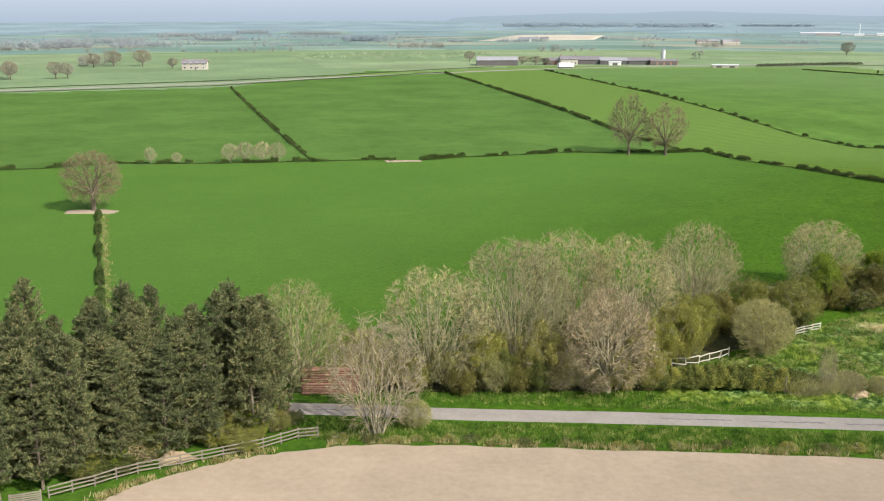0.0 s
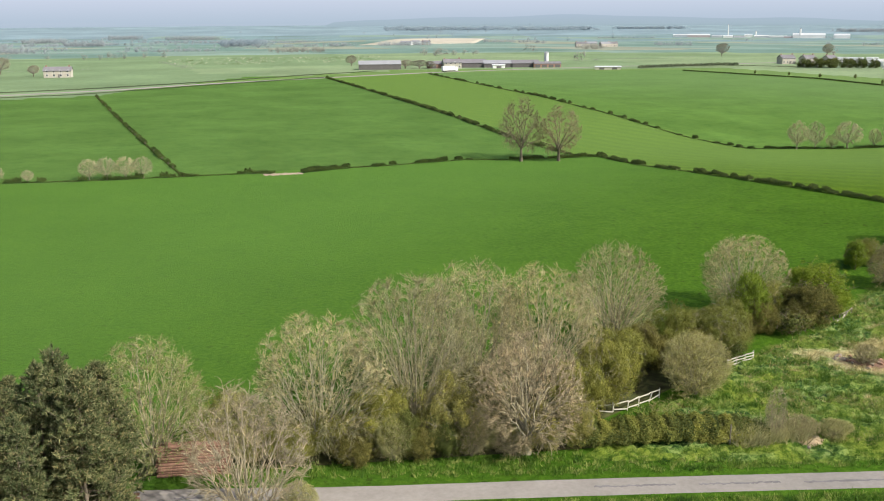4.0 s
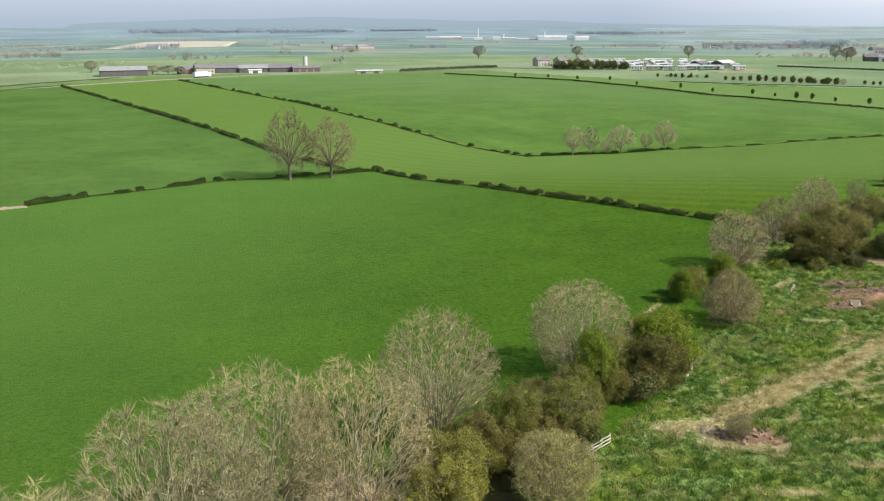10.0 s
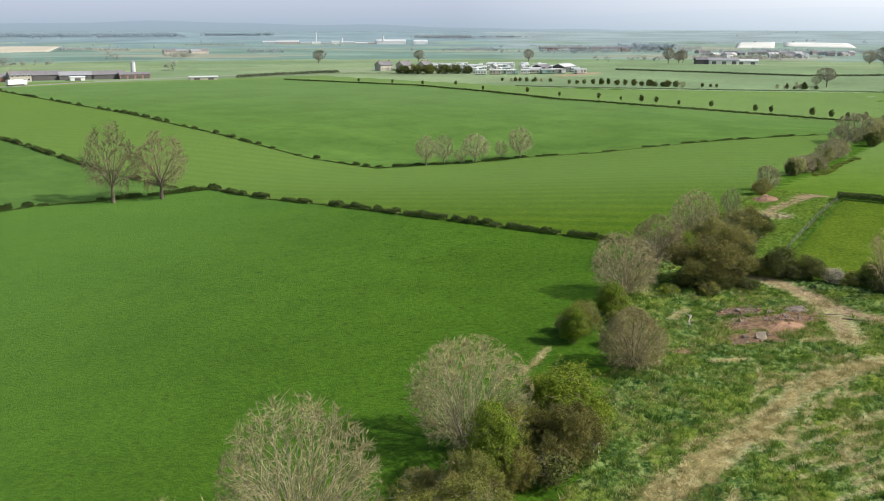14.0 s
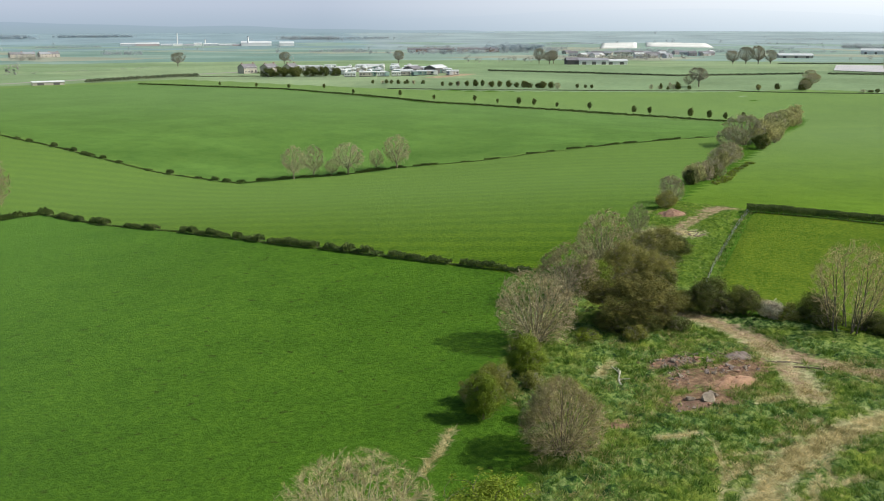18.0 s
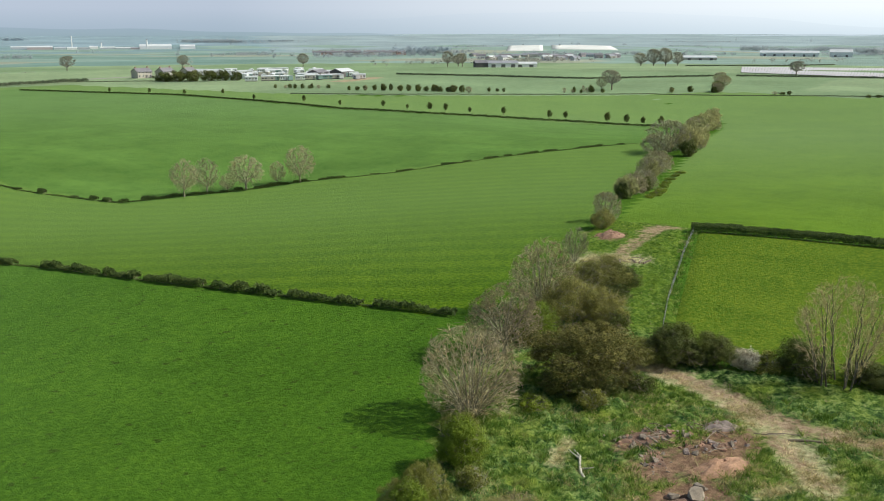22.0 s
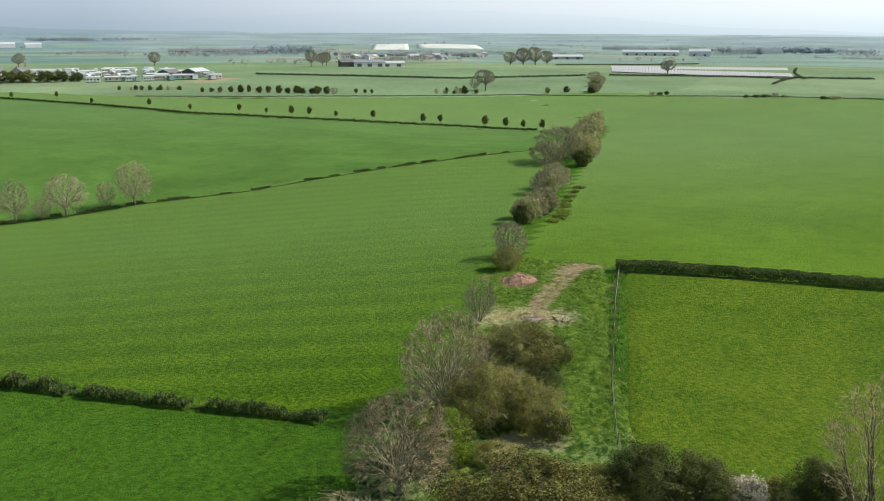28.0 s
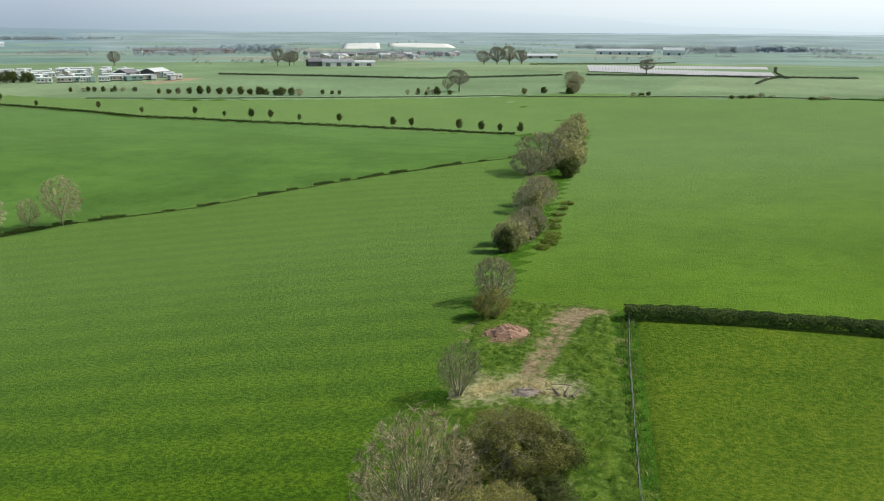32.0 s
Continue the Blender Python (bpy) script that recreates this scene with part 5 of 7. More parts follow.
for pts, g in [
    ([(-114, 250), (-104, 252), (-86, 261), (-61, 261), (-35, 265)], 0.35),
    ([(-35, 265), (-19, 269), (-13, 269)], 0.3),
    ([(-6, 270), (7.5, 279.8), (14, 283), (40, 301), (56, 304), (84, 312)], 0.15),
    ([(-35, 265), (-53, 323), (-67, 370), (-89, 445), (-112, 525)], 0.5),
    ([(2, 647), (26, 527), (42, 444), (54, 384), (62, 352), (76, 316)], 0.12),
    ([(84.5, 312), (91, 288), (97, 270), (104, 242), (108, 230), (114.5, 212), (121.5, 196)], 0.06),
    ([(70, 676), (95, 530), (104, 483), (110, 428), (120, 384), (128, 358), (142, 333)], 0.40),
    ([(142, 333), (158, 333), (175, 329), (191, 327)], 0.1),
]:
    hedge(pts, "gappy dark thorn hedge between grass fields", gaps=g, h=0.8 if 140 < pts[0][0] < 200 else 1.0)
hedge([(191, 327), (214, 314), (239, 308), (268, 302), (308, 297)], "thin low hedge between grass fields", 2.4, 0.62, 0.8, 0.22)
hedge([(245, 675), (265, 632), (291, 580), (300, 510), (304, 459), (324, 423), (346, 400), (370, 377), (387, 350)], "low trimmed hedge between grass fields", 6.0, 0.95, 1.1, 0)
hedge([(181.4, 198.2), (187, 189.4), (195, 175.5), (206, 156), (222, 128)], "dense clipped dark green field hedge", 4.0, 1.6, 1.6, 0, ("clipped",))
thick = thing("hedge", "thick bushy olive-green hedge beside the lane", "hedge", "field hedges", m=at(30, 100))
for k in range(15):
    kh, kw, parts = KIND["bushy" if k % 2 else "bushy_b"]
    m = at(22.6 + k * 1.06 + R.uniform(-0.2, 0.2), 100.6 - k * 0.07 + R.uniform(-0.15, 0.15), -0.07 + R.choice((0, math.pi)) + R.gauss(0, 0.05), (R.uniform(0.8, 1.1), R.uniform(0.75, 1.1), R.uniform(0.6, 0.92)))
    bush = part("shrub", parts[1][1], thick, m=thick.matrix_basis.inverted() @ m)
    tagged(part("woody_frame", parts[0][1], bush), kind="stuff")
hedge([(-68.7, 192), (-61, 169.2), (-53, 146.5), (-46.4, 127.5), (-44, 118)], "low dark hedge beside a dry grass strip", 3.0, 0.95, 1.0, 0.12)

LONE_STRIP = [(-67.6, 192), (-59.9, 169.2), (-51.9, 146.5), (-45.3, 127.5), (-43, 118)]

# ---- rough ground ----
ROUGH_AREA = [(24, 103), (34, 109), (48, 120), (60, 128), (70, 137), (80, 147), (90, 163), (104, 177), (118, 172), (124, 166), (126, 150), (128, 136), (110, 104), (80, 96), (50, 96)]


def tuft_material(name, dark, mid, light, scale=0.55):
    """Grass blades whose tone changes from tuft to tuft and blade to blade."""
    m, n, l, b = material(name, 0.85)
    pos = world_vec(n)
    patch_ = noise_node(n, l, scale, 4, 0.7, pos)
    col = ramp(n, l, patch_.outputs[0], [(0.36, dark), (0.5, mid), (0.64, light)])
    blade = ramp(n, l, n.new("ShaderNodeNewGeometry").outputs["Random Per Island"], [(0, (0.6, 0.66, 0.6)), (1, (1.4, 1.3, 1.2))])
    col = mix(n, l, 1.0, col, blade, "MULTIPLY")
    l.new(col, b.inputs["Base Color"])
    t = n.new("ShaderNodeBsdfTranslucent")
    l.new(col, t.inputs["Color"])
    mx = n.new("ShaderNodeMixShader")
    mx.inputs[0].default_value = 0.35
    l.new(b.outputs[0], mx.inputs[1])
    l.new(t.outputs[0], mx.inputs[2])
    l.new(mx.outputs[0], n["Material Output"].inputs["Surface"])
    return m


RANK_GRASS = tuft_material("rank_grass", (0.055, 0.135, 0.022), (0.165, 0.275, 0.042), (0.38, 0.42, 0.14))
DEAD_GRASS = tuft_material("dead_grass", (0.22, 0.20, 0.075), (0.42, 0.375, 0.18), (0.62, 0.56, 0.33), 0.8)
STRAW_BLADES = tuft_material("trodden_straw", (0.38, 0.335, 0.165), (0.60, 0.54, 0.30), (0.78, 0.71, 0.46), 0.8)


def tussocks(name, mat, spots, n_blades, high, label, lay=0.6):
    """Grass blades in tufts at many places."""
    rng = np.random.default_rng(len(spots))
    p = np.repeat(np.asarray(spots, float), n_blades, 0)
    n = len(p)
    p = p + rng.normal(0, 0.16, (n, 2))
    z = ground_z(p[:, 0], p[:, 1]) + 0.1
    a = rng.uniform(0, 6.28, n)
    wd = rng.uniform(0.025, 0.06, n)
    tall = rng.uniform(0.5, 1.2, n) * high
    lean = rng.normal(0, lay, (n, 2)) * tall[:, None]
    v = np.stack([np.c_[p[:, 0] - np.cos(a) * wd, p[:, 1] - np.sin(a) * wd, z - 0.12], np.c_[p[:, 0] + np.cos(a) * wd, p[:, 1] + np.sin(a) * wd, z - 0.12], np.c_[p + lean, z + tall]], 1).reshape(-1, 3)
    ob = new(name, mesh_of(name, v, np.arange(3 * n).reshape(-1, 3), mat))
    return tagged(ob, label, "grass", kind="stuff")


def scatter(rng, poly, n):
    q = np.array(poly)
    lo, hi = q.min(0), q.max(0)
    p = rng.uniform(lo, hi, (n * 3, 2))
    return p[inside(p[:, 0], p[:, 1], poly)][:n]


gen = np.random.default_rng(8)
tussocks("dry_hedge_grass", DEAD_GRASS, np.array([(x + gen.normal(0, 0.45), y + gen.normal(0, 0.45)) for x, y, _ in along(LONE_STRIP, 0.3) for _ in range(2)]), 3, 0.32, "dry straw grass beside a low hedge", 0.9)
tufts = scatter(gen, ROUGH_AREA, 36000)
tufts = tufts[np.array([noise.noise(Vector((x * 0.75, y * 1.0, 12.0))) + 0.5 * noise.noise(Vector((x * 1.9, y * 2.2, 5.0))) for x, y in tufts]) > 0.03]
for pts, half in STRAW_WAYS + DIRT_WAYS:
    tufts = tufts[away(tufts[:, 0], tufts[:, 1], pts) > half * 1.25]
for pts, half in EARTH_WAYS:
    tufts = tufts[away(tufts[:, 0], tufts[:, 1], pts) > half * gen.uniform(0.5, 1.3, len(tufts))]
tussocks("rough_grass", RANK_GRASS, tufts, 10, 0.56, "coarse green tussock grass on rough ground")
dry = scatter(gen, ROUGH_AREA, 12000)
clump = np.array([noise.noise(Vector((x * 0.16, y * 0.16, 3.0))) for x, y in dry])
tussocks("dry_grass", DEAD_GRASS, dry[clump > np.where(dry[:, 0] < 84, -0.02, 0.10)], 9, 0.40, "straw-coloured dead grass tufts on rough ground", 1.5)
VERGE_A = [(-14, 97.3), (21, 94.2), (60, 91.5), (60, 95.5), (40, 97.5), (20, 98.5), (-14, 99.5)]
VERGE_B = [(-13, 92.0), (1, 90.6), (21, 89.4), (44, 87.8), (62, 86.0), (62, 82.2), (40, 83.4), (16, 85.2), (-4, 86.4), (-12, 86.6), (-17, 90)]
tussocks("verge_grass", RANK_GRASS, np.concatenate([scatter(gen, VERGE_A, 1500), scatter(gen, VERGE_B, 3400)]), 8, 0.28, "long green grass on the lane's verge")
strip = np.array([(x + gen.normal(0, 0.25), y + gen.uniform(0.1, 1.3)) for x, y, _ in along(edge, 0.35) for _ in range(4) if -30 < x < 58 and noise.noise(Vector((x * 0.35, y * 0.3, 1.0))) > -0.12])
tussocks("dry_verge_grass", DEAD_GRASS, strip, 7, 0.34, "dry grass along the edge of the bare field")
for k in range(26):
    x = R.uniform(-10, 58)
    plant(R.choice(("scrub_dark", "scrub", "scrub")), "bush", x, 85.9 - (x + 4) * 0.062 + R.uniform(0.6, 1.6), R.uniform(0.25, 0.6), R.uniform(1.0, 2.6), "low bramble on the lane's verge", "bush", "brambles on the verge")
tussocks("fence_grass", RANK_GRASS, np.array([(181.4 - u * 40 + gen.normal(0, 0.5), 198.2 - u * 22.3 + gen.normal(0, 0.5)) for u in gen.uniform(0, 1, 260)]), 8, 0.3, "long grass along a wire fence")
tread = np.random.default_rng(2)
trodden = []
for pts, w in STRAW_WAYS:
    line = smooth_line(pts, 12)
    trodden += [(x + tread.normal(0, w * 0.42), y + tread.normal(0, w * 0.42)) for x, y in line for _ in range(int(3 * w + 2) if len(line) > 12 else 2)]
tussocks("trampled_grass", STRAW_BLADES, np.array(trodden), 9, 0.2, "flattened pale straw along trampled paths", 2.5)

# ---- heaps, logs and fences ----
STONE_RED = plain("red_rubble", (0.38, 0.235, 0.160), 0.95, vary=0.35, scale=2.0, relief=0.03)
STONE_GREY = plain("grey_rubble", (0.285, 0.240, 0.185), 0.95, vary=0.4, scale=2.0, relief=0.03)
RED_SOIL = plain("turned_red_soil", (0.40, 0.245, 0.155), 1.0, vary=0.35, scale=1.4, relief=0.08)
EARTH = plain("red_earth", (0.215, 0.135, 0.095), 1.0, vary=0.4, scale=1.2, relief=0.08)
ASH_GREY = plain("ash_and_plaster", (0.29, 0.235, 0.205), 0.95, vary=0.3, scale=1.5, relief=0.04)
LOG_RED = plain("cut_larch_log", (0.26, 0.15, 0.105), 0.9, vary=0.3, scale=2.5, relief=0.02)
DEADWOOD = plain("bleached_wood", (0.56, 0.52, 0.44), 0.9, vary=0.2, scale=3.0, relief=0.02)
CUT = plain("cut_wood", (0.50, 0.36, 0.22), 0.85, vary=0.2, scale=6.0)


def stone_mesh(seed, mat):
    """An angular broken stone."""
    rng = random.Random(seed)
    bm = bmesh.new()
    size = (rng.uniform(0.42, 0.72), rng.uniform(0.34, 0.55), rng.uniform(0.24, 0.46))
    for _ in range(14):
        d = Vector((rng.gauss(0, 1), rng.gauss(0, 1), rng.gauss(0, 1))).normalized()
        k = max(abs(c) for c in d) ** -0.6
        bm.verts.new([c * k * e * rng.uniform(0.8, 1.05) for c, e in zip(d, size)])
    bmesh.ops.convex_hull(bm, input=bm.verts[:])
    bmesh.ops.delete(bm, geom=[v for v in bm.verts if not v.link_faces], context="VERTS")
    return bm_mesh("stone", bm, mat)


STONES = {m.name: [stone_mesh(60 + i, m) for i in range(8)] for m in (STONE_RED, STONE_GREY, ASH_GREY)}


def mound_mesh(seed, rx, ry, high, mat, n=40):
    """A low uneven heap."""
    rng = random.Random(seed)
    verts, faces = [(0, 0, high)], []
    off = rng.uniform(0, 50)
    rings = 16
    for i in range(1, rings + 1):
        r = i / rings
        for k in range(n):
            a = 2 * math.pi * k / n
            e = 1 + 0.38 * noise.noise(Vector((math.cos(a) * 1.3, math.sin(a) * 1.3, off)))
            z = high * (1 - r * r) ** 1.3 * (0.8 + 0.5 * noise.noise(Vector((r * math.cos(a) * 2.2, r * math.sin(a) * 2.2, off + 4)))) + 0.25 * high * noise.noise(Vector((r * math.cos(a) * 3, r * math.sin(a) * 3, off + 9))) * (1 - r) + 0.30 * high * noise.noise(Vector((r * math.cos(a) * 8, r * math.sin(a) * 8, off + 2))) * (1 - r)
            verts.append((math.cos(a) * rx * r * e, math.sin(a) * ry * r * e, z - (0.12 if i == rings else 0)))
    quads_ = []
    for i in range(rings - 1):
        for k in range(n):
            a, b = 1 + i * n + k, 1 + i * n + (k + 1) % n
            quads_.append((a, a + n, b + n, b))
    t = tri(np.array(quads_))
    cap = np.array([(0, 1 + k, 1 + (k + 1) % n) for k in range(n)])
    return mesh_of("mound", np.array(verts), np.concatenate([t, cap]), mat, True)


def heap(x, y, rx, ry, high, count, mats, base_mat, label, size=(0.25, 0.9), turn=0.0, seed=1):
    """A heap: an earth mound with stones lying on it."""
    rng = random.Random(seed)
    ob = thing("rubble_heap", label, "rubble heap", m=at(x, y, turn))
    part("mound", mound_mesh(seed, rx, ry, high, base_mat), ob)
    for _ in range(count):
        a, r = rng.uniform(0, 6.28), rng.random() ** 0.6 * 1.35
        s = rng.uniform(*size) * rng.uniform(0.6, 1)
        z = 0.7 * high * max(0, 1 - r * r) ** 1.3
        me = rng.choice(STONES[rng.choice(mats).name])
        part("stone", me, ob, m=Matrix.LocRotScale((math.cos(a) * rx * r, math.sin(a) * ry * r, z + s * 0.12), Euler((rng.uniform(-0.5, 0.5), rng.uniform(-0.5, 0.5), rng.uniform(0, 6))), (s, s, s)))
    return ob


heap(109.2, 156.0, 3.4, 1.6, 0.35, 110, [STONE_GREY, STONE_RED, STONE_GREY], EARTH, "scattered grey and red rubble in rough grass", seed=3, turn=-0.5, size=(0.15, 0.8))
heap(108.4, 147.9, 3.5, 1.7, 0.85, 16, [STONE_RED], RED_SOIL, "smooth heap of orange-red turned soil", seed=4, turn=-0.2, size=(0.15, 0.5))
heap(111.4, 150.6, 3.0, 0.8, 0.5, 46, [STONE_RED, STONE_GREY, ASH_GREY], EARTH, "row of broken stones along a soil heap", seed=15, turn=-0.5, size=(0.25, 0.95))
heap(115.8, 152.6, 2.2, 1.3, 0.7, 40, [STONE_RED, ASH_GREY], ASH_GREY, "pinkish grey heap of plaster and ash", seed=5, size=(0.12, 0.4), turn=-0.5)
heap(100.6, 146.4, 2.7, 1.2, 0.4, 22, [STONE_GREY, STONE_RED], EARTH, "dark earth heap with small grey stones", seed=6, turn=-0.3, size=(0.2, 0.7))
heap(105.6, 152.6, 2.6, 1.2, 0.25, 46, [STONE_GREY, STONE_RED], EARTH, "loose rubble lying in rough grass", seed=16, turn=0.9, size=(0.15, 0.7))
for x, y, k, turn in [(102.3, 146.2, 1.8, 0.4), (103.8, 146.9, 1.2, 1.9), (101.0, 147.6, 1.0, 2.6)]:
    boulder = thing("boulder", "large grey boulder beside an earth heap", "boulder", m=at(x, y, turn))
    part("stone", STONES[STONE_GREY.name][2], boulder, m=Matrix.LocRotScale((0, 0, 0.2 * k), Euler((0.1, 0.15, 0)), (k, k * 1.1, k * 0.85)))
heap(61.3, 116.6, 3.0, 1.6, 0.6, 80, [STONE_RED, STONE_GREY], EARTH, "low heap of red earth and rubble", seed=7, turn=-0.6)
heap(168.9, 205.8, 2.7, 1.6, 1.1, 80, [STONE_RED], STONE_RED, "heap of broken red brick rubble", seed=8, turn=-0.7, size=(0.2, 0.6))
heap(156.6, 195.4, 1.7, 1.1, 0.4, 30, [ASH_GREY], ASH_GREY, "pale heap of plaster and ash beside a track", seed=9, turn=-0.9, size=(0.15, 0.45))
heap(118.5, 173.0, 2.2, 1.6, 0.9, 24, [STONE_RED, ASH_GREY], EARTH, "reddish rubble heap under a bush", seed=10)
heap(-24.4, 82.6, 1.7, 1.1, 1.0, 6, [STONE_RED], DIRT, "brown earth heap behind the rail fence", seed=12, size=(0.1, 0.3))
heap(44.6, 97.6, 2.2, 0.9, 0.6, 16, [ASH_GREY, STONE_GREY], DIRT, "pale stones and earth beside the lane", seed=13, size=(0.2, 0.7))
heap(103.5, 172.5, 2.6, 1.4, 0.5, 26, [STONE_GREY], DIRT, "scattered grey stones at the field corner", seed=14, size=(0.2, 0.6))
ribbon("worn_gateway", [(-15.5, 266.8), (-11, 268.2), (-6, 269.8)], 3.4, SOIL, 0.08, R, 0.5, 6, "bare pale earth worn at a field gateway", category="path")
heap(-71.5, 196.2, 6.0, 2.6, 0.25, 5, [STONE_RED], SOIL, "bare sandy soil worn round a tree", seed=15, size=(0.1, 0.3))


def limb_mesh(name, pts, r0, r1, mat, sides=8):
    p = np.array(pts, float)
    r = np.linspace(r0, r1, len(p))
    return mesh_of(name, *tubes(p[:-1], p[1:], r[:-1], r[1:], sides), mat, True)


dead = thing("fallen_branch", "bleached fallen branch lying in rough grass", "branch", m=at(100.0, 156.0, math.atan2(4.6, 4.0)))
part("bough", limb_mesh("bough", [(-3.0, 0, 0.12), (-1.4, 0.25, 0.22), (0.2, 0.1, 0.28), (1.6, -0.2, 0.3), (2.8, 0.1, 0.35)], 0.16, 0.08, DEADWOOD), dead)
part("side_bough", limb_mesh("side_bough", [(1.2, -0.1, 0.28), (1.9, 0.4, 0.5), (2.4, 0.7, 0.62)], 0.08, 0.03, DEADWOOD), dead)
part("snag", limb_mesh("snag", [(-0.6, 0.2, 0.25), (-0.9, -0.4, 0.4), (-1.0, -0.9, 0.5)], 0.07, 0.03, DEADWOOD), dead)
for x, y, ln, a in [(118.6, 145.5, 3.0, -0.9), (114.9, 154.6, 3.0, 0.4), (158.8, 192.4, 2.2, 0.4), (159.4, 191.6, 2.6, 0.1), (158.2, 193.2, 1.8, 0.9), (67.5, 134.0, 3.4, 0.9), (65.2, 131.6, 3.0, 0.8)]:
    log = thing("fallen_log", "weathered fallen log lying on the ground", "log", "loose logs", m=at(x, y, a))
    part("stem", limb_mesh("stem", [(-ln / 2, 0, 0.13), (0, 0.06, 0.16), (ln / 2, 0, 0.15)], 0.15, 0.10, DEADWOOD if x < 100 else BARK), log)
    part("cut_end", limb_mesh("cut_end", [(-ln / 2 - 0.012, 0, 0.13), (-ln / 2 + 0.02, 0, 0.13)], 0.02, 0.145, CUT), log)


def log_stack(x, y, turn, wide, rows, long, label):
    rng = random.Random(9)
    ob = thing("log_stack", label, "log stack", m=at(x, y, turn))
    me = [limb_mesh("log", [(-wide / 2, 0, 0), (wide / 2, 0, 0)], 0.14, 0.13, LOG_RED, 9) for _ in range(2)]
    for i in range(rows):
        for k in range(long - i // 2):
            part("log", me[(i + k) % 2], ob, m=Matrix.LocRotScale((rng.uniform(-0.25, 0.25), (k + (i % 2) * 0.5) * 0.27 + (i // 2) * 0.13, 0.13 + i * 0.235), Euler((rng.uniform(0, 6), 0, rng.uniform(-0.02, 0.02))), (1, 1, 1)))
    return ob


log_stack(-12.0, 98.2, 0.0, 6.0, 11, 9, "tall stack of reddish felled logs beside the lane")
log_stack(-16.6, 91.5, 0.1, 2.0, 7, 6, "small stack of reddish felled logs beside the lane")


DRY_WOOD = plain("grey_brown_timber", (0.30, 0.245, 0.18), 0.9, vary=0.3, scale=3.0, relief=0.02)
bits = random.Random(31)
for x, y, a, ln in [(117.0, 148.2, -1.0, 2.6), (118.2, 147.4, -0.7, 3.0)] + [(bits.gauss(109.5, 2.2), bits.gauss(155.0, 1.3), bits.uniform(0, 3.1), bits.uniform(1.0, 2.6)) for _ in range(12)] + [(bits.gauss(113.0, 1.8), bits.gauss(151.5, 1.2), bits.uniform(0, 3.1), bits.uniform(0.8, 2.0)) for _ in range(6)] + [(bits.gauss(158.6, 0.8), bits.gauss(192.4, 0.8), bits.uniform(0, 3.1), bits.uniform(0.8, 1.8)) for _ in range(6)]:
    pole = thing("timber", "old broken timber lying among rubble", "timber", "scattered timber", m=at(x, y, a, dz=0.35))
    part("stick", limb_mesh("stick", [(-ln / 2, 0, bits.uniform(-0.15, 0.1)), (0, bits.uniform(-0.1, 0.1), 0.05), (ln / 2, 0, bits.uniform(-0.15, 0.25))], 0.055, 0.035, DRY_WOOD, 6), pole)


def post_mesh(h, r, mat):
    return limb_mesh("post", [(0, 0, -0.15), (0, 0, h)], r, r * 0.92, mat, 6)


def rail_fence(pts, label, step=1.9, h=1.15, rails=3, lean=0.0, seed=1, missing=0.0, wood=FENCE_WOOD):
    rng = random.Random(seed)
    x, y = pts[0]
    ob = thing("rail_fence", label, "fence", m=Matrix.Translation((x, y, gz(x, y))))
    posts = [Vector((px - x, py - y, gz(px, py) - gz(x, y))) for px, py, _ in along(pts, step)]
    me = post_mesh(h, 0.075, wood)
    for p in posts:
        part("post", me, ob, m=Matrix.LocRotScale(p, Euler((rng.gauss(0, lean), rng.gauss(0, lean), rng.uniform(0, 6))), (1, 1, rng.uniform(0.92, 1.06))))
    bar = box_mesh("rail", 1.0, 0.05, 0.12, wood, -0.06)
    for a, b in zip(posts, posts[1:]):
        for k in range(rails):
            if rng.random() < missing:
                continue
            z = h * (0.28 + 0.62 * k / max(rails - 1, 1))
            d = b - a
            tilt = rng.gauss(0, lean * 0.8)
            part("rail", bar, ob, m=Matrix.LocRotScale((a + b) / 2 + Vector((0, -0.09, z)), Euler((0, -math.atan2(d.z, d.xy.length) + tilt, math.atan2(d.y, d.x))), (d.length * 1.03, 1, 1)))
    return ob


rail_fence([(-33.2, 75.4), (-30.7, 77), (-27.4, 79.6), (-23.1, 81.7), (-16.1, 85.2), (-14.2, 87.0), (-11.1, 87.6)], "weathered pale post-and-rail fence along a bare field", seed=2, lean=0.03)
rail_fence([(26.5, 106.6), (29.5, 107.2), (31.5, 108.4), (35, 110.8)], "broken pale post-and-rail fence in rough grass", 1.7, 1.1, 2, 0.12, 3, 0.15, PALE_WOOD)
rail_fence([(44.6, 117.6), (48.6, 119.8)], "short length of white rail fence by bushes", 1.5, 1.1, 3, 0.06, 4, 0.0, PALE_WOOD)
rail_fence([(63.5, 130.6), (70, 136)], "leaning old rail fence in rough grass", 1.8, 0.8, 2, 0.16, 5, 0.3)
rail_fence([(-35.8, 73.8), (-33.4, 74.6)], "pale timber field gate beside the pines", 2.4, 1.2, 5, 0.01, 6)


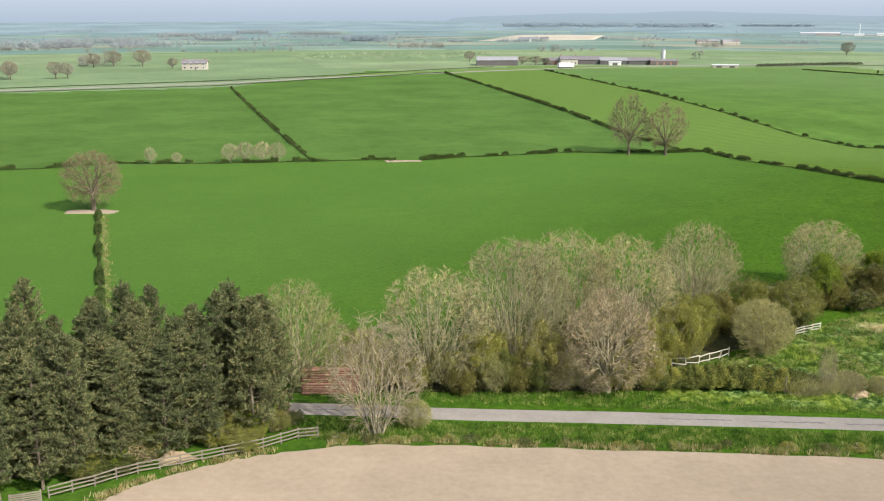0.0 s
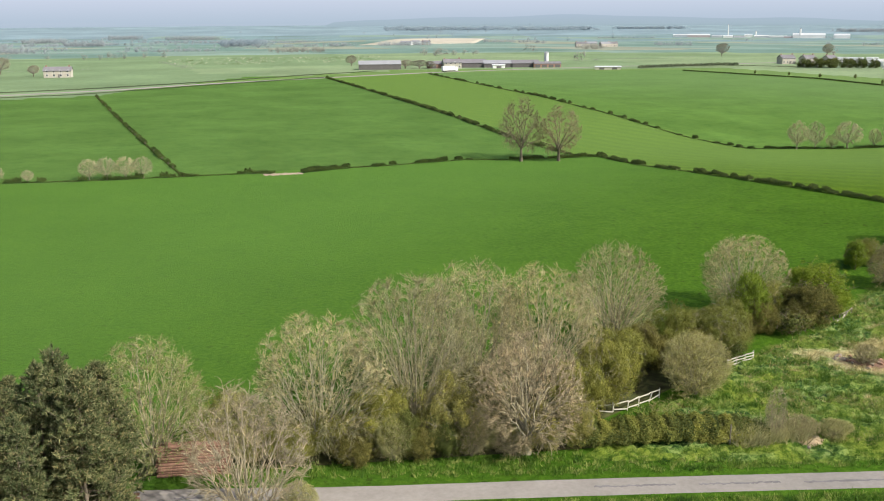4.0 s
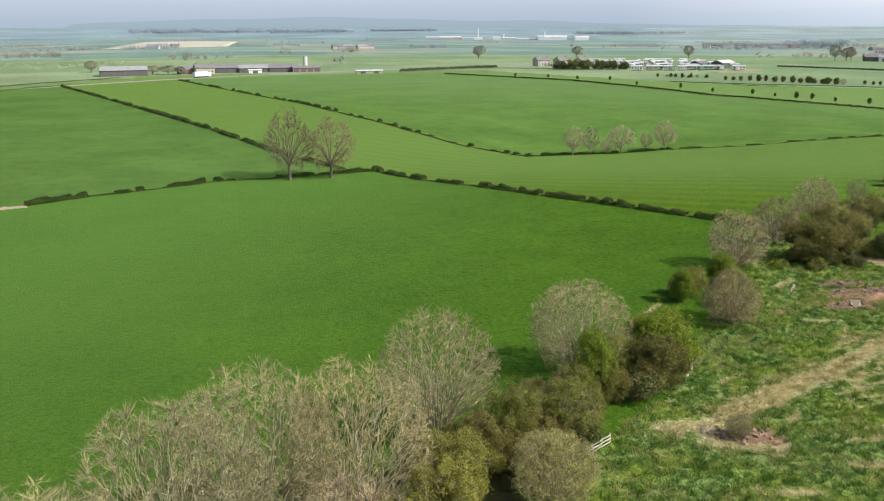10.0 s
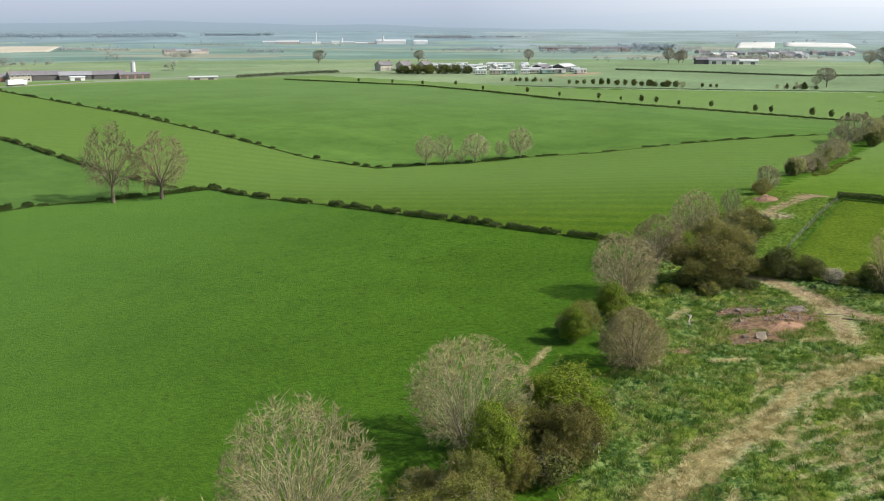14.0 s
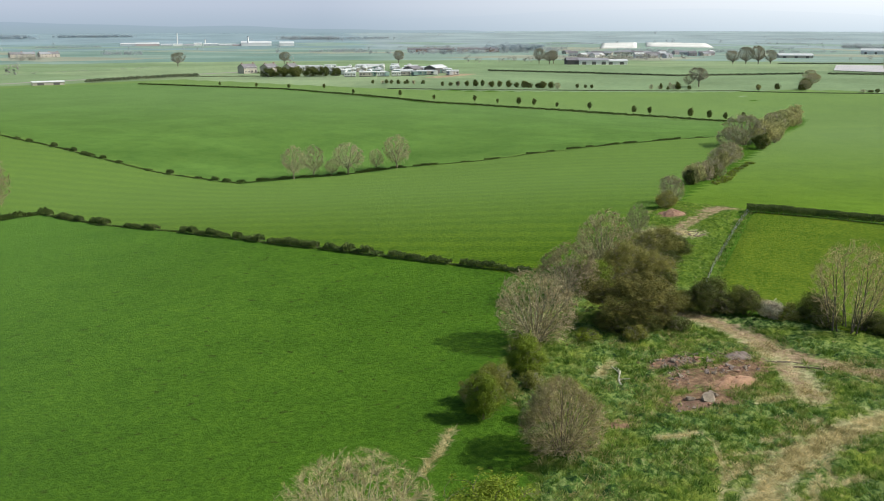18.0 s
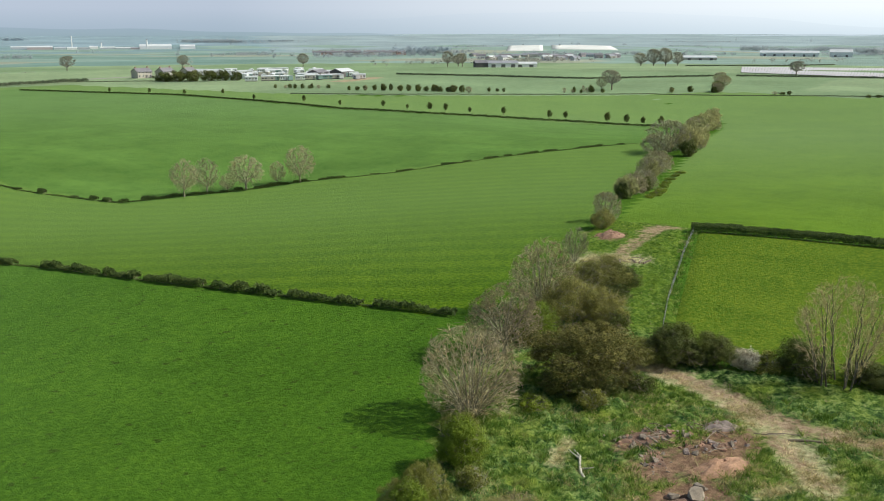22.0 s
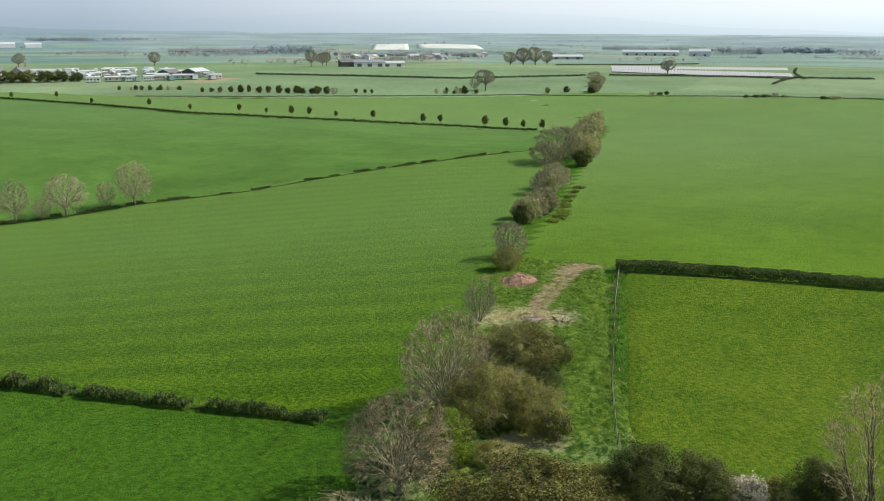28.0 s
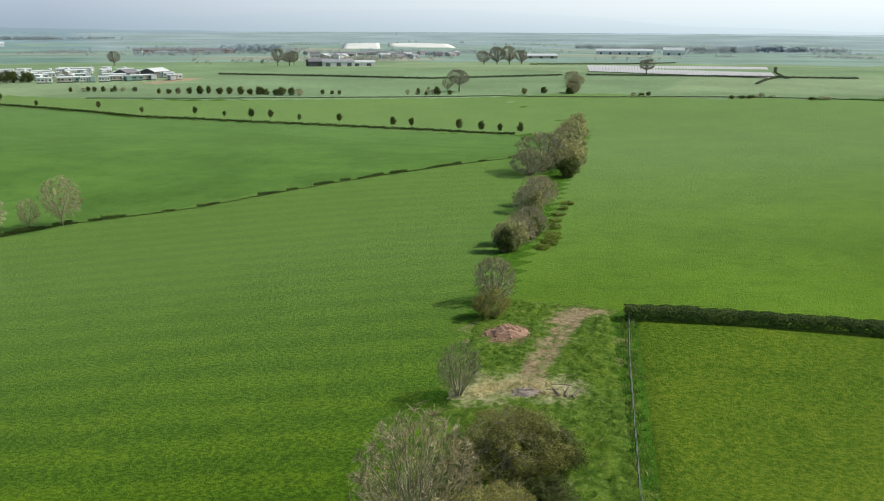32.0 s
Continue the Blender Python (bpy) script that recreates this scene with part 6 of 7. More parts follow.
def wire_fence(pts, label, step=3.0, h=1.1):
    x, y = pts[0]
    ob = thing("wire_fence", label, "fence", m=Matrix.Translation((x, y, gz(x, y))))
    spots = [Vector((px - x, py - y, gz(px, py) - gz(x, y))) for px, py, _ in along(pts, step)]
    me = post_mesh(h + 0.1, 0.055, FENCE_WOOD)
    for p in spots:
        part("post", me, ob, m=Matrix.LocRotScale(p, Euler((R.gauss(0, 0.03), R.gauss(0, 0.03), 0)), (1, 1, R.uniform(0.94, 1.06))))
    for k in range(4):
        line = np.array([p + Vector((0, -0.06, h * (0.25 + 0.24 * k))) for p in spots])
        c = np.stack([line + np.array(o) * 0.012 for o in ((0, 0, 1.4), (0, 1.2, -0.7), (0, -1.2, -0.7))], 1).reshape(-1, 3)
        q = np.arange(len(line) - 1)[:, None] * 3
        f = np.concatenate([np.hstack([q + a, q + b, q + 3 + b, q + 3 + a]) for a, b in ((0, 1), (1, 2), (2, 0))])
        part("wire", mesh_of("wire", c, f, WIRE, True), ob)
    return ob


wire_fence([(181.2, 197.8), (168, 190.9), (156, 184.3), (145.3, 178.4), (135.5, 172.4), (131.5, 169.6)], "post-and-wire stock fence beside a meadow")
rail_fence([(36.6, 97.9), (37.0, 97.9)], "single pale wooden post beside the lane", 0.5, 2.4, 0, 0.01, 7)
reeds = np.array([(x, y) for x, y in zip(gen.uniform(37, 44, 420), gen.uniform(97.2, 99.6, 420))])
tussocks("reeds", STRAW, reeds, 5, 1.7, "tall dry reed stems beside the lane")

# ---- middle distance ----
for x, y, s in [(308, 564, 0.9), (310, 494, 1), (310, 466, 0.8), (322, 450, 1.0), (326, 438, 0.7), (332, 430, 1.2), (337, 425, 1.1), (342, 415, 0.8), (354, 406, 1.1), (365, 389, 1.2), (371, 385, 1.1), (381, 370, 1.4), (384, 362, 1.3), (386, 355, 1.1), (389, 348, 1.3), (299, 520, 0.8), (292, 575, 0.9), (284, 598, 0.8), (272, 620, 0.8)]:
    t = plant("bush_far_dark", "young_tree", x, y, 2.6 * s, 2.0 * s, "young rounded tree in a field hedge", "tree", "young hedge trees", dz=1.2)
    part("stem", limb_mesh("stem", [(0, 0, -3.4), (0, 0, 1.5)], 0.22, 0.15, BARK, 5), t)
for x, y, h, w in [(371, 582, 3.4, 4.5), (379, 576, 3.6, 5), (384, 548, 3.6, 5), (390, 541, 4, 5.5), (397, 533, 4.4, 6), (402, 524, 4.4, 6), (407, 515, 4.6, 6), (411, 507, 4.6, 6.5), (417, 497, 4.8, 8), (435, 488, 3.4, 4), (464, 458, 3.4, 4.2), (469, 455, 4.6, 5.0), (474, 451, 4.0, 4.4), (365, 592, 3.0, 5), (535, 372, 2.2, 6), (546, 326, 2.4, 7), (554, 318, 2.6, 8), (559, 292, 2.2, 9)]:
    for k in range(3):
        plant(R.choice(("bush_far_dark", "bush_far_dark", "shrub_far")), "bush", x + (k - 1) * 3.0 + R.uniform(-1, 1), y - (k - 1) * 3.4 + R.uniform(-1, 1), h * R.uniform(0.55, 0.95), w * R.uniform(0.4, 0.6), "rounded thorn bush along a far hedge", "bush", "bushes of a far hedge")
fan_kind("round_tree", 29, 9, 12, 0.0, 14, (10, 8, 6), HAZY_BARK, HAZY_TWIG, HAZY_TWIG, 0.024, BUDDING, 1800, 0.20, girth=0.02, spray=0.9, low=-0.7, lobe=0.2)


def standing(kind, x, y, h, w, label, stem=0.28):
    t = plant(kind, "tree", x, y, h * (1 - stem), w, label, "tree", "trees of the middle distance", dz=h * stem)
    s = h * (1 - stem) / KIND[kind][0]
    part("trunk", limb_mesh("trunk", [(0, 0, -h * stem / s - 0.2), (0, 0, h * 0.3 / s)], 0.4, 0.22, BARK, 6), t)
    return t


standing("round_tree", 495, 455, 12.2, 12.8, "round budding tree standing in a field")
standing("round_tree", 703, 452, 11.5, 12.0, "round budding tree beside sheeted crop rows")
plant("slim_pale", "tree", 490.5, 459, 8, 7, "thin leafless tree beside a larger one", "tree", "trees of the middle distance")
for x, y, h, w in [(800, 655, 13, 15), (810, 648, 17, 16), (819, 641, 18, 15), (828, 634, 14, 12)]:
    standing("round_tree", x, y, h, w, "tall bare-crowned tree in a field clump", 0.14)
for x, y, h, w in [(-255, 587, 12, 11), (-262, 600, 11, 10), (-232, 597, 11, 10), (-226, 600, 10, 10), (-250, 715, 11, 12), (-240, 728, 12, 14), (-219, 729, 13, 15), (-190, 702, 8, 9), (640, 745, 15, 12), (648, 740, 12, 12), (655, 742, 13, 10), (22, 790, 9, 10), (60, 745, 7, 12), (70, 742, 7, 12), (78, 742, 6, 10), (365, 900, 13, 13), (470, 905, 12, 12), (560, 850, 13, 12)]:
    standing("round_tree", x, y, h, w, "bare-crowned tree near farm buildings", 0.22)
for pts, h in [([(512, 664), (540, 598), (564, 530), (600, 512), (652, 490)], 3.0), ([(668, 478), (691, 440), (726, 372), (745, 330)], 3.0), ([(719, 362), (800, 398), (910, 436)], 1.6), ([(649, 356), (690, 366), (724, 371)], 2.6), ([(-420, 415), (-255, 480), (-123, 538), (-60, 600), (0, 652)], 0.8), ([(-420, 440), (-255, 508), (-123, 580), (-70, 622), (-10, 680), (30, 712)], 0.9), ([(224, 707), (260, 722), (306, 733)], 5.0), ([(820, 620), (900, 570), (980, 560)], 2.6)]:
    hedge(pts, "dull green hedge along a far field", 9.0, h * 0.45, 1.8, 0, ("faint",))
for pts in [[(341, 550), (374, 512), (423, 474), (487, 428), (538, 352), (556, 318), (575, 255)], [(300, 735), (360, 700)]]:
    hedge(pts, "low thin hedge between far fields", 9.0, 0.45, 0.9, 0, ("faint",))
for x, y, h, w in [(345, 700, 6, 12), (352, 695, 7, 12), (361, 691, 7, 13), (370, 686, 7, 12), (378, 682, 7, 10), (386, 679, 6, 9)]:
    plant("bush_far_dark", "conifer_screen", x, y, h, w, "tall dark conifer screen beside caravans", "hedge", "conifer screen")

ribbon("main_road", [(-620, 330), (-420, 428), (-255, 494), (-123, 560), (-68, 606), (20, 662), (87, 699), (200, 738), (330, 765), (500, 800)], 9.0, TARMAC, 0.10, R, 0.02, 4, "wide main road across far fields", category="road")
ribbon("bare_ground", [(424, 622), (440, 628), (456, 634), (476, 645)], 14.0, DIRT, 0.15, R, 0.3, 4, "bare brown ground beside the caravans", category="ground")

# ---- buildings ----
WHITE = plain("white_panel", (0.78, 0.78, 0.76), 0.6, vary=0.06, scale=0.4)
CREAM = plain("cream_render", (0.50, 0.465, 0.40), 0.8, vary=0.1, scale=0.4)
BRICK = plain("red_brick_wall", (0.36, 0.22, 0.17), 0.9, vary=0.15, scale=1.0)
DARK_SHED = plain("dark_cladding", (0.145, 0.135, 0.135), 0.7, vary=0.15, scale=0.4)
ROOF_GREY = plain("fibre_cement_roof", (0.33, 0.335, 0.36), 0.8, vary=0.12, scale=0.3)
ROOF_DARK = plain("slate_roof", (0.225, 0.215, 0.23), 0.7, vary=0.15, scale=0.5)
ROOF_PALE = plain("pale_sheet_roof", (0.66, 0.68, 0.68), 0.5, vary=0.08, scale=0.3)
# distant wall colours, washed out by painted haze
HAZED_WALL = plain("hazed_cladding", (0.50, 0.53, 0.56), 0.8, vary=0.08, scale=0.2)
HAZED_RED = plain("hazed_red_cladding", (0.50, 0.43, 0.42), 0.8, vary=0.08, scale=0.2)
GLASS = plain("dark_glass", (0.05, 0.06, 0.07), 0.15, vary=0.1)
SLATE_BLUE = plain("green_panel", (0.30, 0.42, 0.38), 0.7, vary=0.1)
RUBBER = plain("black_rubber", (0.03, 0.03, 0.03), 0.9, vary=0.1)


def gable(long, deep, eave, rise, over, mat):
    """A ridged roof with a thickness."""
    bm = bmesh.new()
    x, y = long / 2 + over, deep / 2 + over
    prof = [(-y, eave - 0.1), (0, eave + rise), (y, eave - 0.1), (y, eave + 0.15), (0, eave + rise + 0.28), (-y, eave + 0.15)]
    a = [bm.verts.new((-x, p, z)) for p, z in prof]
    b = [bm.verts.new((x, p, z)) for p, z in prof]
    n = len(prof)
    for i in range(n):
        bm.faces.new([a[i], b[i], b[(i + 1) % n], a[(i + 1) % n]])
    for e in (a, b):
        bm.faces.new([e[0], e[1], e[4], e[5]])
        bm.faces.new([e[1], e[2], e[3], e[4]])
    bmesh.ops.recalc_face_normals(bm, faces=bm.faces[:])
    return bm_mesh("roof", bm, mat)


def gable_walls(long, deep, eave, rise, mat):
    bm = bmesh.new()
    x, y = long / 2, deep / 2
    prof = [(-y, -0.6), (y, -0.6), (y, eave), (0, eave + rise), (-y, eave)]
    a = [bm.verts.new((-x, p, z)) for p, z in prof]
    b = [bm.verts.new((x, p, z)) for p, z in prof]
    for i in range(5):
        bm.faces.new([a[i], b[i], b[(i + 1) % 5], a[(i + 1) % 5]])
    bm.faces.new(a[::-1])
    bm.faces.new(b)
    bmesh.ops.recalc_face_normals(bm, faces=bm.faces[:])
    return bm_mesh("wall", bm, mat)


def building(name, x, y, turn, long, deep, eave, rise, wall, roof, label, category, windows=0, doors=1, storeys=1, chimney=False, door_mat=None):
    ob = thing(name, label, category, m=at(x, y, turn))
    part("wall", gable_walls(long, deep, eave, rise, wall), ob)
    part("roof", gable(long, deep, eave, rise, 0.4, roof), ob)
    if windows:
        pane = box_mesh("pane", 1.1, 0.08, 1.2, GLASS)
        fr = box_mesh("window", 1.4, 0.06, 1.5, WHITE, -0.15)
        for s in range(storeys):
            for k in range(windows):
                wx = -long / 2 + long * (k + 0.5) / windows
                for side in (-1, 1):
                    w = part("window", fr, ob, m=Matrix.Translation((wx, side * (deep / 2 + 0.02), 0.9 + s * 2.6)))
                    part("pane", pane, w, m=Matrix.Translation((0, side * 0.03, 0)))
    dw, dh = (3.6, min(3.6, eave * 0.75)) if not windows else (1.0, 2.05)
    leaf = box_mesh("door", dw, 0.1, dh, door_mat or DARK_SHED)
    for k in range(doors):
        dx = -long / 2 + long * (k + 0.5) / doors + (0.9 if windows else 0)
        part("door", leaf, ob, m=Matrix.Translation((dx, -deep / 2 - 0.05, 0)))
    if chimney:
        for s in (-0.42, 0.42):
            part("chimney", box_mesh("chimney", 0.8, 0.6, 1.8, BRICK, eave + rise - 0.6), ob, m=Matrix.Translation((long * s, 0, 0)))
    return ob


BARN = "farm shed with dark cladding and grey sheet roof"
for x, y, a, lo, de, ea, ri, wl, rf, lab, dr in [
    (41, 742, 0.0, 30, 14, 3.8, 2.2, DARK_SHED, ROOF_GREY, BARN, 4),
    (84, 748, 0.1, 14, 9, 3.0, 2.0, BRICK, ROOF_DARK, "cream farm outbuilding with slate roof", 2),
    (112, 756, -0.05, 18, 14, 3.4, 2.2, DARK_SHED, ROOF_DARK, BARN, 3),
    (130, 752, -0.05, 22, 12, 3.0, 2.0, DARK_SHED, ROOF_GREY, BARN, 3),
    (150, 750, -0.05, 20, 12, 3.0, 2.0, DARK_SHED, ROOF_DARK, BARN, 3),
    (128, 738, 0.0, 9, 4, 2.2, 0.4, WHITE, ROOF_PALE, "long low white trailer body in a farmyard", 1),
    (165, 742, 0.0, 20, 6, 2.8, 1.2, BRICK, ROOF_DARK, "red brick farm range with dark roof", 4),
    (201, 706, -0.15, 18, 5, 1.8, 0.4, CREAM, ROOF_PALE, "long low cream shed beside the main road", 2),
    (465, 668, 0.3, 15, 10, 4.0, 1.8, DARK_SHED, ROOF_PALE, "large shed with pale sheet roof", 2),
    (449, 674, 0.3, 12, 9, 3.6, 1.6, DARK_SHED, ROOF_DARK, "dark shed behind parked caravans", 2),
    (668, 706, -0.6, 26, 12, 3.6, 1.8, WHITE, ROOF_GREY, "white farm shed with grey roof", 3),
    (657, 716, -0.6, 18, 12, 3.8, 2.0, DARK_SHED, ROOF_DARK, BARN, 2),
    (684, 694, -0.6, 20, 9, 3, 1.4, WHITE, ROOF_PALE, "low white shed beside a farmyard", 2),
    (*afar(61.7, 1750), -1.08, 92, 22, 6, 3, WHITE, ROOF_PALE, "very long white industrial shed", 6),
    (*afar(64.3, 1720), -1.1, 34, 20, 8, 4, WHITE, ROOF_PALE, "white industrial shed with pale roof", 2),
    (1110, 792, -0.8, 40, 18, 3.4, 2, CREAM, ROOF_PALE, "long low industrial shed with pale roof", 3),
    (*afar(19.9, 2980), -0.35, 44, 26, 5, 2, HAZED_WALL, ROOF_PALE, "distant pale factory hall", 0),
    (*afar(20.9, 2940), -0.35, 64, 36, 6, 3, HAZED_RED, ROOF_PALE, "distant reddish factory hall with pale roof", 0),
    (*afar(21.9, 2920), -0.4, 30, 24, 4, 2, HAZED_WALL, HAZED_WALL, "distant pale factory hall", 0),
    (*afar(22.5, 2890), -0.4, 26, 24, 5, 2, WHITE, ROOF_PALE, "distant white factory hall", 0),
    (*afar(23.1, 2860), -0.4, 30, 20, 4, 2, HAZED_WALL, ROOF_GREY, "distant pale factory hall", 0),
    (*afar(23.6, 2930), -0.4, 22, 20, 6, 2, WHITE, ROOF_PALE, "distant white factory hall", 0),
    (*afar(24.3, 2900), -0.4, 40, 26, 5, 2, HAZED_WALL, ROOF_PALE, "distant pale factory hall", 0),
    (*afar(25.2, 2890), -0.4, 48, 26, 4, 2, HAZED_WALL, ROOF_PALE, "distant pale factory hall", 0),
    (*afar(25.8, 2860), -0.4, 30, 20, 4, 2, HAZED_RED, ROOF_GREY, "distant reddish factory hall", 0),
    (*afar(26.8, 2870), -0.45, 84, 44, 8, 5, WHITE, ROOF_PALE, "distant long white factory hall", 0),
    (*afar(28.5, 2850), -0.45, 40, 34, 8, 4, WHITE, ROOF_PALE, "distant white factory hall", 0),
]:
    building("shed", x, y, a, lo, de, ea, ri, wl, rf, lab, "shed", 0, dr)
for x, y, a, lo, lab in [(-171, 690, 0.05, 17, "cream farmhouse with slate roof and chimneys"), (94, 742, 0.1, 13, "cream farmhouse with slate roof and chimneys"), (370, 745, 0.4, 12, "white cottage with slate roof and chimneys"), (356, 752, 0.2, 12, "white cottage with slate roof and chimneys"), (384, 738, 0.5, 11, "white cottage with slate roof and chimneys")]:
    building("house", x, y, a, lo, 7, 4.2, 2.4, CREAM, ROOF_DARK, lab, "house", 4, 1, 2, True, DARK_SHED)
for k in range(13):
    x, y = afar(35.4 + 0.40 * k + R.uniform(-0.1, 0.1), 1740 + R.uniform(-20, 20))
    building("house", x, y, R.uniform(-0.7, -0.3), R.uniform(10, 15), 8, 4.8, 2.6, R.choice((WHITE, CREAM, BRICK)), ROOF_DARK, "distant village house with slate roof", "house", 3, 1, 2, True, DARK_SHED)

for bearing, dist in [(3.4, 1610), (4.0, 1640), (4.6, 1625), (13.8, 1480), (14.4, 1500), (15.2, 1470), (15.7, 1490)]:
    x, y = afar(bearing, dist)
    building("house", x, y, R.uniform(-0.6, 0.4), R.uniform(12, 20), 8, 4.6, 2.6, R.choice((WHITE, CREAM)), R.choice((ROOF_DARK, ROOF_GREY)), "distant pale farmhouse among trees", "house", 3, 1, 2, True, DARK_SHED)

for k in range(26):
    x, y = afar(R.uniform(43.5, 52.5), R.uniform(1180, 1560))
    building("house", x, y, R.uniform(-1.1, 0.3), R.uniform(9, 18), R.uniform(6, 9), R.uniform(2.6, 4.4), 2.2, R.choice((WHITE, CREAM, HAZED_WALL, HAZED_RED)), R.choice((ROOF_DARK, ROOF_GREY, ROOF_PALE)), "distant village house among trees", "house", 2, 1, 1, False, DARK_SHED)

silo = thing("grain_silo", "tall pale cylindrical grain silo by farm sheds", "silo", m=at(166, 748))
part("tank", limb_mesh("tank", [(0, 0, -0.2), (0, 0, 10.5)], 1.6, 1.6, ROOF_PALE, 16), silo)
part("cap", limb_mesh("cap", [(0, 0, 10.45), (0, 0, 11.6)], 1.7, 0.15, ROOF_GREY, 16), silo)
for x, y, h, r in [(*afar(22.5, 2905), 36, 1.5), (*afar(26.35, 2850), 26, 3.0), (*afar(24.0, 2905), 18, 2.0)]:
    stack = thing("factory_chimney", "distant pale factory chimney above halls", "chimney", m=at(x, y))
    part("shaft", limb_mesh("shaft", [(0, 0, -1), (0, 0, h)], r, r * 0.7, WHITE, 10), stack)
    part("rim", limb_mesh("rim", [(0, 0, h - 0.5), (0, 0, h + 0.8)], r * 0.85, r * 0.85, ROOF_GREY, 10), stack)


def caravan_proto(mat):
    ob = thing("caravan", "white static caravan parked on a site", "caravan", "caravan park")
    part("body", box_mesh("body", 8.0, 3.0, 2.5, mat, 0.45, 0.12), ob)
    part("roof", gable(8.0, 3.0, 2.95, 0.35, 0.1, ROOF_PALE), ob)
    for k in range(4):
        for s in (-1, 1):
            part("window", box_mesh("window", 1.1, 0.06, 0.8, GLASS, 1.4, 0, -2.9 + 1.95 * k, s * 1.51), ob)
    part("door", box_mesh("door", 0.7, 0.08, 1.9, CREAM, 0.5, 0, 1.0, -1.53), ob)
    part("skirt", box_mesh("skirt", 7.6, 2.7, 0.6, DARK_SHED, -0.1), ob)
    return ob


protos = [caravan_proto(WHITE), caravan_proto(CREAM), caravan_proto(SLATE_BLUE)]
protos[2]["label"] = "pale green static caravan parked on a site"
protos[1]["label"] = "cream static caravan parked on a site"
site = []
for i in range(5):
    for k in range(17):
        x = 384 + 5.0 * k + 7.0 * i + R.uniform(-1, 1)
        y = 670 - 1.9 * k + 26 * i + R.uniform(-7, 7)
        if R.random() < 0.86:
            site.append((x, y, R.choice((0.9, 1.1, -0.5, -0.6)) + R.uniform(-0.1, 0.1), (0, 0, 0, 0, 1, 2)[R.randrange(6)]))
for i, (x, y, a, p) in enumerate(site):
    if i < 3:
        protos[i].matrix_basis = at(x, y, a)
    else:
        copy_thing(protos[p], at(x, y, a, (R.uniform(0.75, 1.15), 1, 1)))

lorry = thing("lorry", "white box lorry standing on the main road", "lorry", m=at(87, 699.2, 0.50))
part("box_body", box_mesh("box_body", 10.5, 2.5, 2.9, WHITE, 1.0, 0.05, -1.2), lorry)
cab = part("cab", box_mesh("cab", 2.2, 2.45, 2.6, WHITE, 0.6, 0.15, 5.3), lorry)
part("windscreen", box_mesh("windscreen", 0.06, 2.1, 0.9, GLASS, 1.9, 0, 6.42), cab)
part("chassis", box_mesh("chassis", 11.5, 1.6, 0.4, RUBBER, 0.62, 0, -0.4), lorry)
wheel = limb_mesh("wheel", [(0, -0.15, 0.5), (0, 0.15, 0.5)], 0.5, 0.5, RUBBER, 14)
for wx in (-5.2, -3.9, 4.9):
    for s in (-1, 1):
        part("wheel", wheel, lorry, m=Matrix.Translation((wx, s * 1.05, 0)))

# crop rows under pale sheeting
FLEECE = plain("pale_crop_sheeting", (0.60, 0.57, 0.57), 0.6, vary=0.06, scale=0.05)
rows_thing = thing("polytunnel_field", "long crop rows under pale plastic sheeting", "polytunnels", m=Matrix.Translation((0, 0, 0)))
q00, q10, q11, q01 = (np.array(q, float) for q in ((716, 503), (719, 368.5), (910, 444), (828, 568)))
for i in range(60):
    u0, u1 = i / 60, (i + 0.94) / 60
    a, b = q00 * (1 - u0) + q10 * u0, q00 * (1 - u1) + q10 * u1
    c, e = q01 * (1 - u0) + q11 * u0, q01 * (1 - u1) + q11 * u1
    v, f = [], []
    for j in range(7):
        s = j / 6
        z = 0.55 + 0.10 * math.sin(s * math.pi)
        for g, h2 in ((a, b), (c, e)):
            p = g * (1 - s) + h2 * s
            v.append((p[0], p[1], gz(p[0], p[1]) + z))
    for j in range(6):
        f.append((2 * j, 2 * j + 1, 2 * j + 3, 2 * j + 2))
    part("tunnel", mesh_of("tunnel", v, f, FLEECE, True), rows_thing)

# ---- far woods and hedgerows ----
# foliage tones with blue-grey distance haze painted in
WOOD_MID = foliage("hazed_middle_woods", [(0, (0.29, 0.30, 0.285)), (1, (0.39, 0.395, 0.37))], 0.5)
CONIFER_HAZED = foliage("hazed_conifers", [(0, (0.335, 0.41, 0.50)), (1, (0.375, 0.45, 0.54))], 0.5)
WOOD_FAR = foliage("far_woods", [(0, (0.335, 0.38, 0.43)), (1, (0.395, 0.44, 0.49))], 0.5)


def far_growth(name, spots, mat, label, k=40):
    """Many far trees: clumped sprays round each spot (x, y, height, spread)."""
    rng = np.random.default_rng(len(spots))
    q = np.repeat(np.array(spots, float), k, 0)
    d = unit(rng.normal(0, 1, (len(q), 3)))
    f = rng.uniform(0.35, 1.0, len(q))[:, None]
    c = np.c_[q[:, :2], ground_z(q[:, 0], q[:, 1]) + q[:, 2] * 0.5] + d * f * np.c_[q[:, 3] / 2, q[:, 3] / 2, q[:, 2] * 0.52]
    face = unit(0.5 * d + [0.3, -0.45, 0.8] + rng.normal(0, 0.2, (len(q), 3)))
    e = unit(np.cross(face, rng.normal(0, 1, (len(q), 3))))
    g = np.cross(face, e)
    s = (np.minimum(q[:, 3], q[:, 2] * 1.4) * rng.uniform(0.06, 0.13, len(q)))[:, None]
    v = np.stack([c - e * s, c + g * s * 0.7, c + e * s, c - g * s * 0.7], 1).reshape(-1, 3)
    return tagged(new(name, mesh_of(name, v, np.arange(4 * len(q)).reshape(-1, 4), mat)), label, "woodland", kind="stuff")


FR = random.Random(21)
mid_spots, far_spots, dark_spots = [], [], []


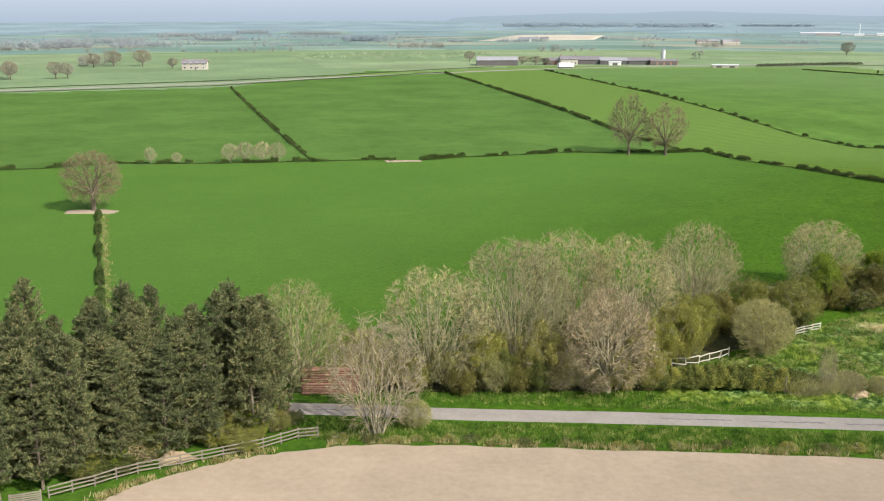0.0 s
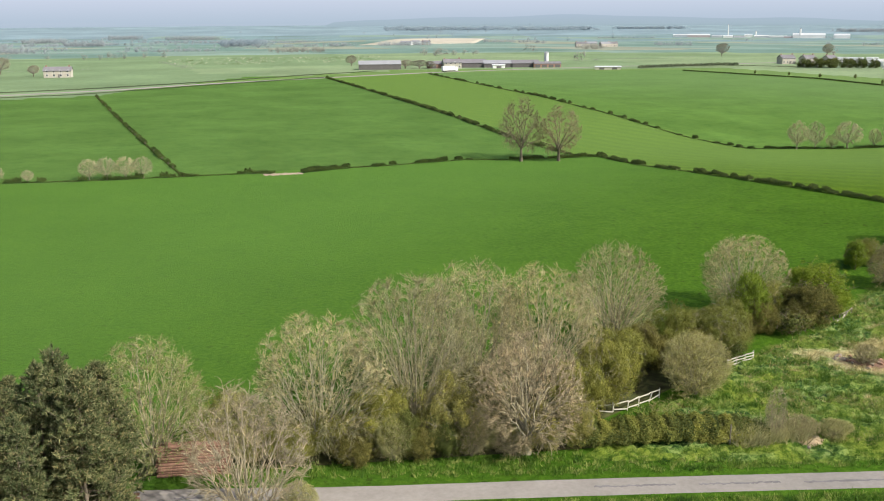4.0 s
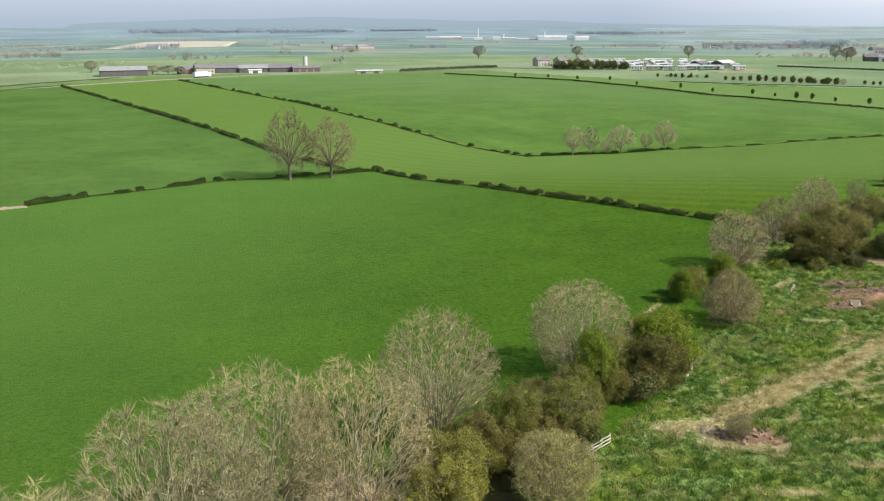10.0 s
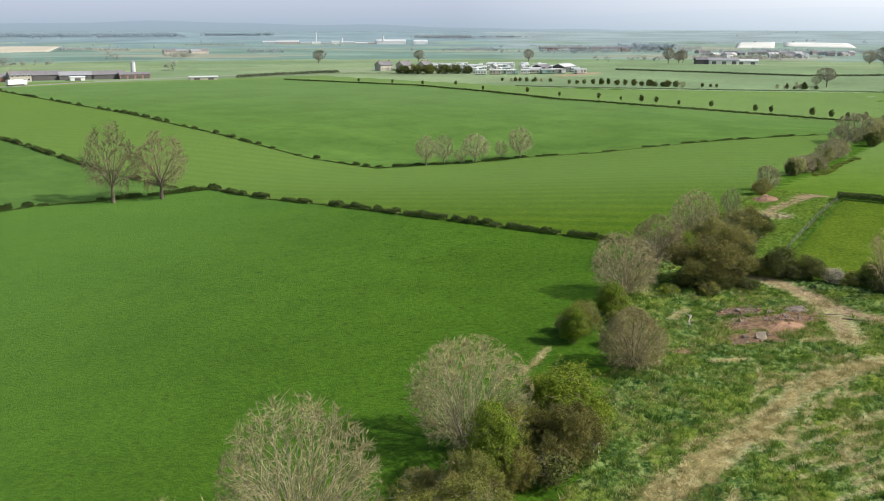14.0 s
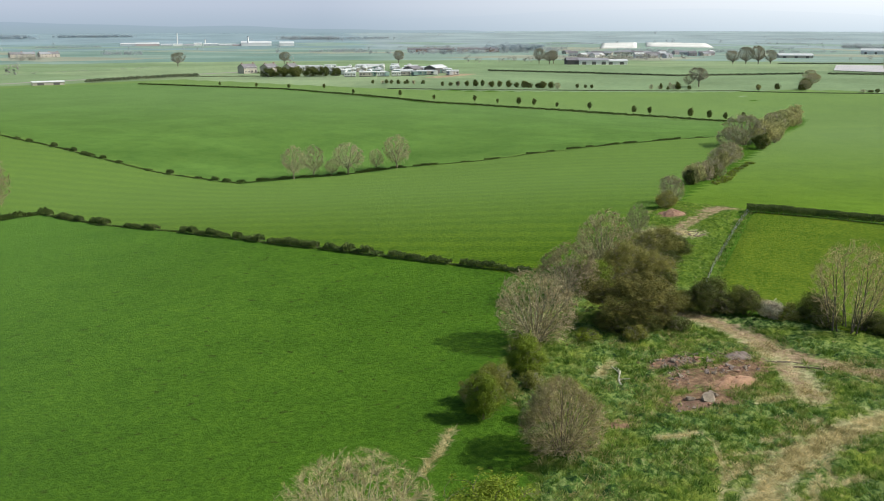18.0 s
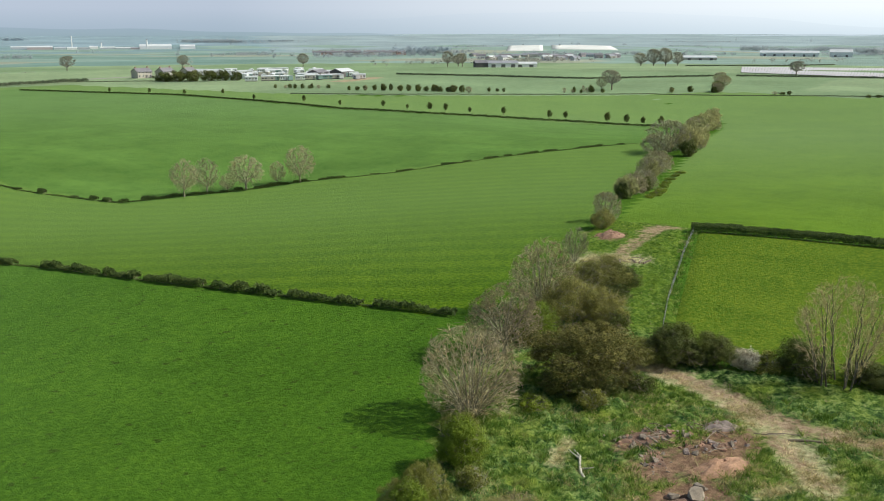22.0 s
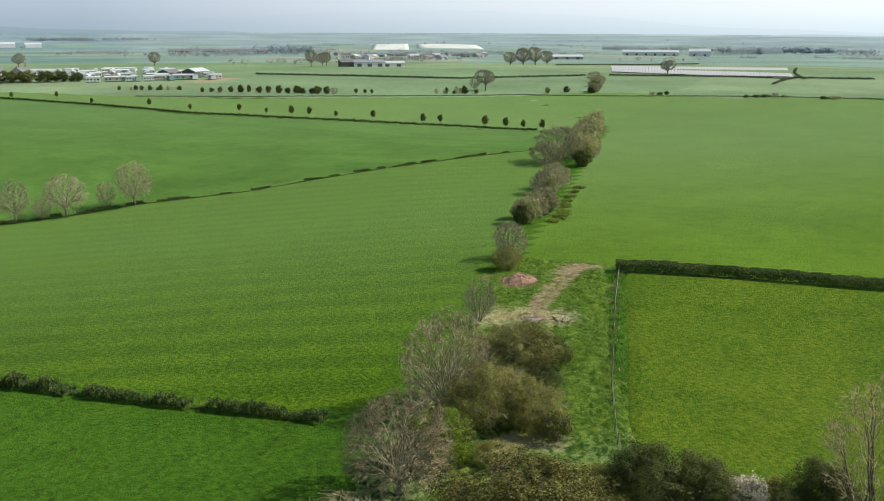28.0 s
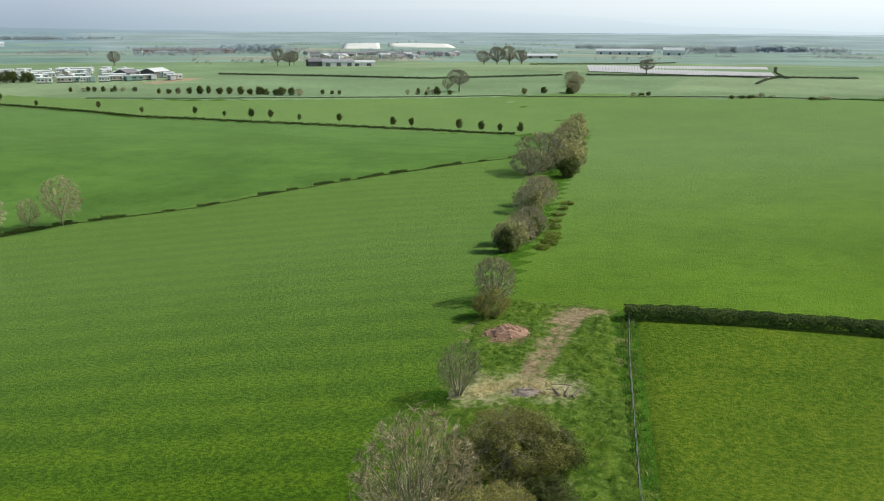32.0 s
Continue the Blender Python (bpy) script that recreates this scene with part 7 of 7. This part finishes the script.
def put_far(x, y, h, w):
    d = math.hypot(x - 50, y - 80)
    a = math.degrees(math.atan2(x - 50, y - 80))
    if 690 < x < 960 and 340 < y < 640:
        return
    if -32 < a < 92 and 700 < d < 4000:
        (mid_spots if d < 1300 else far_spots).append((x, y, h, w))


def bent(x, y):
    return 60 * math.sin(x / 420) + 45 * math.sin(y / 330)


for band in range(170):
    # hedgerows along the far field edges, with single trees
    x, y = FR.uniform(-900, 3200), FR.uniform(200, 3600)
    b = bent(x, y)
    u, v = x * 0.94 + y * 0.34 + b, y * 0.94 - x * 0.34 + b
    du = round(u / 190) * 190 - u
    dv = round(v / 260) * 260 - v
    along_u = FR.random() < 0.72
    if along_u:
        x0, y0 = x - 0.34 * dv, y + 0.94 * dv
        dx, dy = 0.94, 0.34
    else:
        x0, y0 = x + 0.94 * du, y + 0.34 * du
        dx, dy = -0.34, 0.94
    far_off = math.hypot(x0, y0)
    n = FR.randrange(8, 26)
    high = FR.choice((1.0, 1.3, 1.6, 2.2))
    for k in range(n):
        s = k * (5 + far_off / 400)
        put_far(x0 + dx * s + FR.gauss(0, 1.5), y0 + dy * s + FR.gauss(0, 1.5), high * FR.uniform(0.7, 1.4), 6 + far_off / 350)
        if FR.random() < 0.035:
            put_far(x0 + dx * s, y0 + dy * s, FR.uniform(8, 13), FR.uniform(9, 13))
# woods that lie across the view: from one bearing to another, distance, height
BELTS_WEST = [(-27.1, -22.3, 1370, 14), (-23.6, -18.9, 1840, 15), (-21.3, -18.1, 1360, 11), (-17.2, -15.2, 2750, 16), (-15.6, -13.2, 2160, 14), (-12.7, -11.0, 3040, 15), (-9.6, -7.0, 2920, 15), (-5.5, -2.2, 1140, 8), (-12.0, -8.1, 1310, 6), (8.2, 11.8, 1770, 7), (13.4, 15.0, 1250, 9), (18.4, 20.3, 1630, 9), (1.7, 4.8, 1590, 9), (-1.1, 0.1, 1600, 9), (-25.8, -24.5, 720, 10)]
BELTS_EAST = [(36.0, 39.6, 1790, 12), (43.0, 44.3, 1910, 10), (44.1, 48.0, 1100, 5), (57.5, 59.1, 960, 9), (65.1, 65.9, 2300, 15), (66.0, 68.7, 2200, 15), (69.7, 73.4, 2400, 16), (59.3, 62.0, 2340, 16), (52.2, 54.0, 1750, 9), (70.1, 74.4, 1580, 6), (48.3, 51.2, 1580, 8), (30.8, 33.1, 1880, 7), (62.4, 65.1, 2600, 16), (28.2, 31.4, 3400, 16)]
for b0, b1, dist, high in BELTS_WEST + BELTS_EAST:
    for k in range(int(dist * radians(b1 - b0) * 1.1)):
        put_far(*afar(FR.uniform(b0, b1) + FR.gauss(0, 0.15), dist + FR.gauss(0, 22)), high * FR.uniform(0.5, 1.05), high * FR.uniform(0.5, 0.8))
for _ in range(34):
    bearing, dist, wide = FR.uniform(-27, 74), FR.uniform(1150, 3500), FR.uniform(1.0, 4.0)
    for k in range(int(dist * radians(wide) * 0.35)):
        put_far(*afar(bearing + FR.uniform(-0.5, 0.5) * wide, dist + FR.gauss(0, 8)), FR.uniform(2.5, 7), FR.uniform(5, 9))
for _ in range(10):
    # copses
    x, y = FR.uniform(-900, 2900), FR.uniform(500, 3400)
    d = math.hypot(x, y)
    if d < 950:
        continue
    rx = FR.uniform(15, 60) * (1 + d / 2500)
    for k in range(int(rx * 0.8)):
        put_far(x + FR.gauss(0, rx), y + FR.gauss(0, 12 + d / 120), FR.uniform(5, 9), FR.uniform(8, 13))
for x0, y0, x1, y1, n, h in [(*afar(3.0, 3720), *afar(14.8, 3680), 420, 14), (*afar(16.2, 3720), *afar(20.3, 3720), 130, 11), (*afar(-7.4, 1780), *afar(-4.8, 1790), 60, 13), (*afar(29.5, 3500), *afar(34, 3500), 110, 9), (*afar(40.4, 1745), *afar(42.6, 1735), 26, 17), (1105, 1345, 1140, 1306, 9, 14), (950, 1370, 1220, 1250, 40, 9), (1900, 963, 1980, 880, 40, 18), (2150, 993, 2260, 840, 60, 18), (1210, 1226, 1480, 1010, 40, 9), (1020, 640, 1120, 610, 12, 8), (-560, 1500, -200, 1560, 26, 9), (-180, 1650, 0, 1640, 18, 9), (100, 1000, 190, 1010, 12, 8), (-400, 1000, -150, 1010, 14, 8)]:
    for k in range(n):
        t = FR.random()
        px, py, hh = x0 + (x1 - x0) * t + FR.gauss(0, 8), y0 + (y1 - y0) * t + FR.gauss(0, 70 if n > 300 else 12), h * FR.uniform(0.7, 1.1)
        if math.hypot(x0, y0) > 2200 or h in (13, 17):
            dark_spots.append((px, py, hh, hh * 1.6))
        else:
            put_far(px, py, hh, hh)
scrub_rng = random.Random(5)
scrub_spots = [(*afar(scrub_rng.uniform(-12.5, 0.5), scrub_rng.uniform(745, 880)), scrub_rng.uniform(0.9, 2.0), scrub_rng.uniform(1.8, 3.6)) for _ in range(330)]
# white clumps made up to stand for sheep-like specks beyond the road
far_growth("blossom_scrub", scrub_spots[:190], BLOSSOM, "small white clumps scattered beyond the main road", 14)
far_growth("thorn_scrub", scrub_spots[190:], HEDGE_LEAF, "brown thorn scrub beyond the main road", 16)
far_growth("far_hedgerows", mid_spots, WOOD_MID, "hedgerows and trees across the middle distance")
far_growth("far_plantation", dark_spots, CONIFER_HAZED, "long dark conifer plantation on the far plain")
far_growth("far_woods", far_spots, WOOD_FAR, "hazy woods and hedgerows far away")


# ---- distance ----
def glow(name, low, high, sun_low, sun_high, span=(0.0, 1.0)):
    """A self-lit plain tone with haze painted in, paling upward and towards the sun."""
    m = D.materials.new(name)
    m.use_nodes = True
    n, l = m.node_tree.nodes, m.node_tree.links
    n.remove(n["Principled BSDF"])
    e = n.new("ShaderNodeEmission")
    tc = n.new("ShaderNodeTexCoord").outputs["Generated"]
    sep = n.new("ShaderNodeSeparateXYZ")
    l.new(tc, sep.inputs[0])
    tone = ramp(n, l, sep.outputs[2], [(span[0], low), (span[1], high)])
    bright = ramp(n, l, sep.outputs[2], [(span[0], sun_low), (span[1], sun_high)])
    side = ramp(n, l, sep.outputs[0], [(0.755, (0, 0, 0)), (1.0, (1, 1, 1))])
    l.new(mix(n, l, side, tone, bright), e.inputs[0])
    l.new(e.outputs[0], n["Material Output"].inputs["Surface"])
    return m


def ring(name, radius, low, tops, mat, label, n=192):
    a = np.linspace(0, 2 * np.pi, n + 1)[:-1]
    c = np.stack([50 + radius * np.sin(a), 80 + radius * np.cos(a)], 1)
    v = np.concatenate([np.c_[c, np.full(n, low)], np.c_[c, tops(np.degrees(a))]])
    i = np.arange(n)
    f = np.stack([i, (i + 1) % n, n + (i + 1) % n, n + i], 1)
    tagged(new(name, mesh_of(name, v, f, mat, True)), label, "backdrop", kind="structure")


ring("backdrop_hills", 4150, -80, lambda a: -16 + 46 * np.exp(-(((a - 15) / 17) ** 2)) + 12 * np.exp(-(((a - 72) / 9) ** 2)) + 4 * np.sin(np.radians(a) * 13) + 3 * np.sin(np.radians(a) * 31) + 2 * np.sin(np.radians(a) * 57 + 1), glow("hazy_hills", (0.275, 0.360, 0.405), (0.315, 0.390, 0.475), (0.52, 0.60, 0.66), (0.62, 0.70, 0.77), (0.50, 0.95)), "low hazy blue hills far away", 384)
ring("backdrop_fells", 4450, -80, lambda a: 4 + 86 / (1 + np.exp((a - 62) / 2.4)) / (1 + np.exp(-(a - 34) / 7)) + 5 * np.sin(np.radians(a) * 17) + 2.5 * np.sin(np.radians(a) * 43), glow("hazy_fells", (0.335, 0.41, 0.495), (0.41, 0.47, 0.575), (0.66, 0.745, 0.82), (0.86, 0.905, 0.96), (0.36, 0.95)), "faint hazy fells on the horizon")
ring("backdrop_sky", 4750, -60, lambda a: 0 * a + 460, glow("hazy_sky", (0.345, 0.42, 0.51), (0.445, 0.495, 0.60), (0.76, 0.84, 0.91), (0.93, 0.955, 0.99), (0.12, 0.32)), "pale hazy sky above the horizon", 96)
